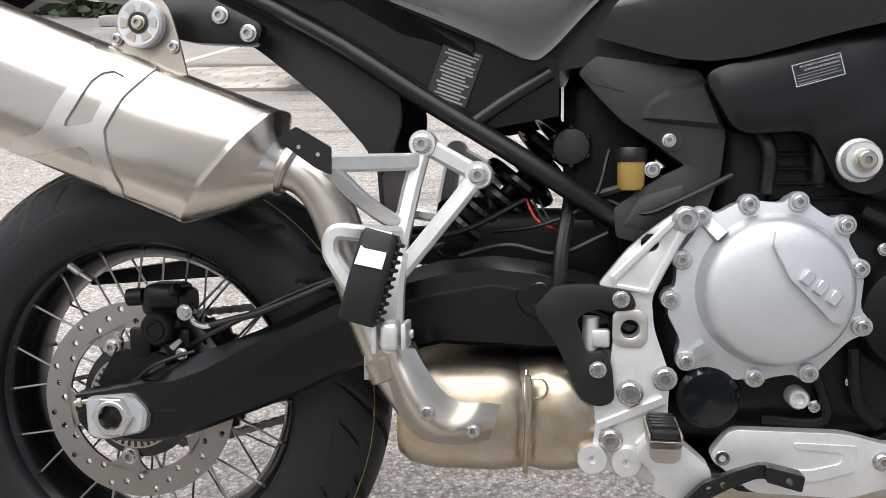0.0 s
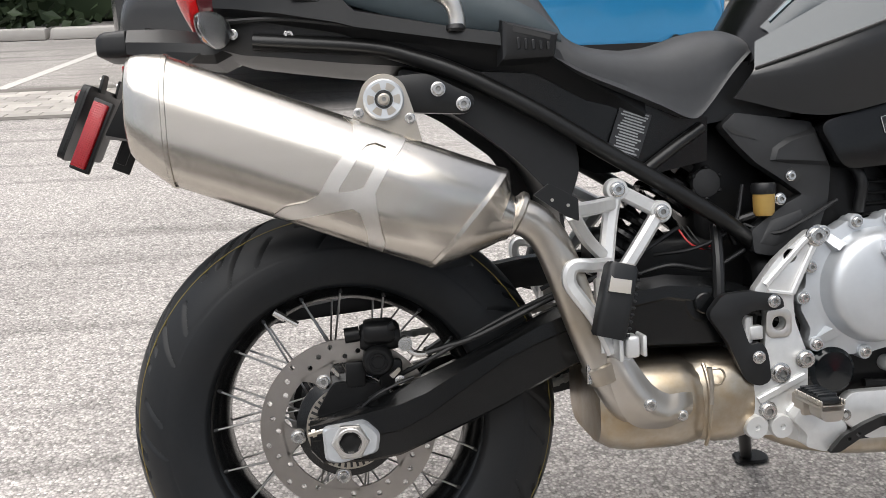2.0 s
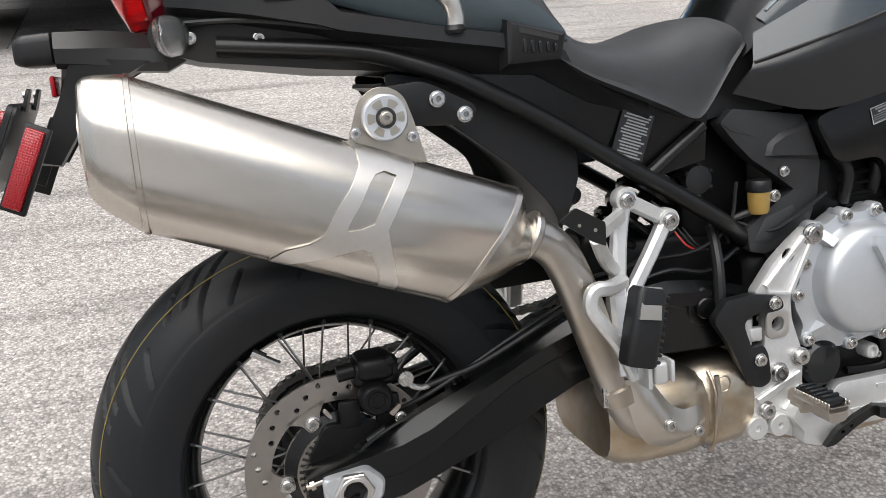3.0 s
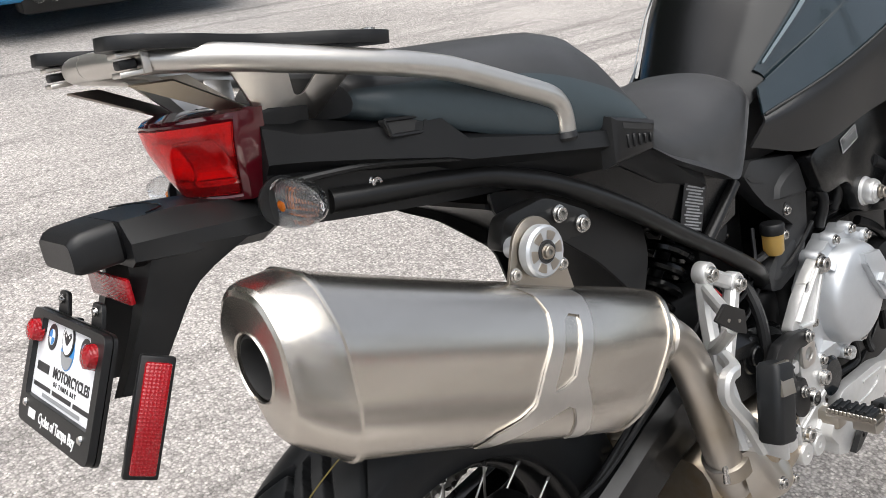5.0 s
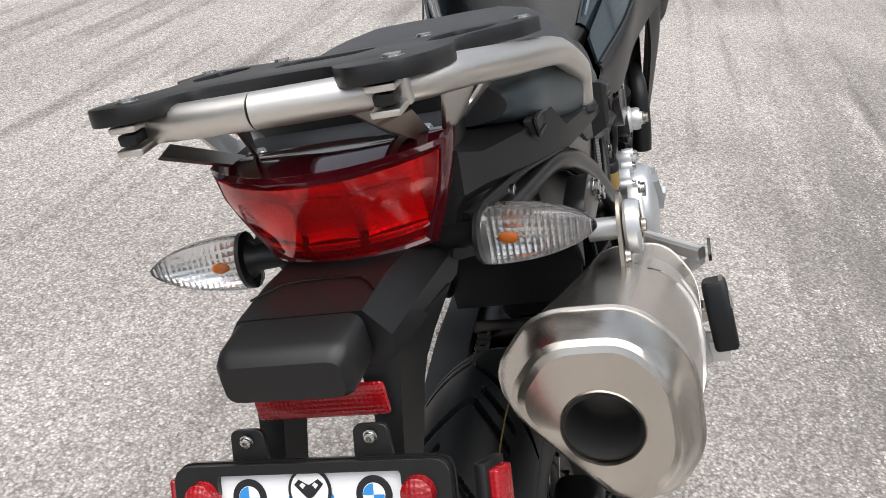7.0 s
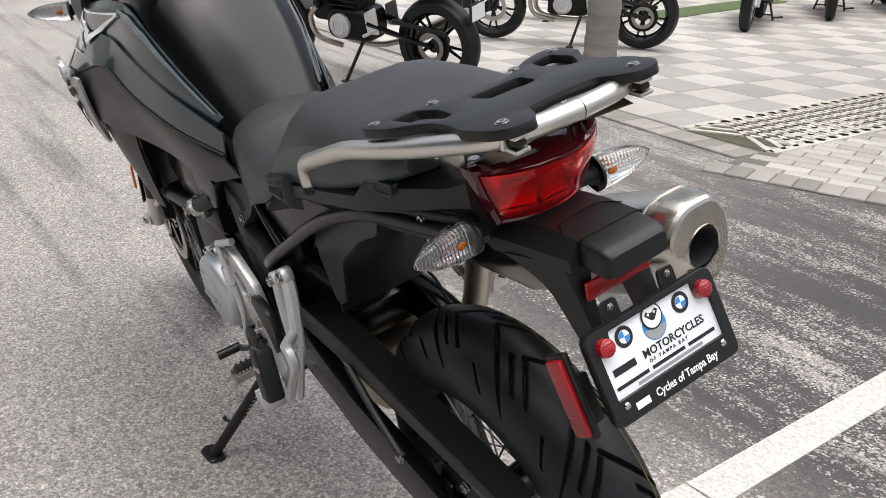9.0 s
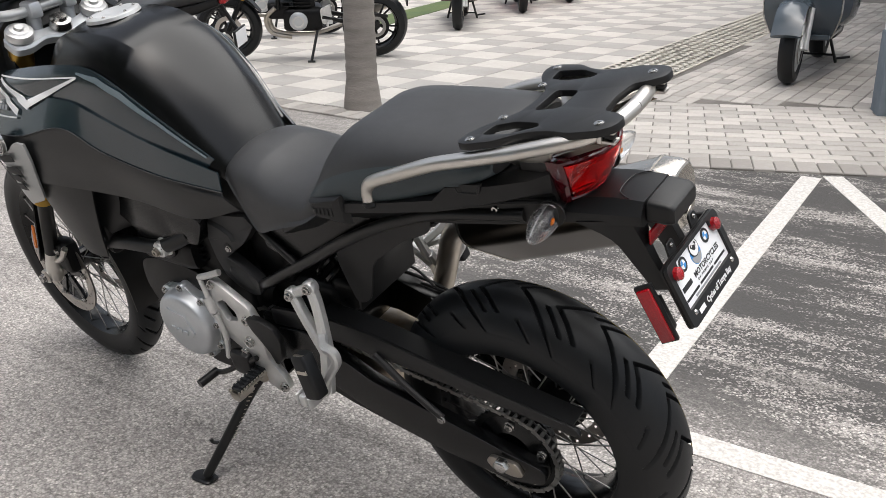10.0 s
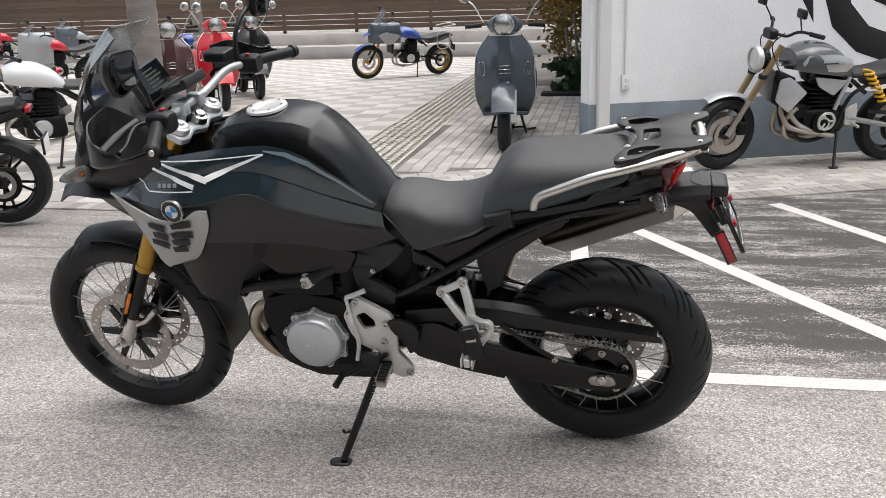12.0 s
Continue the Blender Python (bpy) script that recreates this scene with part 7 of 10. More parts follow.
def pillion_bracket(sgn):
    """The casting behind the heels: two bosses, two legs, a hook loop and a folded footrest."""
    def at(x, y, z):
        return Vector((x, sgn * y, z))
    A, B = at(0.404, 0.157, 0.666), at(0.469, 0.155, 0.63)
    bars = [([A, B], 0.021, 0.018), ([A, at(0.391, 0.165, 0.615), at(0.374, 0.186, 0.525)], 0.021, 0.02), ([B, at(0.438, 0.167, 0.59), at(0.404, 0.178, 0.547), at(0.374, 0.188, 0.51)], 0.02, 0.02),
            ([at(0.376, 0.185, 0.54), at(0.373, 0.198, 0.5), at(0.374, 0.215, 0.44)], 0.03, 0.022),
            ([at(0.38, 0.192, 0.562), at(0.345, 0.228, 0.566), at(0.322, 0.235, 0.568), at(0.3135, 0.236, 0.56), at(0.3135, 0.236, 0.543), at(0.326, 0.238, 0.523), at(0.345, 0.24, 0.496), at(0.358, 0.242, 0.47), at(0.367, 0.246, 0.446)], 0.0185, 0.018)]
    if sgn > 0:
        bars[1:3] = [(bars[1][0], 0.026, 0.022), (bars[2][0], 0.024, 0.022)]
        bars[4] = ([Vector((p.x + 0.004, p.y * 0.93, p.z)) for p in bars[4][0]], 0.018, 0.02)
    if sgn < 0:
        bars += [([at(0.4, 0.16, 0.646), at(0.358, 0.208, 0.644), at(0.316, 0.256, 0.643)], 0.02, 0.014), ([at(0.374, 0.182, 0.575), at(0.345, 0.216, 0.601), at(0.316, 0.254, 0.638)], 0.018, 0.014)]
    br = tagged(new("pillion_bracket"), "cast aluminium pillion footrest bracket")
    br.parent = bike
    for pts, w, th in bars:
        part("bracket_bar", cast_bar(pts, w, th), ALU, br)
    for p in (A, B):
        part("bracket_boss", turn([(0.001, 0.0), (0.015, 0.0), (0.0165, sgn * 0.003), (0.0165, sgn * 0.017), (0.015, sgn * 0.02), (0.001, sgn * 0.02)], 24, at=(p.x, p.y - sgn * 0.009, p.z)), ALU, br)
        bolt(br, (p.x, p.y + sgn * 0.0112, p.z), sgn, 0.0092)
    if sgn < 0:
        part("mount_tab", plate(rounded([(0.262, 0.668), (0.284, 0.682), (0.322, 0.66), (0.322, 0.63), (0.304, 0.638)], 0.003), -0.268, -0.264, 0.001, 1), BLACK_METAL, br, "black drilled mounting tab")
        for hx, hz in ((0.287, 0.66), (0.308, 0.652)):
            part("tab_hole", turn([(0.0001, -0.2692), (0.0022, -0.2692), (0.0022, -0.2678), (0.0001, -0.2678)], 12, at=(hx, 0, hz)), STEEL_PLAIN, br)
    peg = part("pillion_peg", loft([[Vector((x * k, y1 * k, z)) for x, y1 in rounded([(-0.021, -0.016), (0.021, -0.016), (0.021, 0.018), (-0.021, 0.018)], 0.009)] for z, k in ((-0.05, 0.88), (-0.046, 1.0), (0.0, 1.02), (0.044, 1.0), (0.05, 0.82))], smooth=False), RUBBER, bike, "folded rubber pillion footrest")
    peg.matrix_basis = pose(0.365, -0.272 if sgn < 0 else 0.256, 0.522, 0, 15, 0) @ pose(0, 0, 0, sgn * 6, 0, 0)
    part("peg_plate", loft([[Vector((x, sgn * y, z)) for x, y, z in r] for r in (((-0.017, 0.0195, 0.01), (0.013, 0.0195, 0.012), (0.012, 0.012, 0.052), (-0.015, 0.012, 0.05)), ((-0.017, 0.014, 0.01), (0.013, 0.014, 0.012), (0.012, 0.006, 0.052), (-0.015, 0.006, 0.05)))], smooth=False), STEEL_PLAIN, peg)
    rib = None
    for i in range(10):
        if rib is None:
            rib = part("rib", box(0.019, 0.0255, -0.013, 0.013, -0.044, -0.0395, 0.0015, 1), RUBBER, peg)
        else:
            shared("rib", rib.data, peg, pose(0, 0, i * 0.0092))
    part("peg_hinge", add(box(0.376, 0.395, min(sgn * 0.25, sgn * 0.28), max(sgn * 0.25, sgn * 0.28), 0.444, 0.474, 0.005, 3), box(0.3985, 0.4045, min(sgn * 0.245, sgn * 0.28), max(sgn * 0.245, sgn * 0.28), 0.445, 0.474, 0.0025), box(0.366, 0.3725, min(sgn * 0.235, sgn * 0.28), max(sgn * 0.235, sgn * 0.28), 0.44, 0.472, 0.0025), rod((0.364, sgn * 0.25, 0.458), (0.407, sgn * 0.25, 0.458), 0.005), cast_bar([at(0.374, 0.21, 0.445), at(0.382, 0.262, 0.45)], 0.022, 0.02, 0)), ALU, br)


pillion_bracket(-1)
pillion_bracket(1)
res = part("fluid_reservoir", turn([(0.001, 0.0), (0.012, 0.0), (0.0155, 0.005), (0.0165, 0.034), (0.001, 0.034)], 26, "Z", (0.645, -0.118, 0.612)), AMBER, bike, "translucent brake fluid reservoir with amber fluid")
part("reservoir_cap", turn([(0.001, 0.0), (0.0175, 0.0), (0.0185, 0.003), (0.0185, 0.014), (0.0165, 0.017), (0.001, 0.017)], 24, "Z", (0.645, -0.118, 0.645)), BLACK_PLASTIC, res)
bolt(res, (0.669, -0.121, 0.636), -1, 0.0075)

# ---- side stand ----
GR = LEAN.inverted() @ Vector((0.80, 0.335, 0.012))
stand = part("side_stand", add(tube([(0.70, 0.12, 0.315), (0.72, 0.16, 0.28), tuple(Vector((0.72, 0.16, 0.28)).lerp(GR, 0.5)), tuple(GR)], [0.017, 0.0145, 0.013, 0.012], 12, 3), box(0.66, 0.74, 0.09, 0.14, 0.29, 0.35, 0.012)), BLACK_METAL, bike, "black side stand, folded out")
foot = part("stand_foot", flat(rounded([(-0.03, -0.02), (0.03, -0.022), (0.045, 0.0), (0.03, 0.026), (-0.03, 0.02)], 0.012), 0.0, 0.009, 0.003), BLACK_METAL, stand)
foot.matrix_basis = LEAN.inverted() @ Matrix.Translation((0.805, 0.335, 0.001))
q = Vector((0.72, 0.16, 0.28)).lerp(GR, 0.62)
part("stand_hook", tube([tuple(q), tuple(q + Vector((0.03, 0.01, -0.004))), tuple(q + Vector((0.036, 0.012, 0.006)))], 0.005, 8), BLACK_METAL, stand)
part("stand_spring", tube([tuple(Vector((0.71, 0.155, 0.3)) + (Vector((0.76, 0.25, 0.16)) - Vector((0.71, 0.155, 0.3))) * (t / 90) + Vector((0.008 * math.cos(t), 0.008 * math.sin(t), 0))) for t in range(91)], 0.0015, 5, 0), STEEL_PLAIN, stand)

# ---- chain drive on the left ----
part("sprocket", plate([(0.0985 * math.cos(a) * (1 if i % 2 else 1.05), 0.318 + 0.0985 * math.sin(a) * (1 if i % 2 else 1.05)) for i, a in enumerate([2 * math.pi * k / 84 for k in range(84)])], 0.09, 0.097, 0, 1, [[(0.062 * math.cos(-a), 0.318 + 0.062 * math.sin(-a)) for a in [2 * math.pi * k / 40 for k in range(40)]]]), DARK_CAST, bike, "dark steel rear sprocket")
part("sprocket_carrier", turn([(0.02, 0.08), (0.045, 0.105), (0.06, 0.1), (0.082, 0.098), (0.082, 0.086), (0.02, 0.07)], 36, at=REAR), BLACK_SATIN, bike)
for i in range(5):
    a = 2 * math.pi * i / 5 + 0.3
    bolt(bike, (0.072 * math.cos(a), 0.1, 0.318 + 0.072 * math.sin(a)), 1, 0.0095, "sprocket_bolt")
cr, cf = 0.1, 0.036
C0, C1 = Vector((0, 0, 0.318)), Vector((0.655, 0, 0.462))
dvec = (C1 - C0)
dl = dvec.length
base = math.atan2(dvec.z, dvec.x)
off = math.asin((cr - cf) / dl)
path = []
tt = base + math.pi / 2 - off
bb = base - math.pi / 2 + off
steps = 40
for i in range(steps + 1):
    a = tt + (2 * math.pi - (tt - bb)) * i / steps
    path.append(C0 + Vector((math.cos(a), 0, math.sin(a))) * cr)
for i in range(15):
    a = bb + (tt - bb) * i / 14
    path.append(C1 + Vector((math.cos(a), 0, math.sin(a))) * cf)
path.append(path[0])
run = [0.0]
for p, q in zip(path, path[1:]):
    run.append(run[-1] + (q - p).length)
links = int(run[-1] / 0.01588) // 2 * 2
chain = new("chain")
chain.parent = bike
made = {}
j = 0
for i in range(links):
    d0 = run[-1] * (i + 0.5) / links
    while run[j + 1] < d0:
        j += 1
    t = (d0 - run[j]) / (run[j + 1] - run[j])
    p = path[j].lerp(path[j + 1], t)
    v = path[j + 1] - path[j]
    m = pose(p.x, 0.0935, p.z, 0, -math.degrees(math.atan2(v.z, v.x)), 0)
    kind = i % 2
    if kind not in made:
        o = rounded([(-0.0125, -0.0065), (-0.0125, 0.0065), (-0.004, 0.004), (0.004, 0.004), (0.0125, 0.0065), (0.0125, -0.0065), (0.004, -0.004), (-0.004, -0.004)], 0.004, 2)
        w = 0.0105 if kind else 0.008
        bm = add(plate(o, -w, -w + 0.002, 0, 1), plate(o, w - 0.002, w, 0, 1), rod((-0.008, -0.0105, 0), (-0.008, 0.0105, 0), 0.0045, 8), rod((0.008, -0.0105, 0), (0.008, 0.0105, 0), 0.0045, 8))
        ob = part("chain_link", bm, CHAIN, chain)
        ob.matrix_basis = m
        made[kind] = ob.data
    else:
        shared("chain_link", made[kind], chain, m)
part("chain_guard", add(plate(rounded([(0.60, 0.535), (0.45, 0.555), (0.31, 0.55), (0.1, 0.515), (-0.17, 0.475), (-0.178, 0.456), (0.1, 0.478), (0.3, 0.495), (0.5, 0.5), (0.6, 0.49)], 0.012), 0.118, 0.128, 0.003, 2), sheet([[(0.45, 0.075, 0.556), (0.31, 0.075, 0.551), (0.1, 0.075, 0.517), (-0.16, 0.075, 0.478)], [(0.45, 0.122, 0.556), (0.31, 0.122, 0.551), (0.1, 0.122, 0.517), (-0.16, 0.122, 0.478)]], 0.004, 3, 1)), BLACK_PLASTIC, bike, "black chain guard")
part("guard_strut", tube([(0.3, 0.13, 0.50), (0.22, 0.135, 0.44), (0.141, 0.138, 0.39)], 0.008, 8, 3), BLACK_PLASTIC, bike)
bolt(bike, (0.141, 0.141, 0.389), 1, 0.008, "guard_bolt")
part("lower_guard", plate(rounded([(0.58, 0.42), (0.45, 0.36), (0.3, 0.305), (0.3, 0.292), (0.42, 0.315), (0.57, 0.36), (0.6, 0.39)], 0.01), 0.115, 0.123, 0.002, 1), BLACK_PLASTIC, bike)

# ---- fork, mudguard, cockpit ----
def along(side, z_local, dx=0.0):
    """A point of the fork leg, in the steering's own space."""
    p = Vector((0.0, 0.1 * side, 0.05)).lerp(Vector((FW.x - 0.01, 0.1 * side, FW.z)), z_local)
    return p + Vector((dx, 0, 0))


for s in (-1, 1):
    leg = front_part("fork_leg", tube([along(s, -0.02), along(s, 0.62)], 0.0285, 22, 0), GOLD, "gold anodised upside-down fork tube")
    part("fork_ring", tube([along(s, 0.6), along(s, 0.625)], 0.0305, 22, 0), GOLD, leg)
    front_part("fork_slider", tube([along(s, 0.62), along(s, 0.93)], 0.0205, 18, 0), BLACK_METAL, "black fork slider")
    fb = front_part("fork_foot", add(tube([along(s, 0.88), along(s, 0.97), along(s, 1.02)], [0.021, 0.024, 0.022], 18, 0), rod(along(s, 1.0) + Vector((0.01, -0.03 * s, 0)), along(s, 1.0) + Vector((0.01, 0.026 * s, 0)), 0.022, 18), tube([along(s, 0.93), along(s, 0.9, -0.05), along(s, 0.84, -0.075)], 0.009, 10, 3)), SATIN_TUBE, "cast silver fork foot")
    bolt(fb, along(s, 1.0) + Vector((0.01, 0.031 * s, 0)), s, 0.012)
    cal = front_part("front_caliper", add(rbox(FW.x - 0.125, FW.x - 0.06, min(0.05 * s, 0.1 * s), max(0.05 * s, 0.1 * s), FW.z + 0.02, FW.z + 0.13, 0.018)), DARK_CAST, "black front brake caliper")
    bolt(cal, Vector((FW.x - 0.09, 0.101 * s, FW.z + 0.1)), s, 0.008)
    front_part("fork_guard", sheet([[along(s, 0.56, 0.03) + Vector((0, 0.02 * s, 0)), along(s, 0.56, 0.045), along(s, 0.56, 0.03) - Vector((0, 0.025 * s, 0))], [along(s, 0.92, 0.025) + Vector((0, 0.028 * s, 0)), along(s, 0.92, 0.045), along(s, 0.92, 0.03) - Vector((0, 0.02 * s, 0))]], 0.003, 3, 3), BLACK_PLASTIC, "black fork guard")
    part("fork_reflector", box(-0.006, 0.006, 0, 0.006, -0.045, 0.045, 0.004), ORANGE, steer, "orange side reflector").matrix_basis = Matrix.Translation(along(s, 0.78, 0.012) + Vector((0, 0.036 * s, 0))) @ pose(0, 0, 0, 0, -26, 0)
    capm = front_part("fork_cap", turn([(0.001, 0.028), (0.01, 0.028), (0.012, 0.022), (0.022, 0.022), (0.026, 0.018), (0.03, 0.016), (0.033, 0.01), (0.033, 0.0), (0.001, 0.0)], 26, "Z", (0, 0, 0)), ALU, "aluminium fork cap")
    capm.matrix_basis = Matrix.Translation((-0.012, 0.1 * s, 0.06)) @ pose(0, 0, 0, 0, -28, 0)
front_part("upper_clamp", moved(flat(rounded([(-0.026, -0.135), (0.026, -0.135), (0.034, -0.1), (0.012, -0.05), (0.012, 0.05), (0.034, 0.1), (0.026, 0.135), (-0.026, 0.135), (-0.036, 0.1), (-0.02, 0.05), (-0.042, 0.0), (-0.02, -0.05), (-0.036, -0.1)], 0.014), 0.0, 0.026, 0.005), Matrix.Translation((-0.005, 0, 0.032)) @ pose(0, 0, 0, 0, -28, 0)), SILVER, "silver cast upper fork clamp")
front_part("lower_clamp", moved(flat(rounded([(-0.035, -0.14), (0.04, -0.14), (0.04, 0.14), (-0.035, 0.14)], 0.02), 0.0, 0.03, 0.004), Matrix.Translation((0.09, 0, -0.17)) @ pose(0, 0, 0, 0, -28, 0)), DARK_CAST)
front_part("stem_nut", moved(turn([(0.001, 0.028), (0.014, 0.028), (0.016, 0.02), (0.024, 0.018), (0.027, 0.0), (0.001, 0.0)], 24, "Z"), Matrix.Translation((-0.022, 0, 0.055)) @ pose(0, 0, 0, 0, -28, 0)), CHROME)
for s in (-1, 1):
    front_part("bar_riser", add(rod((0.02, 0.045 * s, 0.045), (0.0, 0.045 * s, 0.1), 0.017), box(-0.025, 0.025, 0.045 * s - 0.016, 0.045 * s + 0.016, 0.085, 0.125, 0.008)), SILVER)
    front_part("handlebar", tube([(0.0, 0.0, 0.105), (0.0, 0.07 * s, 0.105), (-0.005, 0.13 * s, 0.115), (-0.03, 0.2 * s, 0.145), (-0.06, 0.25 * s, 0.15), (-0.14, 0.43 * s, 0.138)], 0.0125, 12), SILVER_PAINT, "tapered silver handlebar")
    grip = front_part("grip", tube([(-0.085, 0.305 * s, 0.147), (-0.15, 0.445 * s, 0.137)], 0.0175, 16, 0), RUBBER, "ribbed rubber grip")
    part("bar_end", moved(turn([(0.001, 0.022), (0.014, 0.022), (0.02, 0.016), (0.022, 0.0), (0.001, 0.0)], 20), Matrix.Translation((-0.15, 0.445 * s, 0.137)) @ pose(0, 0, 0, 0, 0, 25 if s > 0 else 155)), BLACK_PLASTIC, grip)
    part("bar_bolt", moved(turn([(0.001, 0.027), (0.008, 0.027), (0.01, 0.022), (0.001, 0.022)], 16), Matrix.Translation((-0.15, 0.445 * s, 0.137)) @ pose(0, 0, 0, 0, 0, 25 if s > 0 else 155)), CHROME, grip)
    sw = front_part("switch_housing", rbox(-0.115, -0.045, min(0.245 * s, 0.3 * s), max(0.245 * s, 0.3 * s), 0.118, 0.178, 0.016), BLACK_PLASTIC, "black switch housing")
    part("red_button", box(-0.09, -0.075, 0.262 * s - 0.009, 0.262 * s + 0.009, 0.176, 0.184, 0.003), RED_SOLID, sw)
    front_part("lever", tube([(-0.03, 0.25 * s, 0.14), (-0.01, 0.3 * s, 0.138), (-0.045, 0.4 * s, 0.128), (-0.055, 0.45 * s, 0.125)], 0.0065, 8), BLACK_METAL)
    front_part("hand_guard", add(tube([(-0.155, 0.47 * s, 0.137), (-0.11, 0.49 * s, 0.125), (-0.01, 0.475 * s, 0.1), (0.045, 0.42 * s, 0.095), (0.055, 0.3 * s, 0.11), (0.03, 0.22 * s, 0.13)], 0.012, 10, 5, 0.6), sheet([[(-0.1, 0.495 * s, 0.125), (-0.01, 0.485 * s, 0.1), (0.05, 0.43 * s, 0.09), (0.07, 0.3 * s, 0.095)], [(-0.06, 0.485 * s, 0.14), (0.0, 0.475 * s, 0.14), (0.055, 0.42 * s, 0.15), (0.07, 0.3 * s, 0.165)], [(-0.02, 0.467 * s, 0.145), (0.02, 0.455 * s, 0.165), (0.055, 0.4 * s, 0.19), (0.067, 0.3 * s, 0.2)]], 0.004, 4, 3)), BLACK_SATIN, "black hand guard")
    front_part("mirror_stem", tube([(-0.05, 0.25 * s, 0.16), (-0.045, 0.27 * s, 0.23), (-0.055, 0.31 * s, 0.285), (-0.07, 0.36 * s, 0.315)], 0.008, 8), BLACK_METAL)
    mir = front_part("mirror", loft([[Vector((x, y * k, z * k)) for y, z in rounded([(-0.065, -0.035), (0.045, -0.045), (0.075, 0.01), (0.05, 0.045), (-0.06, 0.035)], 0.03, 5)] for x, k in ((0.03, 0.35), (0.02, 0.8), (0.004, 1.0), (-0.006, 0.98))], smooth=False), BLACK_PLASTIC, "black mirror")
    mir.matrix_basis = pose(-0.085, 0.4 * s, 0.325, 0, -4, 0) @ Matrix.Diagonal((1.3, s, 1.35, 1))
    # the dark reflection is put into the glass as a near-black metal colour
    part("dark_reflection_glass", moved(plate(rounded([(-0.06, -0.03), (0.04, -0.04), (0.068, 0.01), (0.045, 0.04), (-0.055, 0.03)], 0.026, 5), 0, 0.001), Matrix(((0, -1, 0, -0.0065), (1, 0, 0, 0), (0, 0, 1, 0), (0, 0, 0, 1)))), material("dark_reflection_glass", (0.05, 0.052, 0.055), 0.04, 1.0, vary=0.01, rough_vary=0.0), mir)
front_part("brake_reservoir", rbox(-0.03, 0.05, -0.29, -0.21, 0.165, 0.2, 0.01), BLACK_PLASTIC, "black front brake reservoir")
front_part("phone_cradle", moved(add(box(-0.04, 0.045, -0.055, 0.055, 0.0, 0.022, 0.004), box(-0.048, -0.03, -0.06, 0.06, 0.0, 0.03, 0.004), box(0.03, 0.048, -0.06, 0.06, 0.0, 0.03, 0.004)), pose(0.0, 0.0, 0.155, 0, 18, 0)), BLACK_PLASTIC, "black navigation cradle")
# filler added between screen and bars to keep light out of the cockpit
part("cockpit_filler", loft([
    half(1.25, (0, 1.12), (0.1, 1.11), (0.125, 1.07), (0.12, 1.0), (0, 0.98)),
    half(1.34, (0, 1.17), (0.11, 1.16), (0.135, 1.1), (0.13, 1.0), (0, 0.98)),
    half(1.45, (0, 1.22), (0.1, 1.2), (0.125, 1.12), (0.12, 1.02), (0, 1.0)),
    half(1.54, (0, 1.18), (0.08, 1.17), (0.1, 1.11), (0.1, 1.04), (0, 1.02))], 2, 3), BLACK_PLASTIC, bike, "black filler body added to darken the cockpit")
tft = part("instrument_screen", moved(box(-0.012, 0.012, -0.09, 0.09, -0.055, 0.055, 0.008), pose(1.34, 0, 1.235, 0, 28, 0)), BLACK_PLASTIC, bike, "black instrument screen, switched off")
part("screen_glass", moved(box(-0.0135, -0.0125, -0.082, 0.082, -0.047, 0.047, 0.0), pose(1.34, 0, 1.235, 0, 28, 0)), BLACK_GLOSS, tft)
for i in range(6):
    part("screen_text", moved(box(-0.0142, -0.0137, -0.03 - 0.012 * (i % 3), 0.03, 0.03 - i * 0.012, 0.034 - i * 0.012, 0.0), pose(1.34, 0, 1.235, 0, 28, 0)), SCREEN_GREEN, tft)
front_part("front_mudguard", sheet([[Vector((FW.x + 0.385 * math.cos(a), y, FW.z + (0.385 - abs(y) ** 2 * 4) * math.sin(a))) for a in [radians(k) for k in (72, 88, 105, 125, 147, 168, 186)]] for y in (-0.075, -0.055, 0.0, 0.055, 0.075)], 0.005, 3, 3), BLACK_PLASTIC, "black front mudguard")

# nose: headlamp cowl, beak and screen
nose = part("nose_cowl", loft([
    half(1.28, (0, 1.17), (0.1, 1.15), (0.15, 1.08), (0.16, 1.0), (0.12, 0.93), (0, 0.92)),
    half(1.4, (0, 1.2), (0.11, 1.17), (0.15, 1.07), (0.15, 0.99), (0.11, 0.92), (0, 0.9)),
    half(1.5, (0, 1.18), (0.1, 1.15), (0.13, 1.05), (0.13, 0.98), (0.09, 0.91), (0, 0.89)),
    half(1.58, (0, 1.1), (0.08, 1.08), (0.11, 1.02), (0.11, 0.97), (0.07, 0.91), (0, 0.9)),
    half(1.615, (0, 1.04), (0.06, 1.035), (0.085, 1.0), (0.085, 0.96), (0.05, 0.93), (0, 0.92))], 3, 3), BLACK_PLASTIC, bike, "black nose cowl round the headlamp")
beak = part("beak", sheet([[(1.42, y * 1.25, 0.955 - abs(y) * 0.3), (1.55, y * 1.1, 0.945 - abs(y) * 0.25), (1.66, y * 0.75, 0.925 - abs(y) * 0.2), (1.735, y * 0.4, 0.89 - abs(y) * 0.3)] for y in (-0.12, -0.1, -0.05, 0, 0.05, 0.1, 0.12)], 0.006, 3, 3), BLACK_PLASTIC, bike, "black beak over the front wheel")
part("headlamp", sheet([[(1.618, -0.06, 1.0), (1.633, 0, 1.005), (1.618, 0.06, 1.0)], [(1.622, -0.055, 0.95), (1.637, 0, 0.95), (1.622, 0.055, 0.95)]], 0.004, 3, 3), CLEAR_LENS, bike, "headlamp glass")
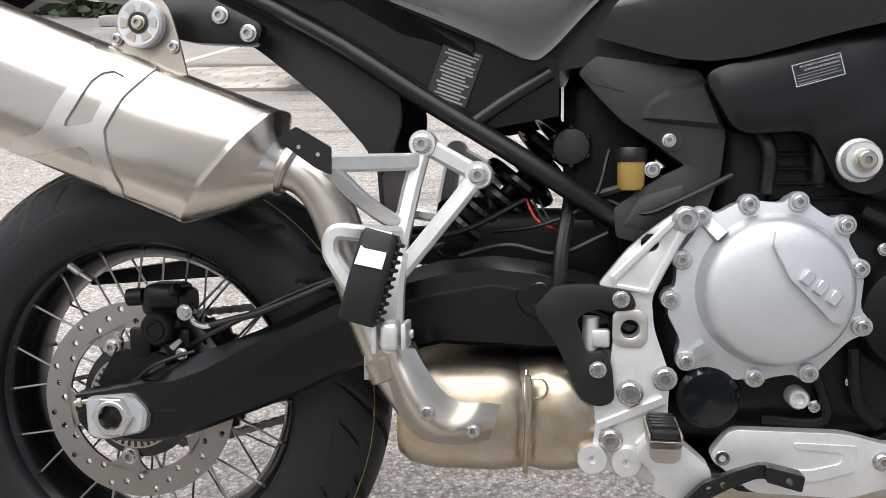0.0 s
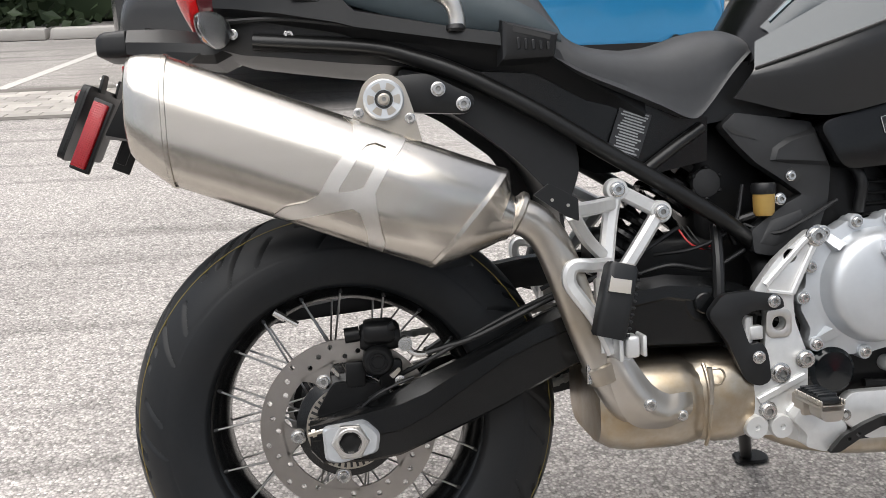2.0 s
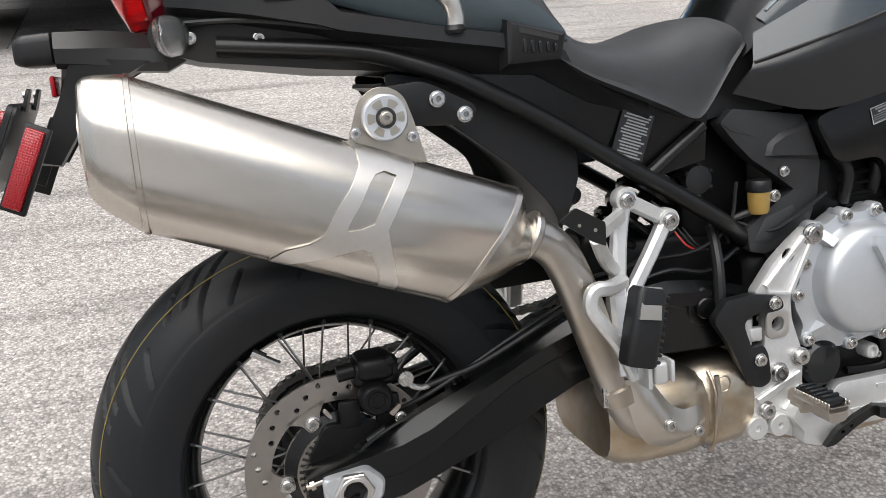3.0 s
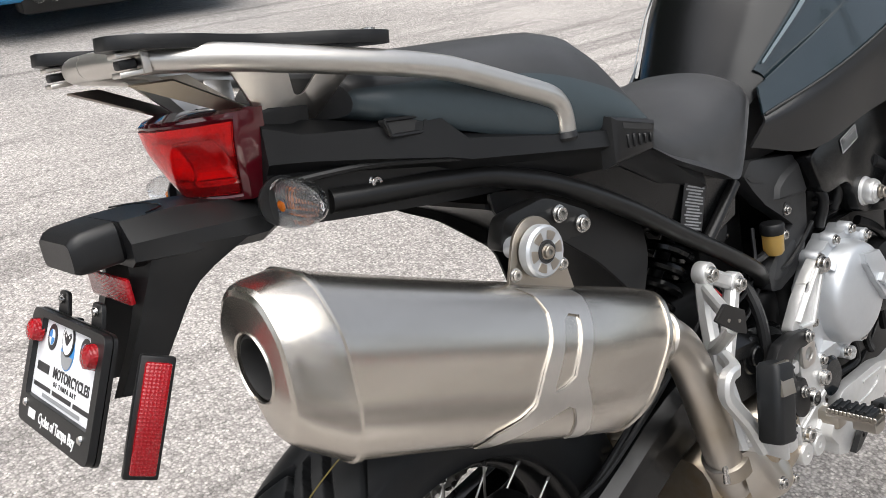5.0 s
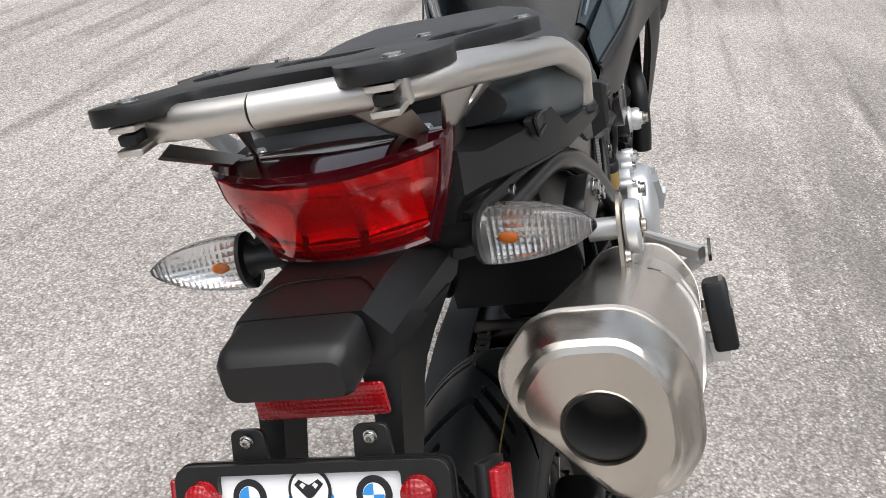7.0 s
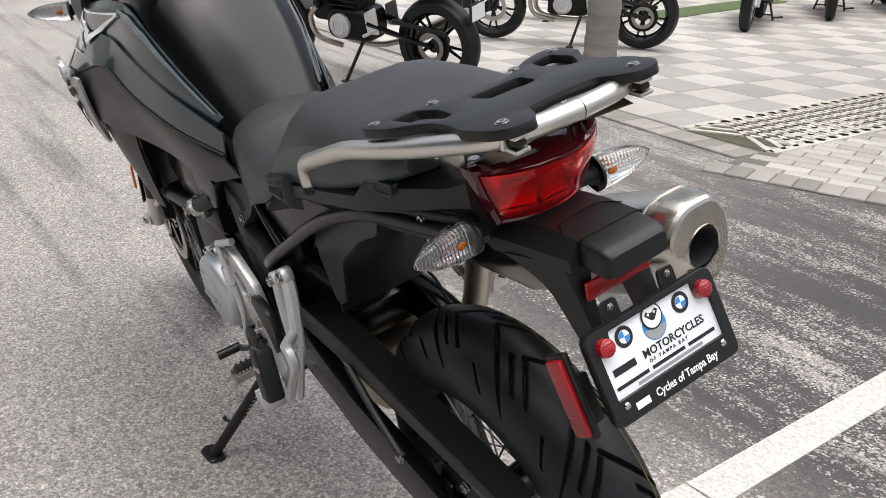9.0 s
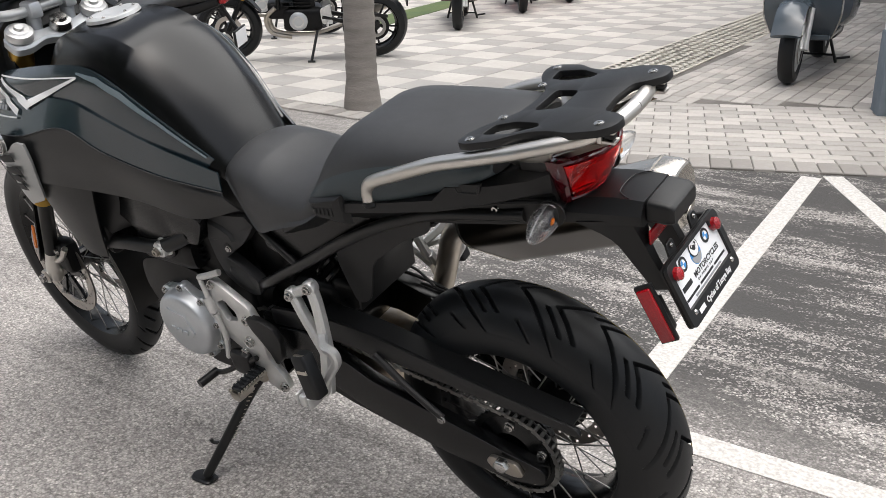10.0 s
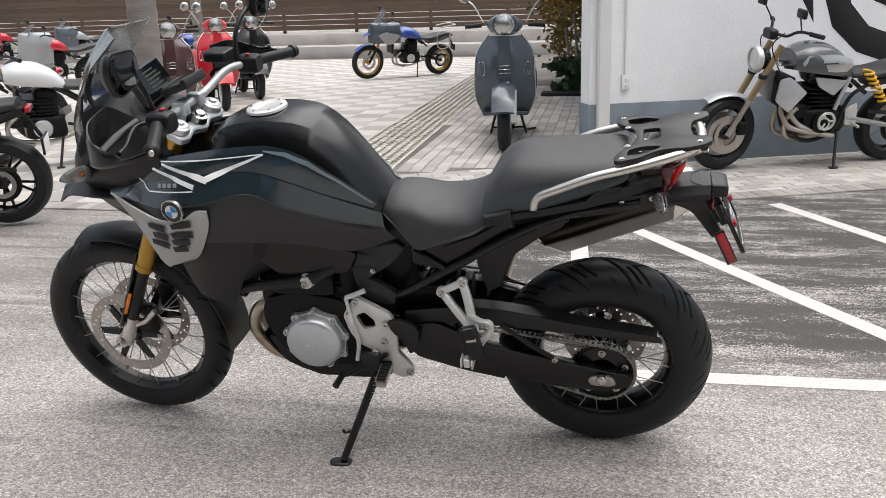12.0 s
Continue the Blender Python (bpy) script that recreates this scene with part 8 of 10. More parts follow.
part("windscreen", sheet([[(1.625 - abs(y) * 0.4, y * 0.85, 1.04), (1.595 - abs(y) * 0.5, y * 1.05, 1.18), (1.53 - abs(y) * 0.55, y, 1.3), (1.44 - abs(y) * 0.6, y * 0.75, 1.4)] for y in (-0.14, -0.1, -0.05, 0, 0.05, 0.1, 0.14)], 0.004, 4, 4), GLASS_DARK, bike, "lightly smoked windscreen")
for s in (-1, 1):
    part("screen_stay", tube([(1.45, 0.09 * s, 1.15), (1.5, 0.085 * s, 1.22), (1.48, 0.075 * s, 1.29)], 0.008, 8), BLACK_METAL, bike)
    indicator(bike, (1.53, 0.1 * s, 1.0), (1.57, 0.235 * s, 1.015), name="front_indicator")


# ---- paving, building and planting ----
EX, EY = Vector((0.927, 0.375)), Vector((-0.375, 0.927))


def plan(a, b):
    """Along the building front, and out from it, to the plan."""
    v = EX * a + EY * b
    return v.x, v.y


def paver_material(name, c1, c2, tone=0.22):
    m = material(name, c1, 0.85, vary=0.16, scale=4, bump=0.6, bump_scale=140, second=c2, second_scale=1.2, random_tone=tone, spec=0.25)
    nt = m.node_tree
    bs = nt.nodes["Principled BSDF"]
    src = bs.inputs["Base Color"].links[0].from_socket
    geo = nt.nodes.new("ShaderNodeNewGeometry")
    mr = nt.nodes.new("ShaderNodeMapRange")
    mr.inputs["To Min"].default_value, mr.inputs["To Max"].default_value = 1 - tone, 1 + tone
    nt.links.new(geo.outputs["Random Per Island"], mr.inputs["Value"])
    mul = nt.nodes.new("ShaderNodeVectorMath")
    mul.operation = "SCALE"
    nt.links.new(src, mul.inputs[0])
    nt.links.new(mr.outputs[0], mul.inputs["Scale"])
    nt.links.new(mul.outputs[0], bs.inputs["Base Color"])
    return m


PAVER = paver_material("grey_concrete_paver", (0.44, 0.415, 0.385), (0.35, 0.33, 0.305))
PAVER_EDGE = paver_material("dark_grey_paver", (0.31, 0.292, 0.27), (0.25, 0.233, 0.215))
TILE_LIGHT = paver_material("pale_paving_square", (0.51, 0.485, 0.45), (0.44, 0.415, 0.385), 0.08)
TILE_GREY = paver_material("grey_paving_square", (0.4, 0.383, 0.36), (0.34, 0.323, 0.306), 0.08)
TURF_BLOCK = paver_material("turf_block_concrete", (0.56, 0.53, 0.47), (0.46, 0.43, 0.38), 0.1)
SOIL = material("dark_soil_joint", (0.07, 0.062, 0.05), 0.95, vary=0.4, second=(0.09, 0.095, 0.05), second_scale=4, bump=0.8, bump_scale=90)
MORTAR = material("sand_joint", (0.17, 0.155, 0.14), 0.95, vary=0.3, bump=0.5, bump_scale=200)


def slab_mesh(w, d, h, r=0.004):
    """A block with chamfered upper edges; 9 faces."""
    x, y = w / 2, d / 2
    v = [(-x, -y, 0), (x, -y, 0), (x, y, 0), (-x, y, 0)]
    v += [(p[0], p[1], h - r) for p in v[:4]]
    v += [(p[0] - math.copysign(r, p[0]), p[1] - math.copysign(r, p[1]), h) for p in v[:4]]
    f = [(8, 9, 10, 11)]
    for k in (0, 4):
        for i in range(4):
            f.append((k + i, k + (i + 1) % 4, k + 4 + (i + 1) % 4, k + 4 + i))
    return v, f


def pave(name, places, w, d, h, mat, parent, near=0, piece="paver", label=""):
    """Blocks at (x, y, angle): the first ones as pieces of their own, the rest joined."""
    v0, f0 = slab_mesh(w, d, h)
    me = bpy.data.meshes.new(piece)
    me.from_pydata([Vector(v) for v in v0], [], f0)
    me.materials.append(mat)
    rng = random.Random(7)
    for x, y, a in places[:near]:
        shared(piece, me, parent, pose(x, y, rng.uniform(-0.0015, 0.0015), rng.uniform(-0.3, 0.3), rng.uniform(-0.3, 0.3), a))
    vs, fs = [], []
    for x, y, a in places[near:]:
        c, s = math.cos(radians(a)), math.sin(radians(a))
        k = len(vs)
        dz = rng.uniform(-0.002, 0.0015)
        vs += [(x + p[0] * c - p[1] * s, y + p[0] * s + p[1] * c, p[2] + dz) for p in v0]
        fs += [tuple(i + k for i in f) for f in f0]
    if vs:
        me2 = bpy.data.meshes.new(name)
        me2.from_pydata(vs, [], fs)
        me2.materials.append(mat)
        ob = new(name, me2)
        ob.parent = parent
        tagged(ob, label, kind="stuff")


ANG = math.degrees(math.atan2(EX.y, EX.x))
# the bed under the paving: a raised sand sheet that ends at the asphalt
bed = tagged(part("pavement", flat([plan(-9, -3.2), plan(0.72, -3.2), (2.0, -3.05), (4.4, -3.25), (14, -3.4), (16, -24), (-1, -24), plan(-9, -9)], -0.02, 0.006), MORTAR), "grey concrete block paving beside the parking lot", "pavement", kind="structure")
# bricks along the building front
places = []
row = 0
b = -3.43
while b > -5.0:
    a = -7.0 + (0.11 if row % 2 else 0)
    while a < 0.55:
        places.append((*plan(a, b), ANG))
        a += 0.222
    b -= 0.113
    row += 1
x0 = 0.52
# the same bricks run on past the corner, between the wall and the turf blocks
y = -4.6
row = 0
while y > -13:
    side = 0.36 - (-4.99 - y) * 0.2233
    x = (side if y < -5.0 else 0.5) + (0.055 if row % 2 else 0)
    while x < 1.9 + (-3.28 - y) * 0.05:
        if EY.dot(Vector((x, y))) < -5.02 or EX.dot(Vector((x, y))) > 0.56:
            if EY.dot(Vector((x, y))) < -3.45:
                places.append((x, y, 90))
        x += 0.113
    y -= 0.222
    row += 1
y = -3.45
while y > -4.6:
    x = 0.9
    while x < 1.93:
        if EX.dot(Vector((x, y))) > 0.58 and EY.dot(Vector((x, y))) < -3.45:
            places.append((x, y, 90))
        x += 0.113
    y -= 0.222
places.sort(key=lambda p: (p[0] - 0.2) ** 2 + (p[1] + 3.4) ** 2)
pave("far_pavers", places, 0.216, 0.107, 0.012, PAVER, bed, 230, "paver", "grey brick pavers")
edge = [(*plan(-7 + i * 0.112, -3.3), ANG + 90) for i in range(70)] + [(2.05 + i * 0.112, -3.13 - 0.02 * i * 0.112, 90) for i in range(0, 100)]
edge.sort(key=lambda p: abs(p[0]))
pave("far_edge_pavers", edge, 0.2, 0.107, 0.014, PAVER_EDGE, bed, 60, "edge_paver", "darker edging pavers")
# squares in two greys, laid in a chequer
light, grey = [], []
for i in range(30):
    for j in range(46):
        x, y = 2.75 + i * 0.405 + (j * 0.405) * 0.045, -3.5 - j * 0.405
        if y > -3.3:
            continue
        (light if (i + j) % 2 else grey).append((x, y, 0))
pave("pale_squares", light, 0.4, 0.4, 0.011, TILE_LIGHT, bed, 0, label="pale square paving slabs")
pave("grey_squares", grey, 0.4, 0.4, 0.011, TILE_GREY, bed, 0, label="grey square paving slabs")
# turf blocks: a concrete lattice over dark soil
o = Vector((2.28, -3.28))
dr = Vector((0.05, -1)).normalized()
sd = Vector((-dr.y, dr.x))
Lb, Wb = 12.0, 0.62


def band(l, w):
    v = o + dr * l + sd * w
    return v.x, v.y


tagged(part("turf_bed", flat([band(0, -Wb / 2), band(Lb, -Wb / 2), band(Lb, Wb / 2), band(0, Wb / 2)], 0.004, 0.009), SOIL, bed), "dark soil showing in turf blocks", kind="stuff")
vs, fs = [], []


def bar(l0, w0, l1, w1, t=0.02, h=0.016):
    p, q = Vector((l0, w0)), Vector((l1, w1))
    n = Vector((-(q - p).y, (q - p).x)).normalized() * t
    k = len(vs)
    for z in (0.006, h):
        for c in (p + n, q + n, q - n, p - n):
            x, y = band(c.x, c.y)
            vs.append((x, y, z))
    fs.extend([(k + 4, k + 5, k + 6, k + 7), (k, k + 1, k + 5, k + 4), (k + 1, k + 2, k + 6, k + 5), (k + 2, k + 3, k + 7, k + 6), (k + 3, k, k + 4, k + 7)])


i = 0
while i * 0.1 < Lb - 0.7:
    for s in (-1, 1):
        for k in range(6):
            w0 = s * (-Wb / 2 + k * Wb / 6)
            w1 = s * (-Wb / 2 + (k + 1) * Wb / 6)
            l0 = i * 0.125 + k * 0.07
            bar(l0, w0, l0 + 0.07, w1, 0.019)
    i += 1
for s in (-1, 1):
    bar(0, s * Wb / 2, Lb, s * Wb / 2, 0.03)
me = bpy.data.meshes.new("turf_lattice")
me.from_pydata(vs, [], fs)
me.materials.append(TURF_BLOCK)
lat = new("turf_lattice", me)
lat.parent = bed
tagged(lat, "pale concrete turf blocks with open cells", kind="stuff")

STUCCO = material("white_stucco", (0.84, 0.85, 0.865), 0.9, vary=0.04, bump=1.0, bump_scale=38, second=(0.79, 0.8, 0.815), second_scale=2, spec=0.2)
STUCCO_BLUE = material("slate_blue_stucco", (0.23, 0.27, 0.31), 0.85, vary=0.06, bump=1.0, bump_scale=45, second=(0.16, 0.19, 0.22), second_scale=2, spec=0.2)
WHITE_METAL = material("white_painted_metal", (0.75, 0.75, 0.74), 0.45, vary=0.04)
WALL_O = Matrix.Translation((0.31, -4.97, 0)) @ pose(0, 0, 0, 0, 0, ANG + 180)


def on_wall(bm):
    """Wall space: x along the front from the corner, y into the building, z up."""
    return moved(bm, WALL_O @ Matrix.Diagonal((1, 1, 1, 1)))


tagged(part("wall_front", on_wall(box(0, 9, 0.0, 0.22, 0.55, 4.2, 0.0)), STUCCO), "white rough stucco wall of a shop", "wall", kind="structure")
tagged(part("wall_base", on_wall(box(-0.012, 9, -0.012, 0.22, -0.05, 0.548, 0.003)), STUCCO_BLUE), "slate blue painted base of the stucco wall", "wall", kind="structure")
tagged(part("wall_side", flat([(0.3, -4.99), (-1.6, -13.5), (-1.8, -13.5), (0.08, -5.1)], -0.05, 4.2), STUCCO), "white stucco side wall of the shop", "wall", kind="structure")
tagged(part("wall_back", on_wall(box(4.5, 9, 9, 9.2, -0.05, 4.2, 0.0)), STUCCO), "rear wall of the shop", "wall", kind="structure")
tagged(part("wall_end", on_wall(box(9, 9.2, 0, 9.2, -0.05, 4.2, 0.0)), STUCCO), "end wall of the shop", "wall", kind="structure")
tagged(part("roof", on_wall(box(0.3, 9.4, -0.1, 9.5, 4.2, 4.4, 0.02)), STUCCO), "flat roof of the shop", "roof", kind="structure")
spout = thing("downspout", "white painted metal downspout with a kicked-out foot", "downspout", WALL_O)
part("pipe", box(0.055, 0.155, -0.09, -0.012, 0.2, 4.1, 0.008), WHITE_METAL, spout)
part("foot", loft([[Vector((0.105 + x, y + dy, z + dz)) for x, y in ((-0.05, -0.039), (0.05, -0.039), (0.05, 0.039), (-0.05, 0.039))] for dy, z, dz in ((-0.051, 0.215, 0), (-0.07, 0.13, 0.0), (-0.13, 0.07, 0.0))] + [[Vector((x, -0.3 + 0 * y, 0.045 + y)) for x, y in ((0.055, 0.075), (0.155, 0.075), (0.155, 0.0), (0.055, 0.0))][::-1]], smooth=False), WHITE_METAL, spout)
outlet = thing("power_outlet", "white outdoor power outlet on the stucco wall", "outlet", WALL_O)
part("cover", box(0.275, 0.345, -0.035, 0.0, 0.665, 0.79, 0.006), WHITE_METAL, outlet)
for z in (0.7, 0.75):
    part("socket", add(box(0.292, 0.328, -0.038, -0.034, z - 0.016, z + 0.016, 0.003)), WHITE_PLATE, outlet)
    part("slots", add(box(0.3, 0.304, -0.0395, -0.0375, z - 0.006, z + 0.008, 0), box(0.316, 0.32, -0.0395, -0.0375, z - 0.006, z + 0.008, 0)), BLACK_PRINT, outlet)
part("conduit", rod(on_wall_point := (0.31, -0.014, 0.79), (0.31, -0.014, 4.1), 0.011), WHITE_METAL, outlet)
mural = thing("wall_mural", "black and white painted shapes on the stucco wall", "mural", WALL_O)
MURAL_BLACK = material("black_wall_paint", (0.012, 0.012, 0.013), 0.8, vary=0.2, bump=0.8, bump_scale=45)


def mural_shape(outline, d=0.003):
    part("painted_shape", plate(outline, -d, 0.0), MURAL_BLACK, mural)


mural_shape([(1.86, 1.7), (1.9, 1.36), (2.02, 1.16), (2.0, 1.36), (1.98, 1.7)])
mural_shape([(2.08, 1.7), (2.1, 1.4), (2.2, 1.12), (2.45, 0.9), (2.9, 0.75), (3.6, 0.7), (3.6, 0.95), (2.9, 1.0), (2.55, 1.12), (2.36, 1.32), (2.3, 1.7)])
mural_shape(rounded([(2.5, 1.36), (2.72, 1.46), (2.86, 1.4), (2.9, 1.2), (2.8, 1.14), (2.72, 1.28)], 0.06))

# hedge, trees, fence behind
LEAF = material("hedge_leaf", (0.17, 0.17, 0.045), 0.55, vary=0.35, second=(0.4, 0.22, 0.035), second_scale=1.1, random_tone=0.2)
LEAF_DARK = material("dark_leaf", (0.022, 0.04, 0.014), 0.6, vary=0.4, second=(0.035, 0.055, 0.02), second_scale=1.5)
LEAF_GREEN = material("strap_leaf", (0.05, 0.085, 0.04), 0.5, vary=0.3, second=(0.03, 0.06, 0.03), second_scale=2)
BARK = material("grey_palm_bark", (0.24, 0.22, 0.2), 0.9, vary=0.25, bump=1.0, bump_scale=30, second=(0.17, 0.155, 0.14), second_scale=3, stretch=(1, 1, 5))
GRASS = material("lawn", (0.06, 0.1, 0.03), 0.8, vary=0.4, second=(0.1, 0.13, 0.04), second_scale=2, bump=1.0, bump_scale=60)
WOOD = material("brown_fence_board", (0.1, 0.062, 0.04), 0.7, vary=0.3, stretch=(0.4, 6, 12), scale=3, second=(0.07, 0.045, 0.03), second_scale=1, bump=0.5, bump_scale=60, random_tone=0.2)
CONCRETE = material("pale_concrete", (0.42, 0.40, 0.375), 0.85, vary=0.12, second=(0.33, 0.31, 0.29), second_scale=1.5, bump=0.5, bump_scale=80)


def foliage(name, centre, size, count, leaf, mat, seed, parent, clumps=14):
    """Many small leaves gathered in uneven clumps."""
    rng = random.Random(seed)
    cs = []
    for i in range(clumps):
        cs.append((Vector((rng.uniform(-1, 1) * size[0], rng.uniform(-1, 1) * size[1], rng.uniform(-0.9, 1) * size[2])), rng.uniform(0.25, 0.5)))
    vs, fs = [], []
    for i in range(count):
        c, r = rng.choice(cs)
        p = Vector(centre) + c + Vector((rng.gauss(0, 1) * size[0], rng.gauss(0, 1) * size[1], rng.gauss(0, 1) * size[2])) * r * 0.6
        if p.z < 0.02:
            p.z = 0.02 + abs(p.z) * 0.2
        d = Vector((rng.gauss(0, 1), rng.gauss(0, 1), rng.gauss(0, 1) + 0.3)).normalized() * leaf * rng.uniform(0.6, 1.3)
        w = d.orthogonal().normalized() * leaf * 0.35
        k = len(vs)
        vs += [tuple(p - d * 0.5), tuple(p + w), tuple(p + d * 0.5 + Vector((0, 0, -0.15 * leaf))), tuple(p - w)]
        fs.append((k, k + 1, k + 2, k + 3))
    me = bpy.data.meshes.new(name)
    me.from_pydata(vs, [], fs)
    me.materials.append(mat)
    ob = new(name, me)
    ob.parent = parent
    return ob


shrub = thing("shrub", "bushy shrub with green and orange leaves beside the shop", "shrub")
foliage("leaves", (0.75, -13.6, 1.5), (0.75, 0.8, 1.1), 9000, 0.09, LEAF, 3, shrub, 26)
part("stem", add(*[tube([(0.75 + 0.3 * math.cos(i), -13.6 + 0.3 * math.sin(i), 0), (0.75 + 0.5 * math.cos(i), -13.6 + 0.5 * math.sin(i), 1.6)], 0.025, 7, 2) for i in range(6)]), BARK, shrub)
low = thing("border_plant", "low green strap-leaved plant beside the shrub", "plant")
foliage("leaves", (0.62, -11.9, 0.28), (0.5, 0.4, 0.2), 2500, 0.18, LEAF_GREEN, 5, low, 10)
mat_ob = tagged(part("rubber_ramp", box(0.2, 1.35, -11.5, -11.1, 0.008, 0.06, 0.01), GROOVE), "black rubber ramp lying on the paving", "ramp")


def palm(x, y, r, h=6.0):
    t = thing("palm_tree", "slim palm tree with a ringed grey trunk", "tree", Matrix.Translation((x, y, 0)), "palms")
    prof = [(r * 1.25, 0.0), (r * 1.1, 0.15)]
    z = 0.2
    while z < h:
        k = 1 - 0.25 * z / h
        prof += [(r * k * 1.03, z), (r * k * 0.985, z + 0.03)]
        z += 0.11
    part("trunk", turn(prof, 20, "Z"), BARK, t)
    vs, fs = [], []
    rng = random.Random(int(x * 10))
    for i in range(16):
        a = i * 2.4
        up = rng.uniform(0.2, 1.2)
        prev = None
        for j in range(26):
            s = j / 25
            c = Vector((math.cos(a) * 1.9 * s, math.sin(a) * 1.9 * s, h + up * s - 1.7 * s * s))
            tang = Vector((math.cos(a), math.sin(a), up - 3.4 * s)).normalized()
            sidev = tang.cross(Vector((0, 0, 1))).normalized()
            for g in (-1, 1):
                ln = 0.5 * math.sin(math.pi * (0.12 + 0.85 * s))
                tip = c + sidev * g * ln + tang * 0.15 - Vector((0, 0, 0.12))
                k = len(vs)
                vs += [tuple(c), tuple(c + tang * 0.04), tuple(tip)]
                fs.append((k, k + 1, k + 2))
    me = bpy.data.meshes.new("crown")
    me.from_pydata(vs, [], fs)
    me.materials.append(LEAF_GREEN)
    ob = new("crown", me)
    ob.parent = t
    return t


palm(3.44, -3.36, 0.112)
palm(7.6, -12.5, 0.1)
part_lawn = tagged(part("lawn", flat([(6.45, -7.2), (6.95, -7.1), (7.9, -10.9), (7.4, -10.9)], 0.0, 0.018), GRASS), "narrow strip of mown lawn", "grass", kind="stuff")
fence = thing("fence", "brown horizontal board fence", "fence", Matrix.Translation((0, -25.2, 0)))
board = None
for i in range(18):
    bm_z = 0.75 + i * 0.16
    if board is None:
        board = part("board", box(-2, 26, -0.02, 0.02, 0, 0.145, 0.004, 1), WOOD, fence)
        board.location = (0, 0, bm_z)
        bme = board.data
    else:
        shared("board", bme, fence, pose(0, 0.012 * (i % 2), bm_z))
post_mesh = part("post", box(-0.05, 0.05, -0.1, -0.03, 0.3, 3.6, 0.005), WOOD, fence).data
for i in range(1, 12):
    shared("post", post_mesh, fence, pose(-1 + i * 2.4, 0, 0))
terrace = tagged(part("terrace_step", add(box(-2, 26, -26, -22.6, 0.0, 0.34, 0.02), box(-2, 26, -26, -23.8, 0.33, 0.66, 0.02)), CONCRETE), "two pale concrete steps before the fence", "step", kind="structure")

# ---- far side of the lot: hedge, wheel stops, parked cars ----
for x in (-4.2, -2.35, 4.2, 6.2):
    tagged(part("wheel_stop", box(x - 0.9, x + 0.9, 9.5, 9.68, 0, 0.13, 0.03), CONCRETE), "pale concrete wheel stop on the asphalt", "wheel stop", "wheel stops")
# only the hedge's foot is in view; its height is added to block low sky
hedge = thing("hedge", "dark dense hedge along the lot's far edge, its height added to block sky", "hedge")
for i in range(7):
    foliage("leaves", (-9 + i * 3.2, 11.4, 4.2), (1.8, 0.6, 4.0), 7500, 0.2, LEAF_DARK, 20 + i, hedge, 26)
part("hedge_sky_block", box(-16, 17, 11.6, 12.2, 0, 8.2, 0.2), LEAF_DARK, hedge)
apron = tagged(part("brick_apron", flat([(-4.6, 4.72), (-1.0, 4.62), (-1.0, 5.9), (-4.6, 6.0)], 0, 0.004), MORTAR), "strip of grey brick paving in the lot", "pavement", kind="structure")
pave("apron_bricks", [(-4.5 + i * 0.222 + (0.11 if j % 2 else 0), 4.8 + j * 0.113, 0) for j in range(9) for i in range(15)], 0.215, 0.106, 0.009, PAVER, apron, 0, label="grey brick pavers")
stripe((-2.7, 4.9), (-2.3, 9.2))
stripe((0.75, 4.6), (0.75, 9.2))

CAR_BLUE = material("metallic_blue_paint", (0.02, 0.23, 0.48), 0.2, metal=0.35, coat=0.8, vary=0.04, rough_vary=0.03)
CAR_GREY = material("dark_grey_paint", (0.035, 0.036, 0.038), 0.25, coat=0.8, vary=0.05, rough_vary=0.03)
CAR_GLASS = material("dark_car_glass", (0.01, 0.011, 0.012), 0.05, vary=0.02, rough_vary=0.01)


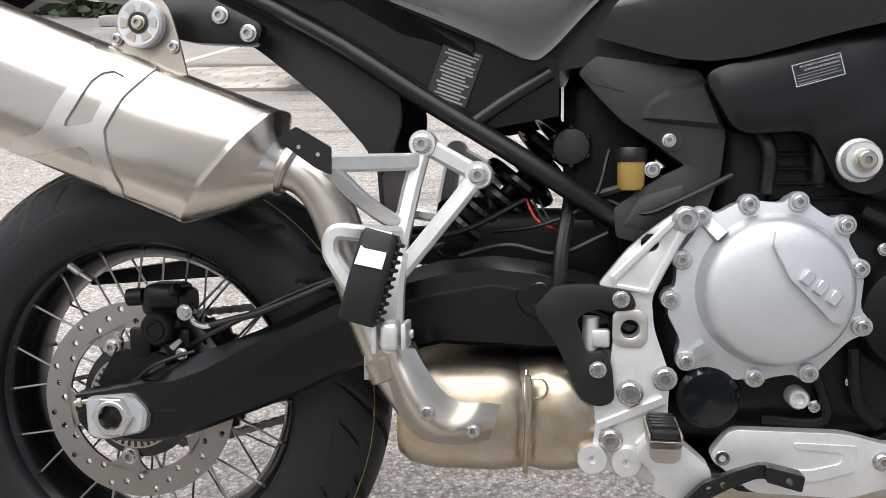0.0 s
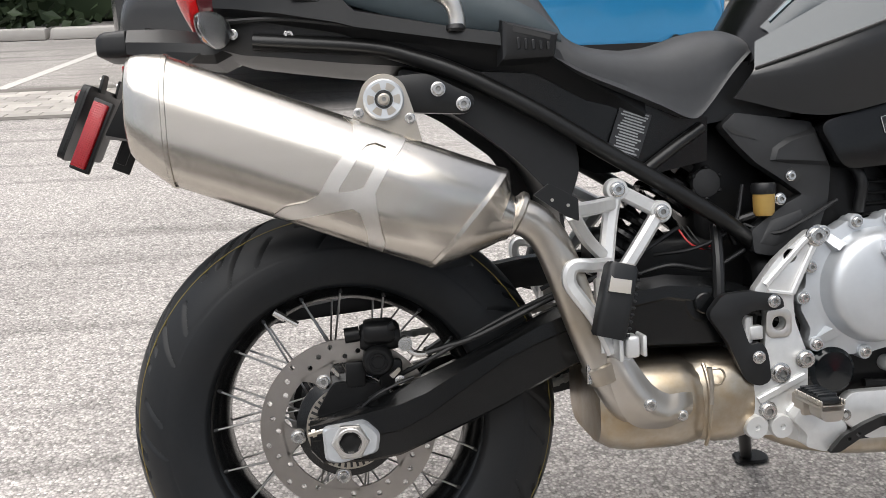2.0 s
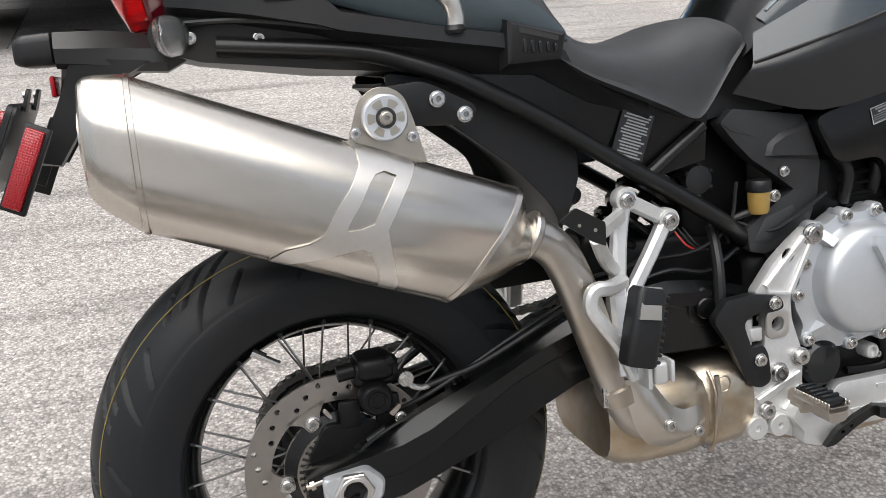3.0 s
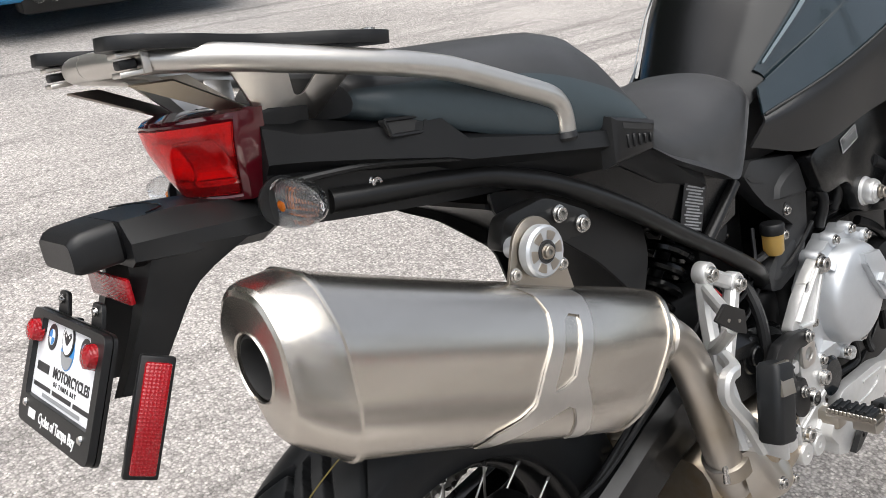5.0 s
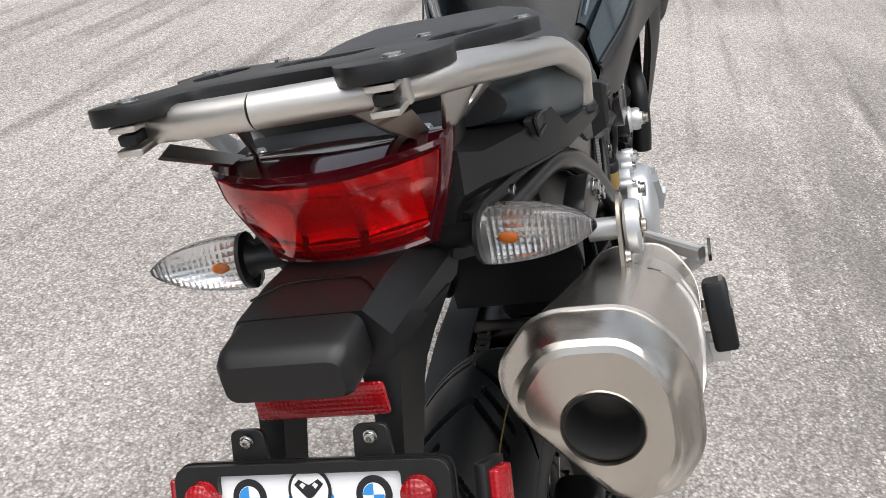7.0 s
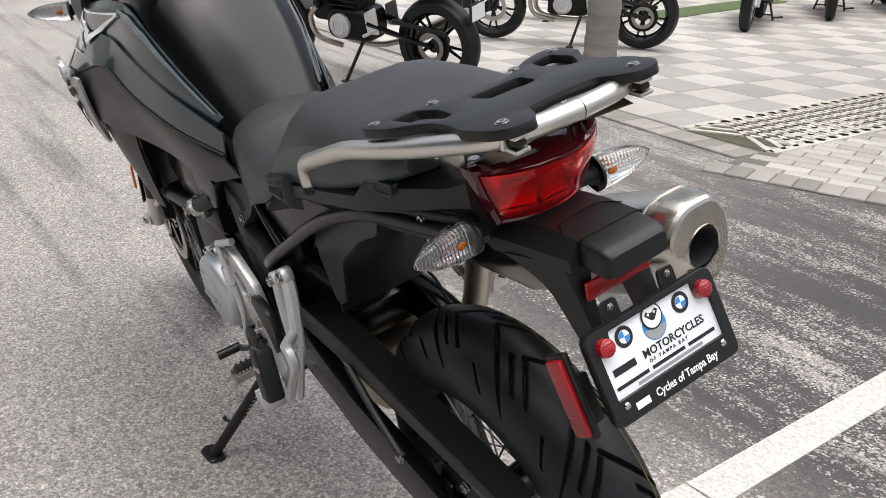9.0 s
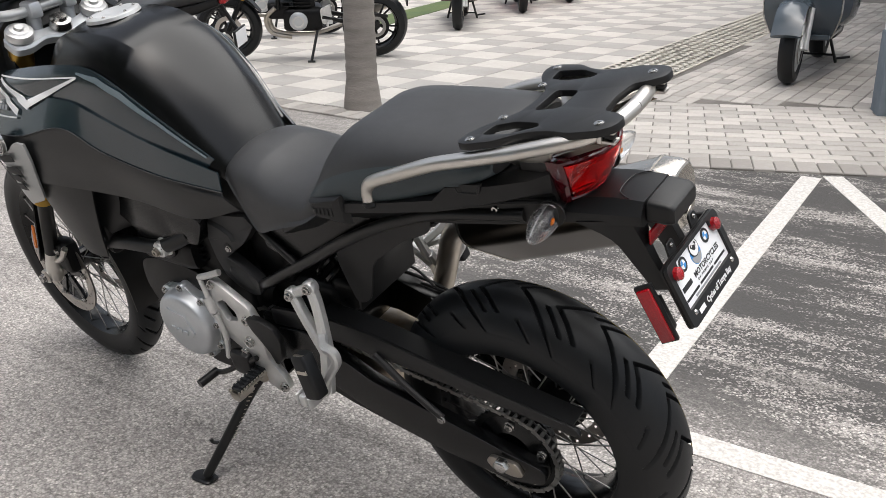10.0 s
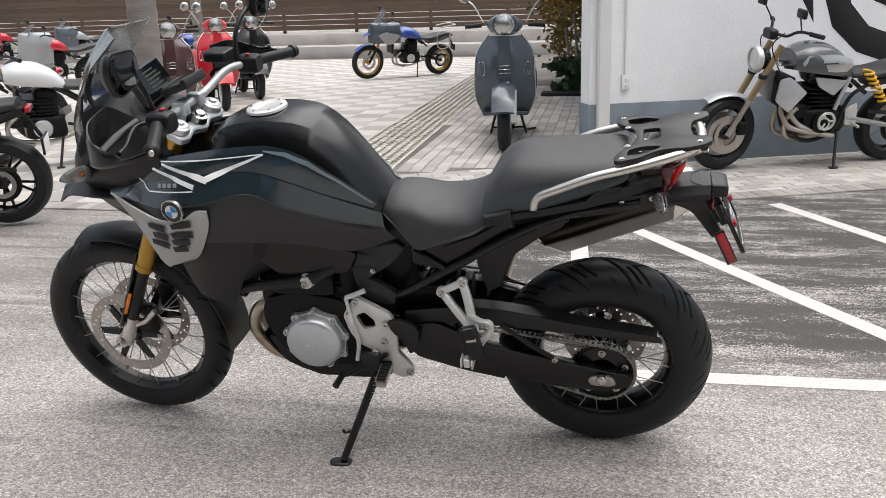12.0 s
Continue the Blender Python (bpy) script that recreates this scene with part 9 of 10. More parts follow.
def car(name, label, m, paint, high, length=4.5, width=1.85):
    """A parked car, tail towards -y in its own space, wheels on z = 0."""
    c = thing(name, label, "car", m, "parked cars")
    w = width / 2
    g = 0.24 if not high else 0.38
    belt = 0.95 if not high else 1.1
    top = 1.42 if not high else 1.72

    def ring(y, hw, z0, z1):
        return [Vector((x, y, z)) for x, z in rounded([(-hw, z0), (hw, z0), (hw * 1.0, z0 + (z1 - z0) * 0.55), (hw * 0.93, z1), (-hw * 0.93, z1), (-hw, z0 + (z1 - z0) * 0.55)], 0.07, 3)]
    part("body", loft([ring(0.0, w * 0.86, g + 0.16, belt - 0.12), ring(0.06, w * 0.95, g + 0.05, belt), ring(0.5, w, g, belt + 0.02), ring(length * 0.6, w, g - 0.02, belt - 0.02), ring(length - 0.4, w * 0.97, g, belt - 0.14), ring(length, w * 0.8, g + 0.12, belt - 0.3)], 1, 3), paint, c)
    part("cabin", loft([ring(0.25 if high else 0.75, w * 0.86, belt - 0.02, belt + 0.05), ring(0.5 if high else 1.2, w * 0.78, belt - 0.02, top), ring(length * 0.45, w * 0.78, belt - 0.02, top), ring(length * 0.66, w * 0.86, belt - 0.05, belt + 0.04)], 1, 3), CAR_GLASS, c)
    part("bumper", loft([ring(-0.05, w * 0.8, g + 0.06, g + 0.32), ring(-0.03, w * 0.9, g, g + 0.36), ring(0.12, w * 0.97, g - 0.02, g + 0.38)], 1, 3), paint, c)
    part("diffuser", box(-w * 0.72, w * 0.72, -0.045, 0.1, g - 0.08, g + 0.1, 0.03), BLACK_PLASTIC, c)
    for s in (-1, 1):
        part("tail_light", box(s * w * 0.62, s * w * 0.93, -0.005, 0.1, belt - 0.24, belt - 0.1, 0.03), RED_SOLID, c)
        for y in (0.85, length - 0.85):
            wh = part("wheel", turn([(0.2, -0.1), (0.31, -0.11), (0.335, -0.08), (0.335, 0.08), (0.31, 0.11), (0.2, 0.1), (0.2, -0.1)], 40, "X", (s * (w - 0.12), y, 0.335)), RUBBER, c)
            part("rim", turn([(0.03, s * 0.09), (0.19, s * 0.1), (0.205, s * 0.095), (0.205, 0.0), (0.03, 0.0), (0.03, s * 0.09)], 10, "X", (s * (w - 0.12), y, 0.335)), SILVER_PAINT, wh)
        for k in ((0, 1) if not high else (0,)):
            part("exhaust_tip", turn([(0.034, 0.0), (0.04, -0.01), (0.04, 0.08), (0.034, 0.08), (0.034, 0.0)], 24, "Y", (s * (w * 0.62 - k * 0.095), -0.075, g + (0.03 if not high else 0.0))), CHROME, c)
            part("exhaust_bore", turn([(0.001, 0.0), (0.035, 0.0), (0.035, 0.01), (0.001, 0.01)], 20, "Y", (s * (w * 0.62 - k * 0.095), -0.06, g + (0.03 if not high else 0.0))), SOOT_SHADE, c)
    part("trim_line", box(-w * 0.85, w * 0.85, -0.012, 0.02, belt - 0.26, belt - 0.235, 0.005), BLACK_PLASTIC, c)
    return c


car("blue_car", "bright blue sports saloon parked tail out, twin tailpipes", Matrix.Translation((1.86, 5.15, 0)), CAR_BLUE, False)
car("grey_car", "dark grey sport utility car parked tail out", Matrix.Translation((-0.42, 4.5, 0)), CAR_GREY, True, 4.7, 1.95)


# ---- other motorcycles and scooters ----
def paint(name, c, rough=0.25):
    return material(name, c, rough, coat=0.6, vary=0.04, rough_vary=0.04)


P_WHITE, P_RED, P_BLUE, P_BROWN = paint("white_paint", (0.7, 0.71, 0.72)), paint("red_paint", (0.55, 0.015, 0.03)), paint("deep_blue_paint", (0.015, 0.06, 0.33)), paint("maroon_paint", (0.06, 0.022, 0.022))
P_STEEL = paint("steel_grey_paint", (0.075, 0.08, 0.088))
P_SLATE, P_BLACK, P_GREY = paint("slate_grey_paint", (0.055, 0.075, 0.095)), paint("plain_black_paint", (0.006, 0.006, 0.007)), paint("silver_grey_paint", (0.3, 0.31, 0.32))
YELLOW_SPRING = material("yellow_spring", (0.75, 0.42, 0.02), 0.4)
BRONZE_FORK = material("bronze_fork", (0.42, 0.31, 0.17), 0.3, metal=0.8)
GOLD_RIM = material("gold_rim", (0.4, 0.24, 0.05), 0.35, metal=0.7)


def plain_wheel(parent, x, R, w, rim_r, rim_mat, wired=False, steer_m=None):
    wh = new("wheel")
    wh.parent = parent
    wh.matrix_basis = steer_m if steer_m is not None else pose(x, 0, R)
    part("tyre", turn([(rim_r, -w * 0.36), (R - w * 0.55, -w * 0.5), (R - w * 0.2, -w * 0.43), (R - w * 0.05, -w * 0.22), (R, 0), (R - w * 0.05, w * 0.22), (R - w * 0.2, w * 0.43), (R - w * 0.55, w * 0.5), (rim_r, w * 0.36), (rim_r, -w * 0.36)], 48), RUBBER, wh)
    part("rim", turn([(rim_r + 0.008, -w * 0.4), (rim_r - 0.012, -w * 0.3), (rim_r - 0.02, 0), (rim_r - 0.012, w * 0.3), (rim_r + 0.008, w * 0.4), (rim_r - 0.03, 0.0), (rim_r + 0.008, -w * 0.4)], 48), rim_mat, wh)
    part("hub", turn([(0.012, -w * 0.5), (0.045, -w * 0.45), (0.05, 0), (0.045, w * 0.45), (0.012, w * 0.5)], 20), rim_mat, wh)
    part("brake_disc", turn([(0.09, w * 0.5), (0.13 * R / 0.31, w * 0.5), (0.13 * R / 0.31, w * 0.5 + 0.005), (0.09, w * 0.5 + 0.005), (0.09, w * 0.5)], 36), DISC if x else DARK_CAST, wh)
    n = 28 if wired else 10
    for i in range(n):
        a = 2 * math.pi * i / n
        if wired:
            s = 1 if i % 2 else -1
            bm = tube([(0.045, s * 0.025, 0.0), ((rim_r - 0.01) * math.cos(0.3), s * 0.012, (rim_r - 0.01) * math.sin(0.3 if i % 4 < 2 else -0.3))], 0.0022, 5, 0)
        else:
            bm = tube([(0.04, 0, 0.012 if i % 2 else -0.012), (rim_r - 0.012, 0, 0.03 if i % 2 else -0.03)], [0.013, 0.009], 8, 0)
        part("spoke", moved(bm, pose(0, 0, 0, 0, math.degrees(a), 0)), rim_mat if not wired else SPOKE, wh)
    return wh


def street_bike(label, m, tank_mat, panel_mat, fork_mat=STEEL_PLAIN, rim_mat=BLACK_SATIN, wired=False, style="naked", wheelbase=1.42, steer_deg=0, frame_mat=BLACK_METAL, group="parked motorcycles"):
    """A parked motorcycle, rear contact at the origin, nose along +x, leaning left on its stand."""
    k = thing("parked_motorcycle", label, "motorcycle", m @ pose(0, 0, 0.01, -10, 0, 0), group)
    wb = wheelbase
    plain_wheel(k, 0, 0.315, 0.16, 0.222, rim_mat, wired)
    fr = 0.34 if style == "tall" else 0.31
    plain_wheel(k, wb, fr, 0.115, fr - 0.085, rim_mat, wired, Matrix.Translation((wb, 0, fr)) @ pose(0, 0, 0, 0, 0, steer_deg))
    hz = {"tall": 1.05, "retro": 1.03}.get(style, 0.98)
    top = Vector((wb - 0.36, 0, hz))
    for s in (-1, 1):
        part("fork_leg", tube([(wb, 0.09 * s, fr), (wb - 0.17, 0.09 * s, fr + 0.33)], 0.023, 12, 0), STEEL_PLAIN if fork_mat is BRONZE_FORK else DARK_CAST, k)
        part("fork_tube", tube([(wb - 0.15, 0.09 * s, fr + 0.29), tuple(top + Vector((0, 0.09 * s, 0.0)))], 0.027, 12, 0), fork_mat, k)
        part("handlebar", tube([(top.x, 0, hz + 0.07), (top.x - 0.01, 0.12 * s, hz + 0.08), (top.x - 0.06, 0.22 * s, hz + 0.13), (top.x - 0.14, 0.38 * s, hz + 0.12)], 0.012, 8), BLACK_METAL, k)
        part("grip", tube([(top.x - 0.1, 0.29 * s, hz + 0.126), (top.x - 0.15, 0.4 * s, hz + 0.12)], 0.018, 10, 0), RUBBER, k)
        part("mirror_stem", tube([(top.x - 0.06, 0.23 * s, hz + 0.14), (top.x, 0.28 * s, hz + 0.27)], 0.006, 6, 0), BLACK_METAL, k)
        part("mirror", rbox(top.x - 0.012, top.x + 0.02, 0.31 * s - 0.06, 0.31 * s + 0.06, hz + 0.25, hz + 0.32, 0.012), BLACK_PLASTIC, k)
        part("indicator", rbox(top.x + 0.02, top.x + 0.06, min(0.13 * s, 0.2 * s), max(0.13 * s, 0.2 * s), hz - 0.14, hz - 0.11, 0.012), ORANGE if style == "sport" else CLEAR_LENS, k)
        part("frame_rail", tube([(0.35, 0.1 * s, 0.62), (0.6, 0.12 * s, 0.78), (wb - 0.42, 0.07 * s, 0.86)], 0.018, 10), frame_mat, k)
        part("swing_arm", tube([(0, 0.1 * s, 0.315), (0.5, 0.11 * s, 0.42)], [0.024, 0.034], 10, 0, 0.6), SILVER_PAINT if style == "retro" else BLACK_SATIN, k)
        part("foot_peg", rod((0.45, 0.13 * s, 0.38), (0.45, 0.24 * s, 0.38), 0.012), ALU, k)
        part("footrest_plate", plate(rounded([(0.4, 0.36), (0.5, 0.36), (0.52, 0.5), (0.42, 0.55)], 0.02), 0.12 * s, 0.13 * s, 0.002, 1), ALU, k)
    if style == "sport":
        part("fairing", loft([[Vector((x, y * kk, z)) for y, z in rounded([(-0.2, 0.5), (0.2, 0.5), (0.19, 0.95), (0.1, 1.12), (-0.1, 1.12), (-0.19, 0.95)], 0.06)] for x, kk in ((wb - 0.6, 0.9), (wb - 0.35, 1.05), (wb - 0.12, 0.7), (wb - 0.04, 0.3))], 1, 3), panel_mat, k)
        part("screen", sheet([[(wb - 0.14, y, 1.05), (wb - 0.24, y * 0.8, 1.2), (wb - 0.34, y * 0.5, 1.27)] for y in (-0.12, 0, 0.12)], 0.004, 3, 3), GLASS_DARK, k)
    elif style == "tall":
        part("fairing", loft([[Vector((x, y * kk, z)) for y, z in rounded([(-0.2, 0.72), (0.2, 0.72), (0.2, 0.95), (0.12, 1.1), (-0.12, 1.1), (-0.2, 0.95)], 0.06)] for x, kk in ((wb - 0.62, 0.9), (wb - 0.35, 1.1), (wb - 0.12, 0.7), (wb - 0.02, 0.3))], 1, 3), panel_mat, k)
        part("side_panel", add(*[plate(rounded([(wb - 0.6, 0.88), (wb - 0.3, 0.95), (wb - 0.12, 0.9), (wb - 0.3, 0.7), (wb - 0.45, 0.72)], 0.02), 0.2 * s, 0.225 * s, 0.004, 1) for s in (-1, 1)]), SILVER_PAINT, k)
        part("screen", sheet([[(wb - 0.14, y, 1.05), (wb - 0.24, y * 0.9, 1.22), (wb - 0.32, y * 0.7, 1.36)] for y in (-0.14, 0, 0.14)], 0.004, 3, 3), GLASS_DARK, k)
        part("beak", sheet([[(wb - 0.2, y, 0.93), (wb + 0.0, y * 0.7, 0.9), (wb + 0.12, y * 0.3, 0.85)] for y in (-0.12, 0, 0.12)], 0.006, 3, 3), tank_mat, k)
        part("rack", add(tube([(0.05, 0.12, 0.98), (-0.2, 0.12, 1.02), (-0.3, 0.08, 1.02), (-0.3, -0.08, 1.02), (-0.2, -0.12, 1.02), (0.05, -0.12, 0.98)], 0.012, 8), tube([(-0.1, 0.2, 0.9), (-0.1, 0.22, 0.62), (0.15, 0.22, 0.6), (0.15, 0.2, 0.9), (-0.1, 0.2, 0.9)], 0.011, 8, 3)), SILVER_PAINT, k)
    lamp = part("headlamp", turn([(0.001, 0.0), (0.09, 0.0), (0.098, -0.012), (0.098, -0.03), (0.075, -0.1), (0.001, -0.12)], 30, "X", (top.x + 0.17 + (0.1 if style in ("sport", "tall") else 0), 0, hz - 0.12)), BLACK_GLOSS, k)
    part("lens", turn([(0.001, 0.012), (0.05, 0.009), (0.085, 0.001), (0.001, 0.001)], 30, "X", (top.x + 0.171 + (0.1 if style in ("sport", "tall") else 0), 0, hz - 0.12)), ALU if style == "retro" else CLEAR_LENS, lamp)
    tank_ob = part("tank", loft([half(0.48, (0, 0.83), (0.07, 0.82), (0.1, 0.79), (0.1, 0.76), (0, 0.75)), half(0.58, (0, 0.93), (0.1, 0.91), (0.145, 0.85), (0.13, 0.78), (0, 0.77)), half(0.72, (0, 0.995), (0.12, 0.975), (0.18, 0.9), (0.16, 0.8), (0, 0.79)), half(0.88, (0, 1.0), (0.12, 0.98), (0.18, 0.91), (0.16, 0.82), (0, 0.81)), half(1.0, (0, 0.96), (0.09, 0.945), (0.13, 0.9), (0.12, 0.84), (0, 0.83))], 3, 4), tank_mat, k)
    if style == "retro":
        tank_ob.matrix_basis = Matrix.Translation((0.0, 0, -0.14)) @ Matrix.Diagonal((1.02, 1.02, 1.17, 1))
    if style == "retro":
        for s in (-1, 1):
            part("tank_panel", sheet([[(0.56, 0.152 * s, 0.915), (0.72, 0.186 * s, 0.965), (0.94, 0.165 * s, 0.955)], [(0.54, 0.156 * s, 0.865), (0.72, 0.2 * s, 0.9), (0.98, 0.166 * s, 0.895)], [(0.58, 0.15 * s, 0.815), (0.72, 0.188 * s, 0.825), (0.93, 0.16 * s, 0.845)]], 0.006, 4, 4), SILVER, k)
            part("tank_badge", rbox(0.7, 0.82, min(0.2 * s, 0.208 * s), max(0.2 * s, 0.208 * s), 0.893, 0.905, 0.003, 1), BLACK_PRINT, k)
            part("radiator_shroud", plate(rounded([(wb - 0.6, 0.66), (wb - 0.44, 0.79), (wb - 0.36, 0.77), (wb - 0.34, 0.6), (wb - 0.46, 0.5)], 0.02), 0.14 * s, 0.162 * s, 0.006, 2), SILVER, k)
            part("belt_cover", plate(rounded([(0.55, 0.74), (0.84, 0.78), (0.8, 0.7), (0.66, 0.62)], 0.02), 0.13 * s, 0.15 * s, 0.004, 1), SILVER, k)
            part("frame_brace", tube([(0.62, 0.13 * s, 0.5), (0.54, 0.14 * s, 0.77)], 0.017, 10, 0), SILVER, k)
            part("lower_rail", tube([(0.3, 0.12 * s, 0.72), (0.5, 0.13 * s, 0.6), (0.62, 0.12 * s, 0.3), (0.9, 0.1 * s, 0.27), (wb - 0.45, 0.07 * s, 0.7)], 0.016, 10), BLACK_METAL, k)
            part("lower_clamp", turn([(0.03, -0.02), (0.036, -0.015), (0.036, 0.015), (0.03, 0.02)], 18, "Z", (wb - 0.235, 0.09 * s, hz - 0.24)), BLACK_METAL, k)
            part("front_disc", turn([(0.09, 0.07 * s), (0.16, 0.07 * s), (0.16, 0.076 * s), (0.09, 0.076 * s), (0.09, 0.07 * s)], 36, "Y", (wb, 0, fr)), DISC, k)
            part("front_caliper", rbox(wb - 0.16, wb - 0.08, min(0.06 * s, 0.11 * s), max(0.06 * s, 0.11 * s), fr + 0.0, fr + 0.11, 0.02), DARK_CAST, k)
        part("shock_spring", tube([tuple(Vector((0.22, 0.15, 0.56)).lerp(Vector((0.4, 0.15, 0.82)), t / 70) + Vector((0.036 * math.cos(t * 0.62), 0.036 * math.sin(t * 0.62), 0))) for t in range(71)], 0.011, 6, 0), YELLOW_SPRING, k, "yellow rear spring")
        part("headlamp_ring", turn([(0.088, 0.018), (0.1, 0.012), (0.108, -0.004), (0.106, -0.03), (0.088, -0.03), (0.088, 0.018)], 36, "X", (top.x + 0.17, 0, hz - 0.12)), ALU, k)
        part("instrument", rbox(top.x + 0.03, top.x + 0.1, -0.07, 0.07, hz + 0.04, hz + 0.12, 0.02), BLACK_PLASTIC, k)
        part("header_pipe", add(tube([(1.0, 0.05, 0.6), (1.06, 0.08, 0.5), (1.0, 0.12, 0.38), (0.86, 0.14, 0.33), (0.6, 0.14, 0.28)], 0.021, 12), tube([(0.95, 0.08, 0.62), (0.99, 0.1, 0.5), (0.93, 0.13, 0.4), (0.8, 0.145, 0.33)], 0.021, 12)), STEEL_PLAIN, k)
        part("clutch_ring", turn([(0.058, 0.17), (0.074, 0.17), (0.078, 0.182), (0.074, 0.19), (0.058, 0.186), (0.058, 0.17)], 32, "Y", (0.7, 0, 0.42)), ALU, k)
        for i in range(3):
            part("clutch_arm", moved(box(-0.008, 0.008, 0.176, 0.188, 0.02, 0.06, 0.003, 1), Matrix.Translation((0.7, 0, 0.42)) @ pose(0, 0, 0, 0, i * 120 + 30, 0)), ALU, k)
        for i in range(9):
            part("head_fin", moved(rbox(-0.1, 0.1, -0.115, 0.115, -0.004, 0.004, 0.003, 1), Matrix.Translation((0.64 + i * 0.004, 0, 0.62 + i * 0.016)) @ pose(0, 0, 0, 0, 8, 0)), DARK_CAST, k)
        part("front_mudguard", sheet([[(wb + 0.345 * math.cos(a), y, fr + (0.345 - y * y * 4) * math.sin(a)) for a in (1.0, 1.3, 1.6, 1.9, 2.2)] for y in (-0.07, -0.04, 0, 0.04, 0.07)], 0.005, 3, 3), SILVER, k)
    else:
        part("front_mudguard", sheet([[(wb + 0.345 * math.cos(a), y, fr + 0.345 * math.sin(a)) for a in (0.7, 1.2, 1.7, 2.2, 2.7)] for y in (-0.06, 0, 0.06)], 0.004, 3, 3), tank_mat if style == "tall" else BLACK_PLASTIC, k)
    part("seat", loft([half(0.5, (0, 0.81), (0.1, 0.8), (0.12, 0.77), (0.1, 0.75), (0, 0.75)), half(0.3, (0, 0.8), (0.12, 0.795), (0.15, 0.77), (0.12, 0.74), (0, 0.74)), half(0.05, (0, 0.86), (0.11, 0.85), (0.13, 0.82), (0.1, 0.78), (0, 0.78)), half(-0.18, (0, 0.885), (0.07, 0.875), (0.09, 0.85), (0.07, 0.82), (0, 0.82))], 3, 4), SEAT_VINYL, k)
    part("tail", loft([half(0.3, (0, 0.75), (0.11, 0.745), (0.12, 0.7), (0.08, 0.66), (0, 0.66)), half(0.0, (0, 0.79), (0.1, 0.785), (0.11, 0.74), (0.08, 0.71), (0, 0.71)), half(-0.22, (0, 0.85), (0.06, 0.84), (0.07, 0.81), (0.05, 0.78), (0, 0.78))], 3, 3), panel_mat, k)
    part("tail_light", rbox(-0.26, -0.22, -0.06, 0.06, 0.79, 0.83, 0.01), RED_SOLID, k)
    part("plate_holder", add(tube([(-0.2, 0, 0.78), (-0.3, 0, 0.6)], 0.014, 8, 0), box(-0.315, -0.3, -0.09, 0.09, 0.5, 0.62, 0.004)), BLACK_PLASTIC, k)
    part("number_plate", box(-0.319, -0.3155, -0.08, 0.08, 0.51, 0.61, 0), WHITE_PLATE, k)
    part("engine", add(rbox(0.5, 0.86, -0.13, 0.13, 0.28, 0.52, 0.06), rbox(0.56, 0.76, -0.1, 0.1, 0.48, 0.76, 0.05), rbox(0.8, 1.0, -0.1, 0.1, 0.4, 0.56, 0.04)), DARK_CAST, k)
    for s in (-1, 1):
        part("engine_cover", turn([(0.085, s * 0.135), (0.085, s * 0.16), (0.07, s * 0.172), (0.03, s * 0.175), (0.001, s * 0.175)], 28, "Y", (0.66 + 0.06 * s, 0, 0.4)), SILVER if style != "retro" else DARK_CAST, k)
        part("cover_ring", turn([(0.04, s * 0.176), (0.055, s * 0.176), (0.055, s * 0.18), (0.04, s * 0.18), (0.04, s * 0.176)], 24, "Y", (0.66 + 0.06 * s, 0, 0.4)), ALU, k)
    for i in range(5):
        part("cooling_fin", rbox(0.6, 0.86, -0.125, 0.125, 0.53 + i * 0.035, 0.538 + i * 0.035, 0.004, 1), DARK_CAST, k)
    part("radiator", rbox(wb - 0.5, wb - 0.46, -0.14, 0.14, 0.5, 0.78, 0.01), DARK_CAST, k)
    part("exhaust", add(tube([(0.9, -0.1, 0.5), (1.0, -0.11, 0.4), (0.95, -0.13, 0.24), (0.6, -0.14, 0.2), (0.3, -0.17, 0.28)], 0.022, 10), tube([(0.3, -0.17, 0.28), (0.25, -0.175, 0.3), (-0.1, -0.18, 0.46), (-0.13, -0.18, 0.475)], [0.025, 0.05, 0.055, 0.04], 14, 2), tube([(0.93, 0.1, 0.52), (1.02, 0.1, 0.42), (0.98, 0.08, 0.28), (0.8, 0.04, 0.22)], 0.02, 10)), STEEL_HEAT if style == "retro" else STEEL_PLAIN, k)
    part("chain_guard", plate(rounded([(-0.12, 0.43), (0.3, 0.48), (0.3, 0.45), (-0.12, 0.4)], 0.01), 0.1, 0.11, 0.001, 1), BLACK_PLASTIC, k)
    part("sprocket", turn([(0.07, 0.1), (0.1, 0.1), (0.1, 0.106), (0.07, 0.106), (0.07, 0.1)], 40, "Y", (0, 0, 0.315)), CHAIN, k)
    g = pose(0, 0, 0.01, -10, 0, 0).inverted() @ Vector((0.62, 0.27, 0.012))
    part("side_stand", add(tube([(0.55, 0.12, 0.3), tuple(Vector((0.55, 0.12, 0.3)).lerp(g, 0.5)), tuple(g)], 0.013, 8, 2), rbox(g.x - 0.035, g.x + 0.035, g.y - 0.02, g.y + 0.02, g.z - 0.006, g.z + 0.006, 0.004)), BLACK_METAL, k)
    part("cables", add(tube([(top.x, 0.1, hz + 0.1), (top.x + 0.1, 0.12, hz), (top.x - 0.02, 0.1, 0.8)], 0.005, 6), tube([(top.x, -0.1, hz + 0.1), (top.x + 0.1, -0.08, hz + 0.02), (top.x + 0.02, -0.05, 0.8)], 0.005, 6)), BLACK_PLASTIC, k)
    return k


def heading(x, y, deg):
    return Matrix.Translation((x, y, 0.008)) @ pose(0, 0, 0, 0, 0, deg)


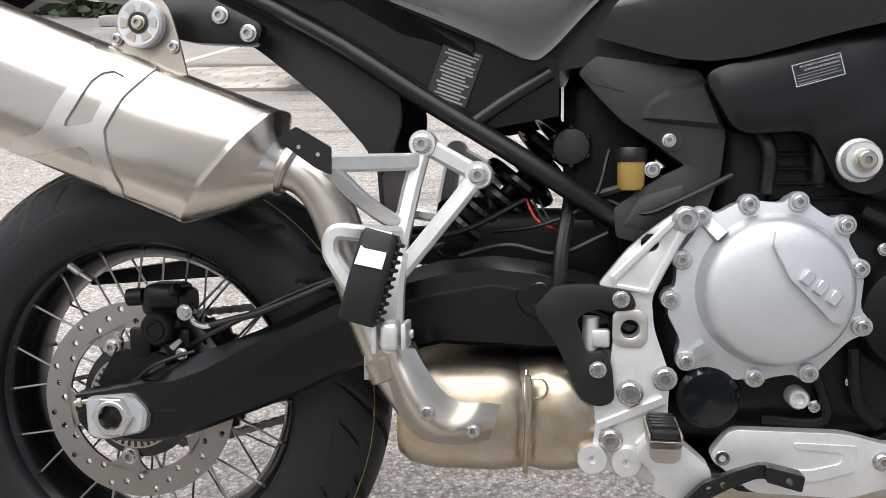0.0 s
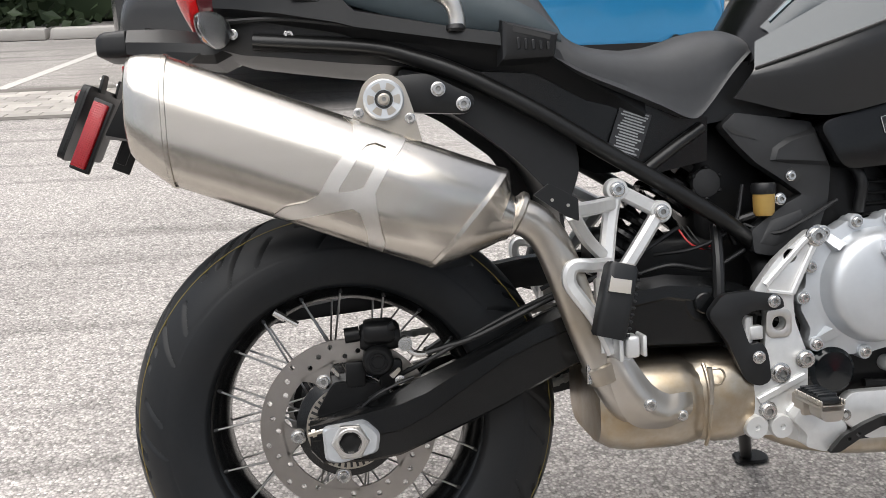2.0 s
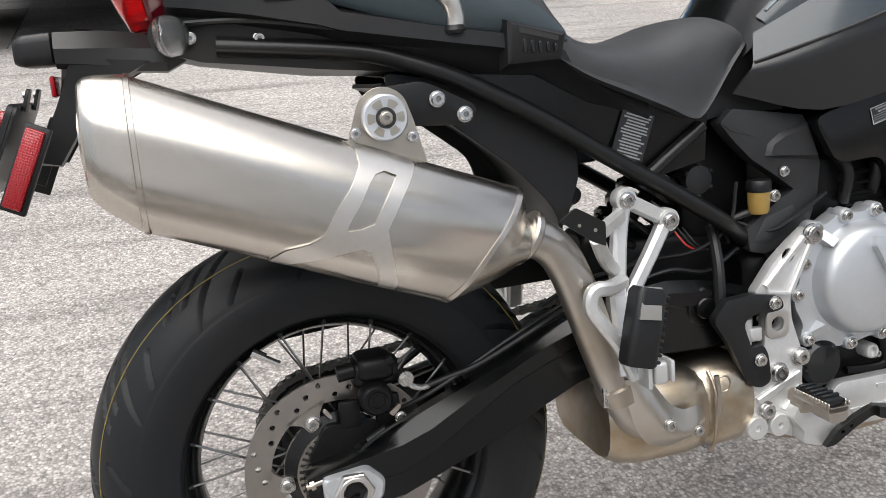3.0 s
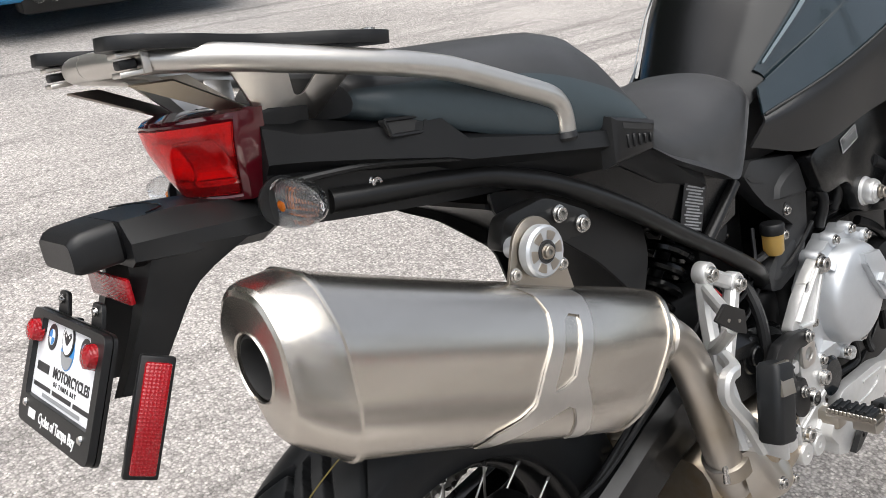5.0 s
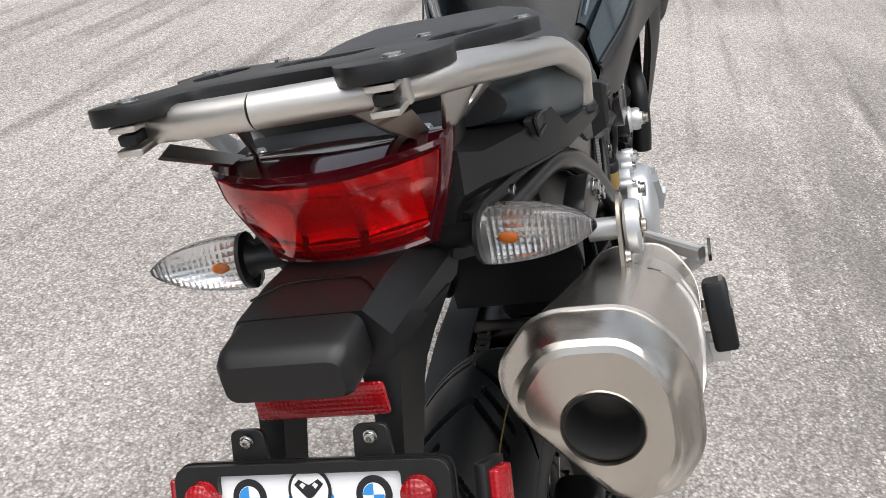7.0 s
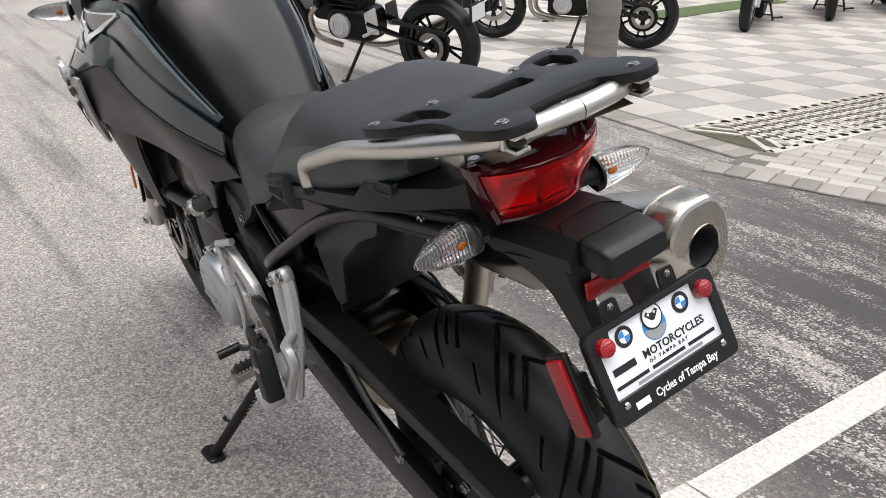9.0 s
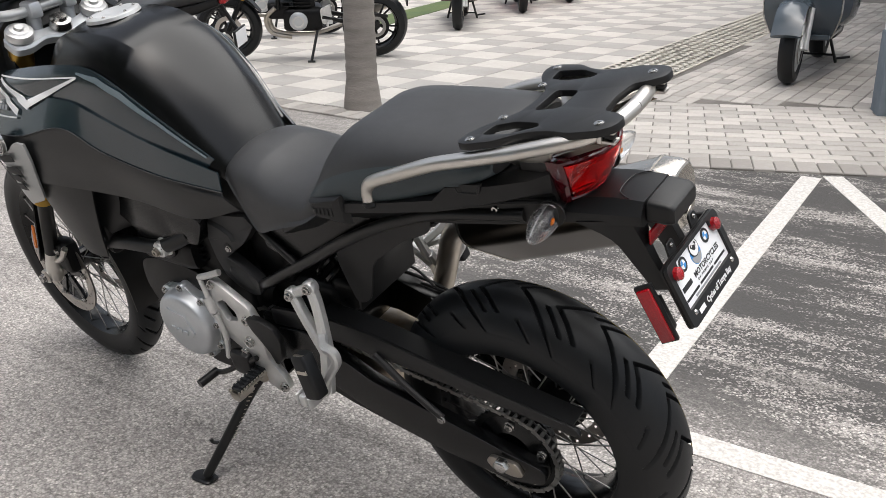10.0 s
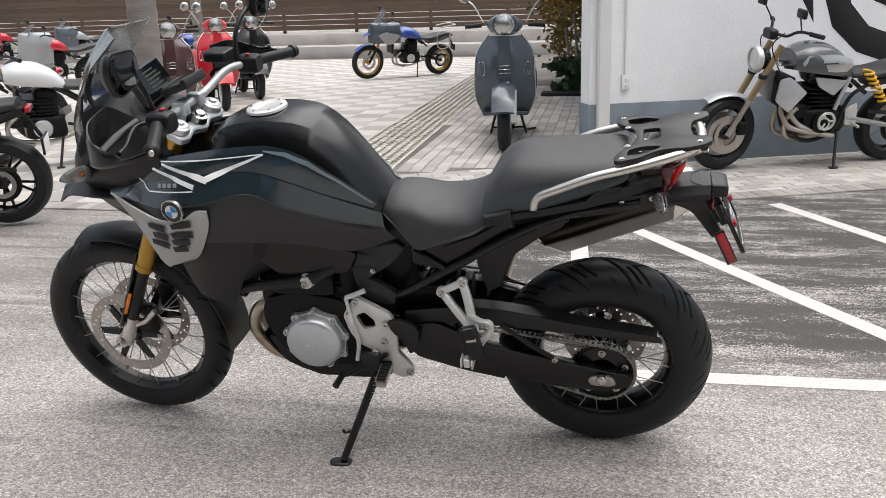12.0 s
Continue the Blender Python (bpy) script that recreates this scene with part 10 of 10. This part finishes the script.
street_bike("black naked motorcycle with a red tail lamp and plate holder", heading(4.18, -2.6, 24), P_BLACK, BLACK_PLASTIC, wheelbase=1.4)
street_bike("white and blue naked motorcycle with a black seat", heading(4.96, -5.34, 42), P_WHITE, P_BLUE, GOLD, wheelbase=1.38)
street_bike("silver and grey retro motorcycle with bronze forks and a yellow spring", heading(-2.16, -5.5, 21), P_STEEL, BLACK_PLASTIC, BRONZE_FORK, BLACK_SATIN, True, "retro", 1.5, 14)
street_bike("blue and silver adventure motorcycle with gold rims and a steel rack", heading(3.97, -15.83, 40), P_BLUE, P_SLATE, GOLD, GOLD_RIM, True, "tall", 1.6)
street_bike("grey sport motorcycle near the fence", heading(14.6, -20.6, 58), P_GREY, P_SLATE, DARK_CAST, style="sport")
street_bike("red sport motorcycle with black wheels", heading(17.4, -21.2, 56), P_RED, P_RED, DARK_CAST, style="sport")
street_bike("black and red naked motorcycle in a row", heading(6.6, -6.4, 50), P_BLACK, P_RED)
street_bike("blue and white naked motorcycle in a row", heading(8.2, -14.4, 70), P_BLUE, P_WHITE)
street_bike("red and grey sport motorcycle in a row", heading(10.6, -13.6, 62), P_RED, P_GREY, style="sport")


def scooter(label, m, paint_mat, seat_mat=SEAT_VINYL, sporty=False):
    """A parked scooter, rear contact at the origin, nose along +x."""
    k = thing("scooter", label, "scooter", m, "parked scooters")
    wb = 1.32
    R = 0.235
    plain_wheel(k, 0, R, 0.12, 0.155, ALU if not sporty else BLACK_SATIN)
    plain_wheel(k, wb, R, 0.11, 0.155, ALU if not sporty else BLACK_SATIN)
    part("leg_shield", sheet([[(1.10 + 0.07 * (1 - (y / 0.25) ** 2) - 0.08, y * 0.6, 0.95), (1.14 + 0.09 * (1 - (y / 0.25) ** 2) - 0.08, y * 0.92, 0.82), (1.16 + 0.09 * (1 - (y / 0.25) ** 2) - 0.08, y, 0.62), (1.15 + 0.06 * (1 - (y / 0.25) ** 2) - 0.08, y, 0.44), (1.08 - 0.08, y * 0.8, 0.28)] for y in (-0.25, -0.2, -0.1, 0, 0.1, 0.2, 0.25)], 0.012, 4, 4), paint_mat, k)
    part("shield_trim", tube([(1.0, 0.14, 0.96), (1.045, 0.236, 0.82), (1.07, 0.255, 0.62), (1.06, 0.255, 0.44), (0.99, 0.2, 0.28)], 0.008, 8), CHROME, k)
    part("shield_trim", tube([(1.0, -0.14, 0.96), (1.045, -0.236, 0.82), (1.07, -0.255, 0.62), (1.06, -0.255, 0.44), (0.99, -0.2, 0.28)], 0.008, 8), CHROME, k)
    part("horn_cover", loft([[Vector((1.16 + 0.02 * kk, y * kk, z)) for y, z in rounded([(-0.06, 0.6), (0.06, 0.6), (0.05, 0.95), (-0.05, 0.95)], 0.02)] for kk in (1.0, 0.85)], smooth=False), paint_mat, k)
    for i in range(3):
        part("grille_bar", box(1.178, 1.19, -0.045, 0.045, 0.64 + i * 0.03, 0.648 + i * 0.03, 0.003, 1), CHROME, k)
    part("front_mudguard", loft([[Vector((wb + (R + 0.06) * math.cos(a) * 1.05, y * (0.095), R + 0.02 + (R + 0.06 + 0.03 * (1 - y * y)) * math.sin(a))) for y in (-1, -0.6, 0, 0.6, 1)] + [Vector((wb + (R + 0.045) * math.cos(a), y * 0.085, R + 0.015 + (R + 0.04) * math.sin(a))) for y in (1, 0, -1)] for a in (0.35, 0.8, 1.3, 1.8, 2.4, 2.8)], 1, 3), paint_mat, k)
    part("fork_link", add(rod((wb, 0.085, R), (1.2, 0.085, 0.5), 0.02), rod((wb, 0.06, R), (1.12, 0.02, 0.6), 0.025)), ALU, k)
    for s in (-1, 1):
        part("indicator", rbox(1.12, 1.15, min(0.17 * s, 0.235 * s), max(0.17 * s, 0.235 * s), 0.62, 0.74, 0.012), CLEAR_LENS, k)
        part("grip", tube([(1.0, 0.2 * s, 1.04), (0.97, 0.34 * s, 1.03)], 0.019, 10, 0), RUBBER, k)
        part("mirror_stem", tube([(1.02, 0.18 * s, 1.06), (1.0, 0.26 * s, 1.2), (0.99, 0.32 * s, 1.25)], 0.006, 6), CHROME, k)
        part("mirror", turn([(0.001, -0.01), (0.05, -0.01), (0.055, 0.0), (0.04, 0.015), (0.001, 0.02)], 22, "X", (0.99, 0.34 * s, 1.28)), CHROME, k)
        part("rear_cowl", loft([[Vector((x, s * y, z)) for y, z in ((0.08, z0), (w, z0 + 0.06), (w, z1 - 0.08), (0.08, z1))] for x, w, z0, z1 in ((0.48, 0.17, 0.38, 0.66), (0.3, 0.24, 0.3, 0.72), (0.05, 0.25, 0.3, 0.73), (-0.2, 0.2, 0.42, 0.74), (-0.36, 0.1, 0.56, 0.74))], 3, 4), paint_mat, k)
    part("floorboard", box(0.42, 1.06, -0.2, 0.2, 0.27, 0.31, 0.012), paint_mat, k)
    part("headset", loft([half(0.92, (0, 1.07), (0.08, 1.06), (0.11, 1.02), (0.08, 0.96), (0, 0.95)), half(1.02, (0, 1.13), (0.11, 1.1), (0.16, 1.04), (0.1, 0.97), (0, 0.95)), half(1.11, (0, 1.12), (0.085, 1.1), (0.1, 1.04), (0.07, 0.98), (0, 0.97))], 3, 3), paint_mat, k)
    lamp = part("headlamp", turn([(0.001, 0.03), (0.05, 0.024), (0.078, 0.008), (0.088, 0.006), (0.09, -0.02), (0.001, -0.03)], 32, "X", (1.12, 0, 1.045)), CHROME, k)
    part("lens", turn([(0.001, 0.034), (0.05, 0.028), (0.074, 0.012), (0.001, 0.01)], 32, "X", (1.12, 0, 1.045)), CLEAR_LENS, lamp)
    part("body", rbox(-0.3, 0.5, -0.15, 0.15, 0.35, 0.7, 0.08), paint_mat, k)
    part("seat", loft([half(0.46, (0, 0.79), (0.1, 0.78), (0.13, 0.74), (0.1, 0.7), (0, 0.7)), half(0.25, (0, 0.8), (0.14, 0.79), (0.17, 0.75), (0.14, 0.71), (0, 0.71)), half(-0.05, (0, 0.83), (0.13, 0.82), (0.16, 0.78), (0.13, 0.73), (0, 0.73)), half(-0.28, (0, 0.82), (0.08, 0.81), (0.1, 0.78), (0.08, 0.74), (0, 0.74))], 3, 4), seat_mat, k)
    part("tail_light", rbox(-0.4, -0.35, -0.06, 0.06, 0.58, 0.66, 0.015), RED_SOLID, k)
    part("engine", rbox(-0.1, 0.3, -0.02, 0.16, 0.18, 0.36, 0.05), DARK_CAST, k)
    part("exhaust", tube([(0.2, -0.12, 0.24), (0.0, -0.2, 0.26), (-0.3, -0.2, 0.34)], [0.03, 0.06, 0.05], 14, 3), STEEL_PLAIN, k)
    part("centre_stand", add(tube([(0.35, 0.12, 0.2), (0.28, 0.17, 0.012)], 0.012, 8, 0), tube([(0.35, -0.12, 0.2), (0.28, -0.17, 0.012)], 0.012, 8, 0), rod((0.3, -0.15, 0.07), (0.3, 0.15, 0.07), 0.009), tube([(0.29, 0.16, 0.04), (0.22, 0.26, 0.05)], 0.01, 8, 0)), BLACK_METAL, k)
    part("rear_rack", tube([(-0.25, 0.1, 0.86), (-0.42, 0.1, 0.88), (-0.45, 0.0, 0.88), (-0.42, -0.1, 0.88), (-0.25, -0.1, 0.86)], 0.008, 8), CHROME, k)
    return k


TAN_SEAT = material("tan_seat_vinyl", (0.2, 0.13, 0.08), 0.55, vary=0.15, bump=0.4, bump_scale=900)


def scooter_at(label, x, y, deg, mat, seat=SEAT_VINYL, sporty=False, size=1.0):
    """Placed by its front wheel."""
    c, s = math.cos(radians(deg)), math.sin(radians(deg))
    scooter(label, heading(x - 1.32 * size * c, y - 1.32 * size * s, deg) @ Matrix.Translation((0, 0, 0.004)) @ Matrix.Scale(size, 4), mat, seat, sporty)


scooter_at("slate grey scooter with a chrome headlamp ring, on its centre stand", 1.16, -5.85, 96, P_SLATE, size=1.14)
scooter_at("maroon scooter with a tan seat", 5.45, -7.45, 122, P_BROWN, TAN_SEAT, size=1.13)
scooter_at("glossy red scooter with a round chrome headlamp", 5.76, -9.45, 124, P_RED, TAN_SEAT, size=1.15)
scooter_at("black scooter with dark wheels", 5.9, -11.05, 124, P_BLACK, SEAT_VINYL, True, 1.15)
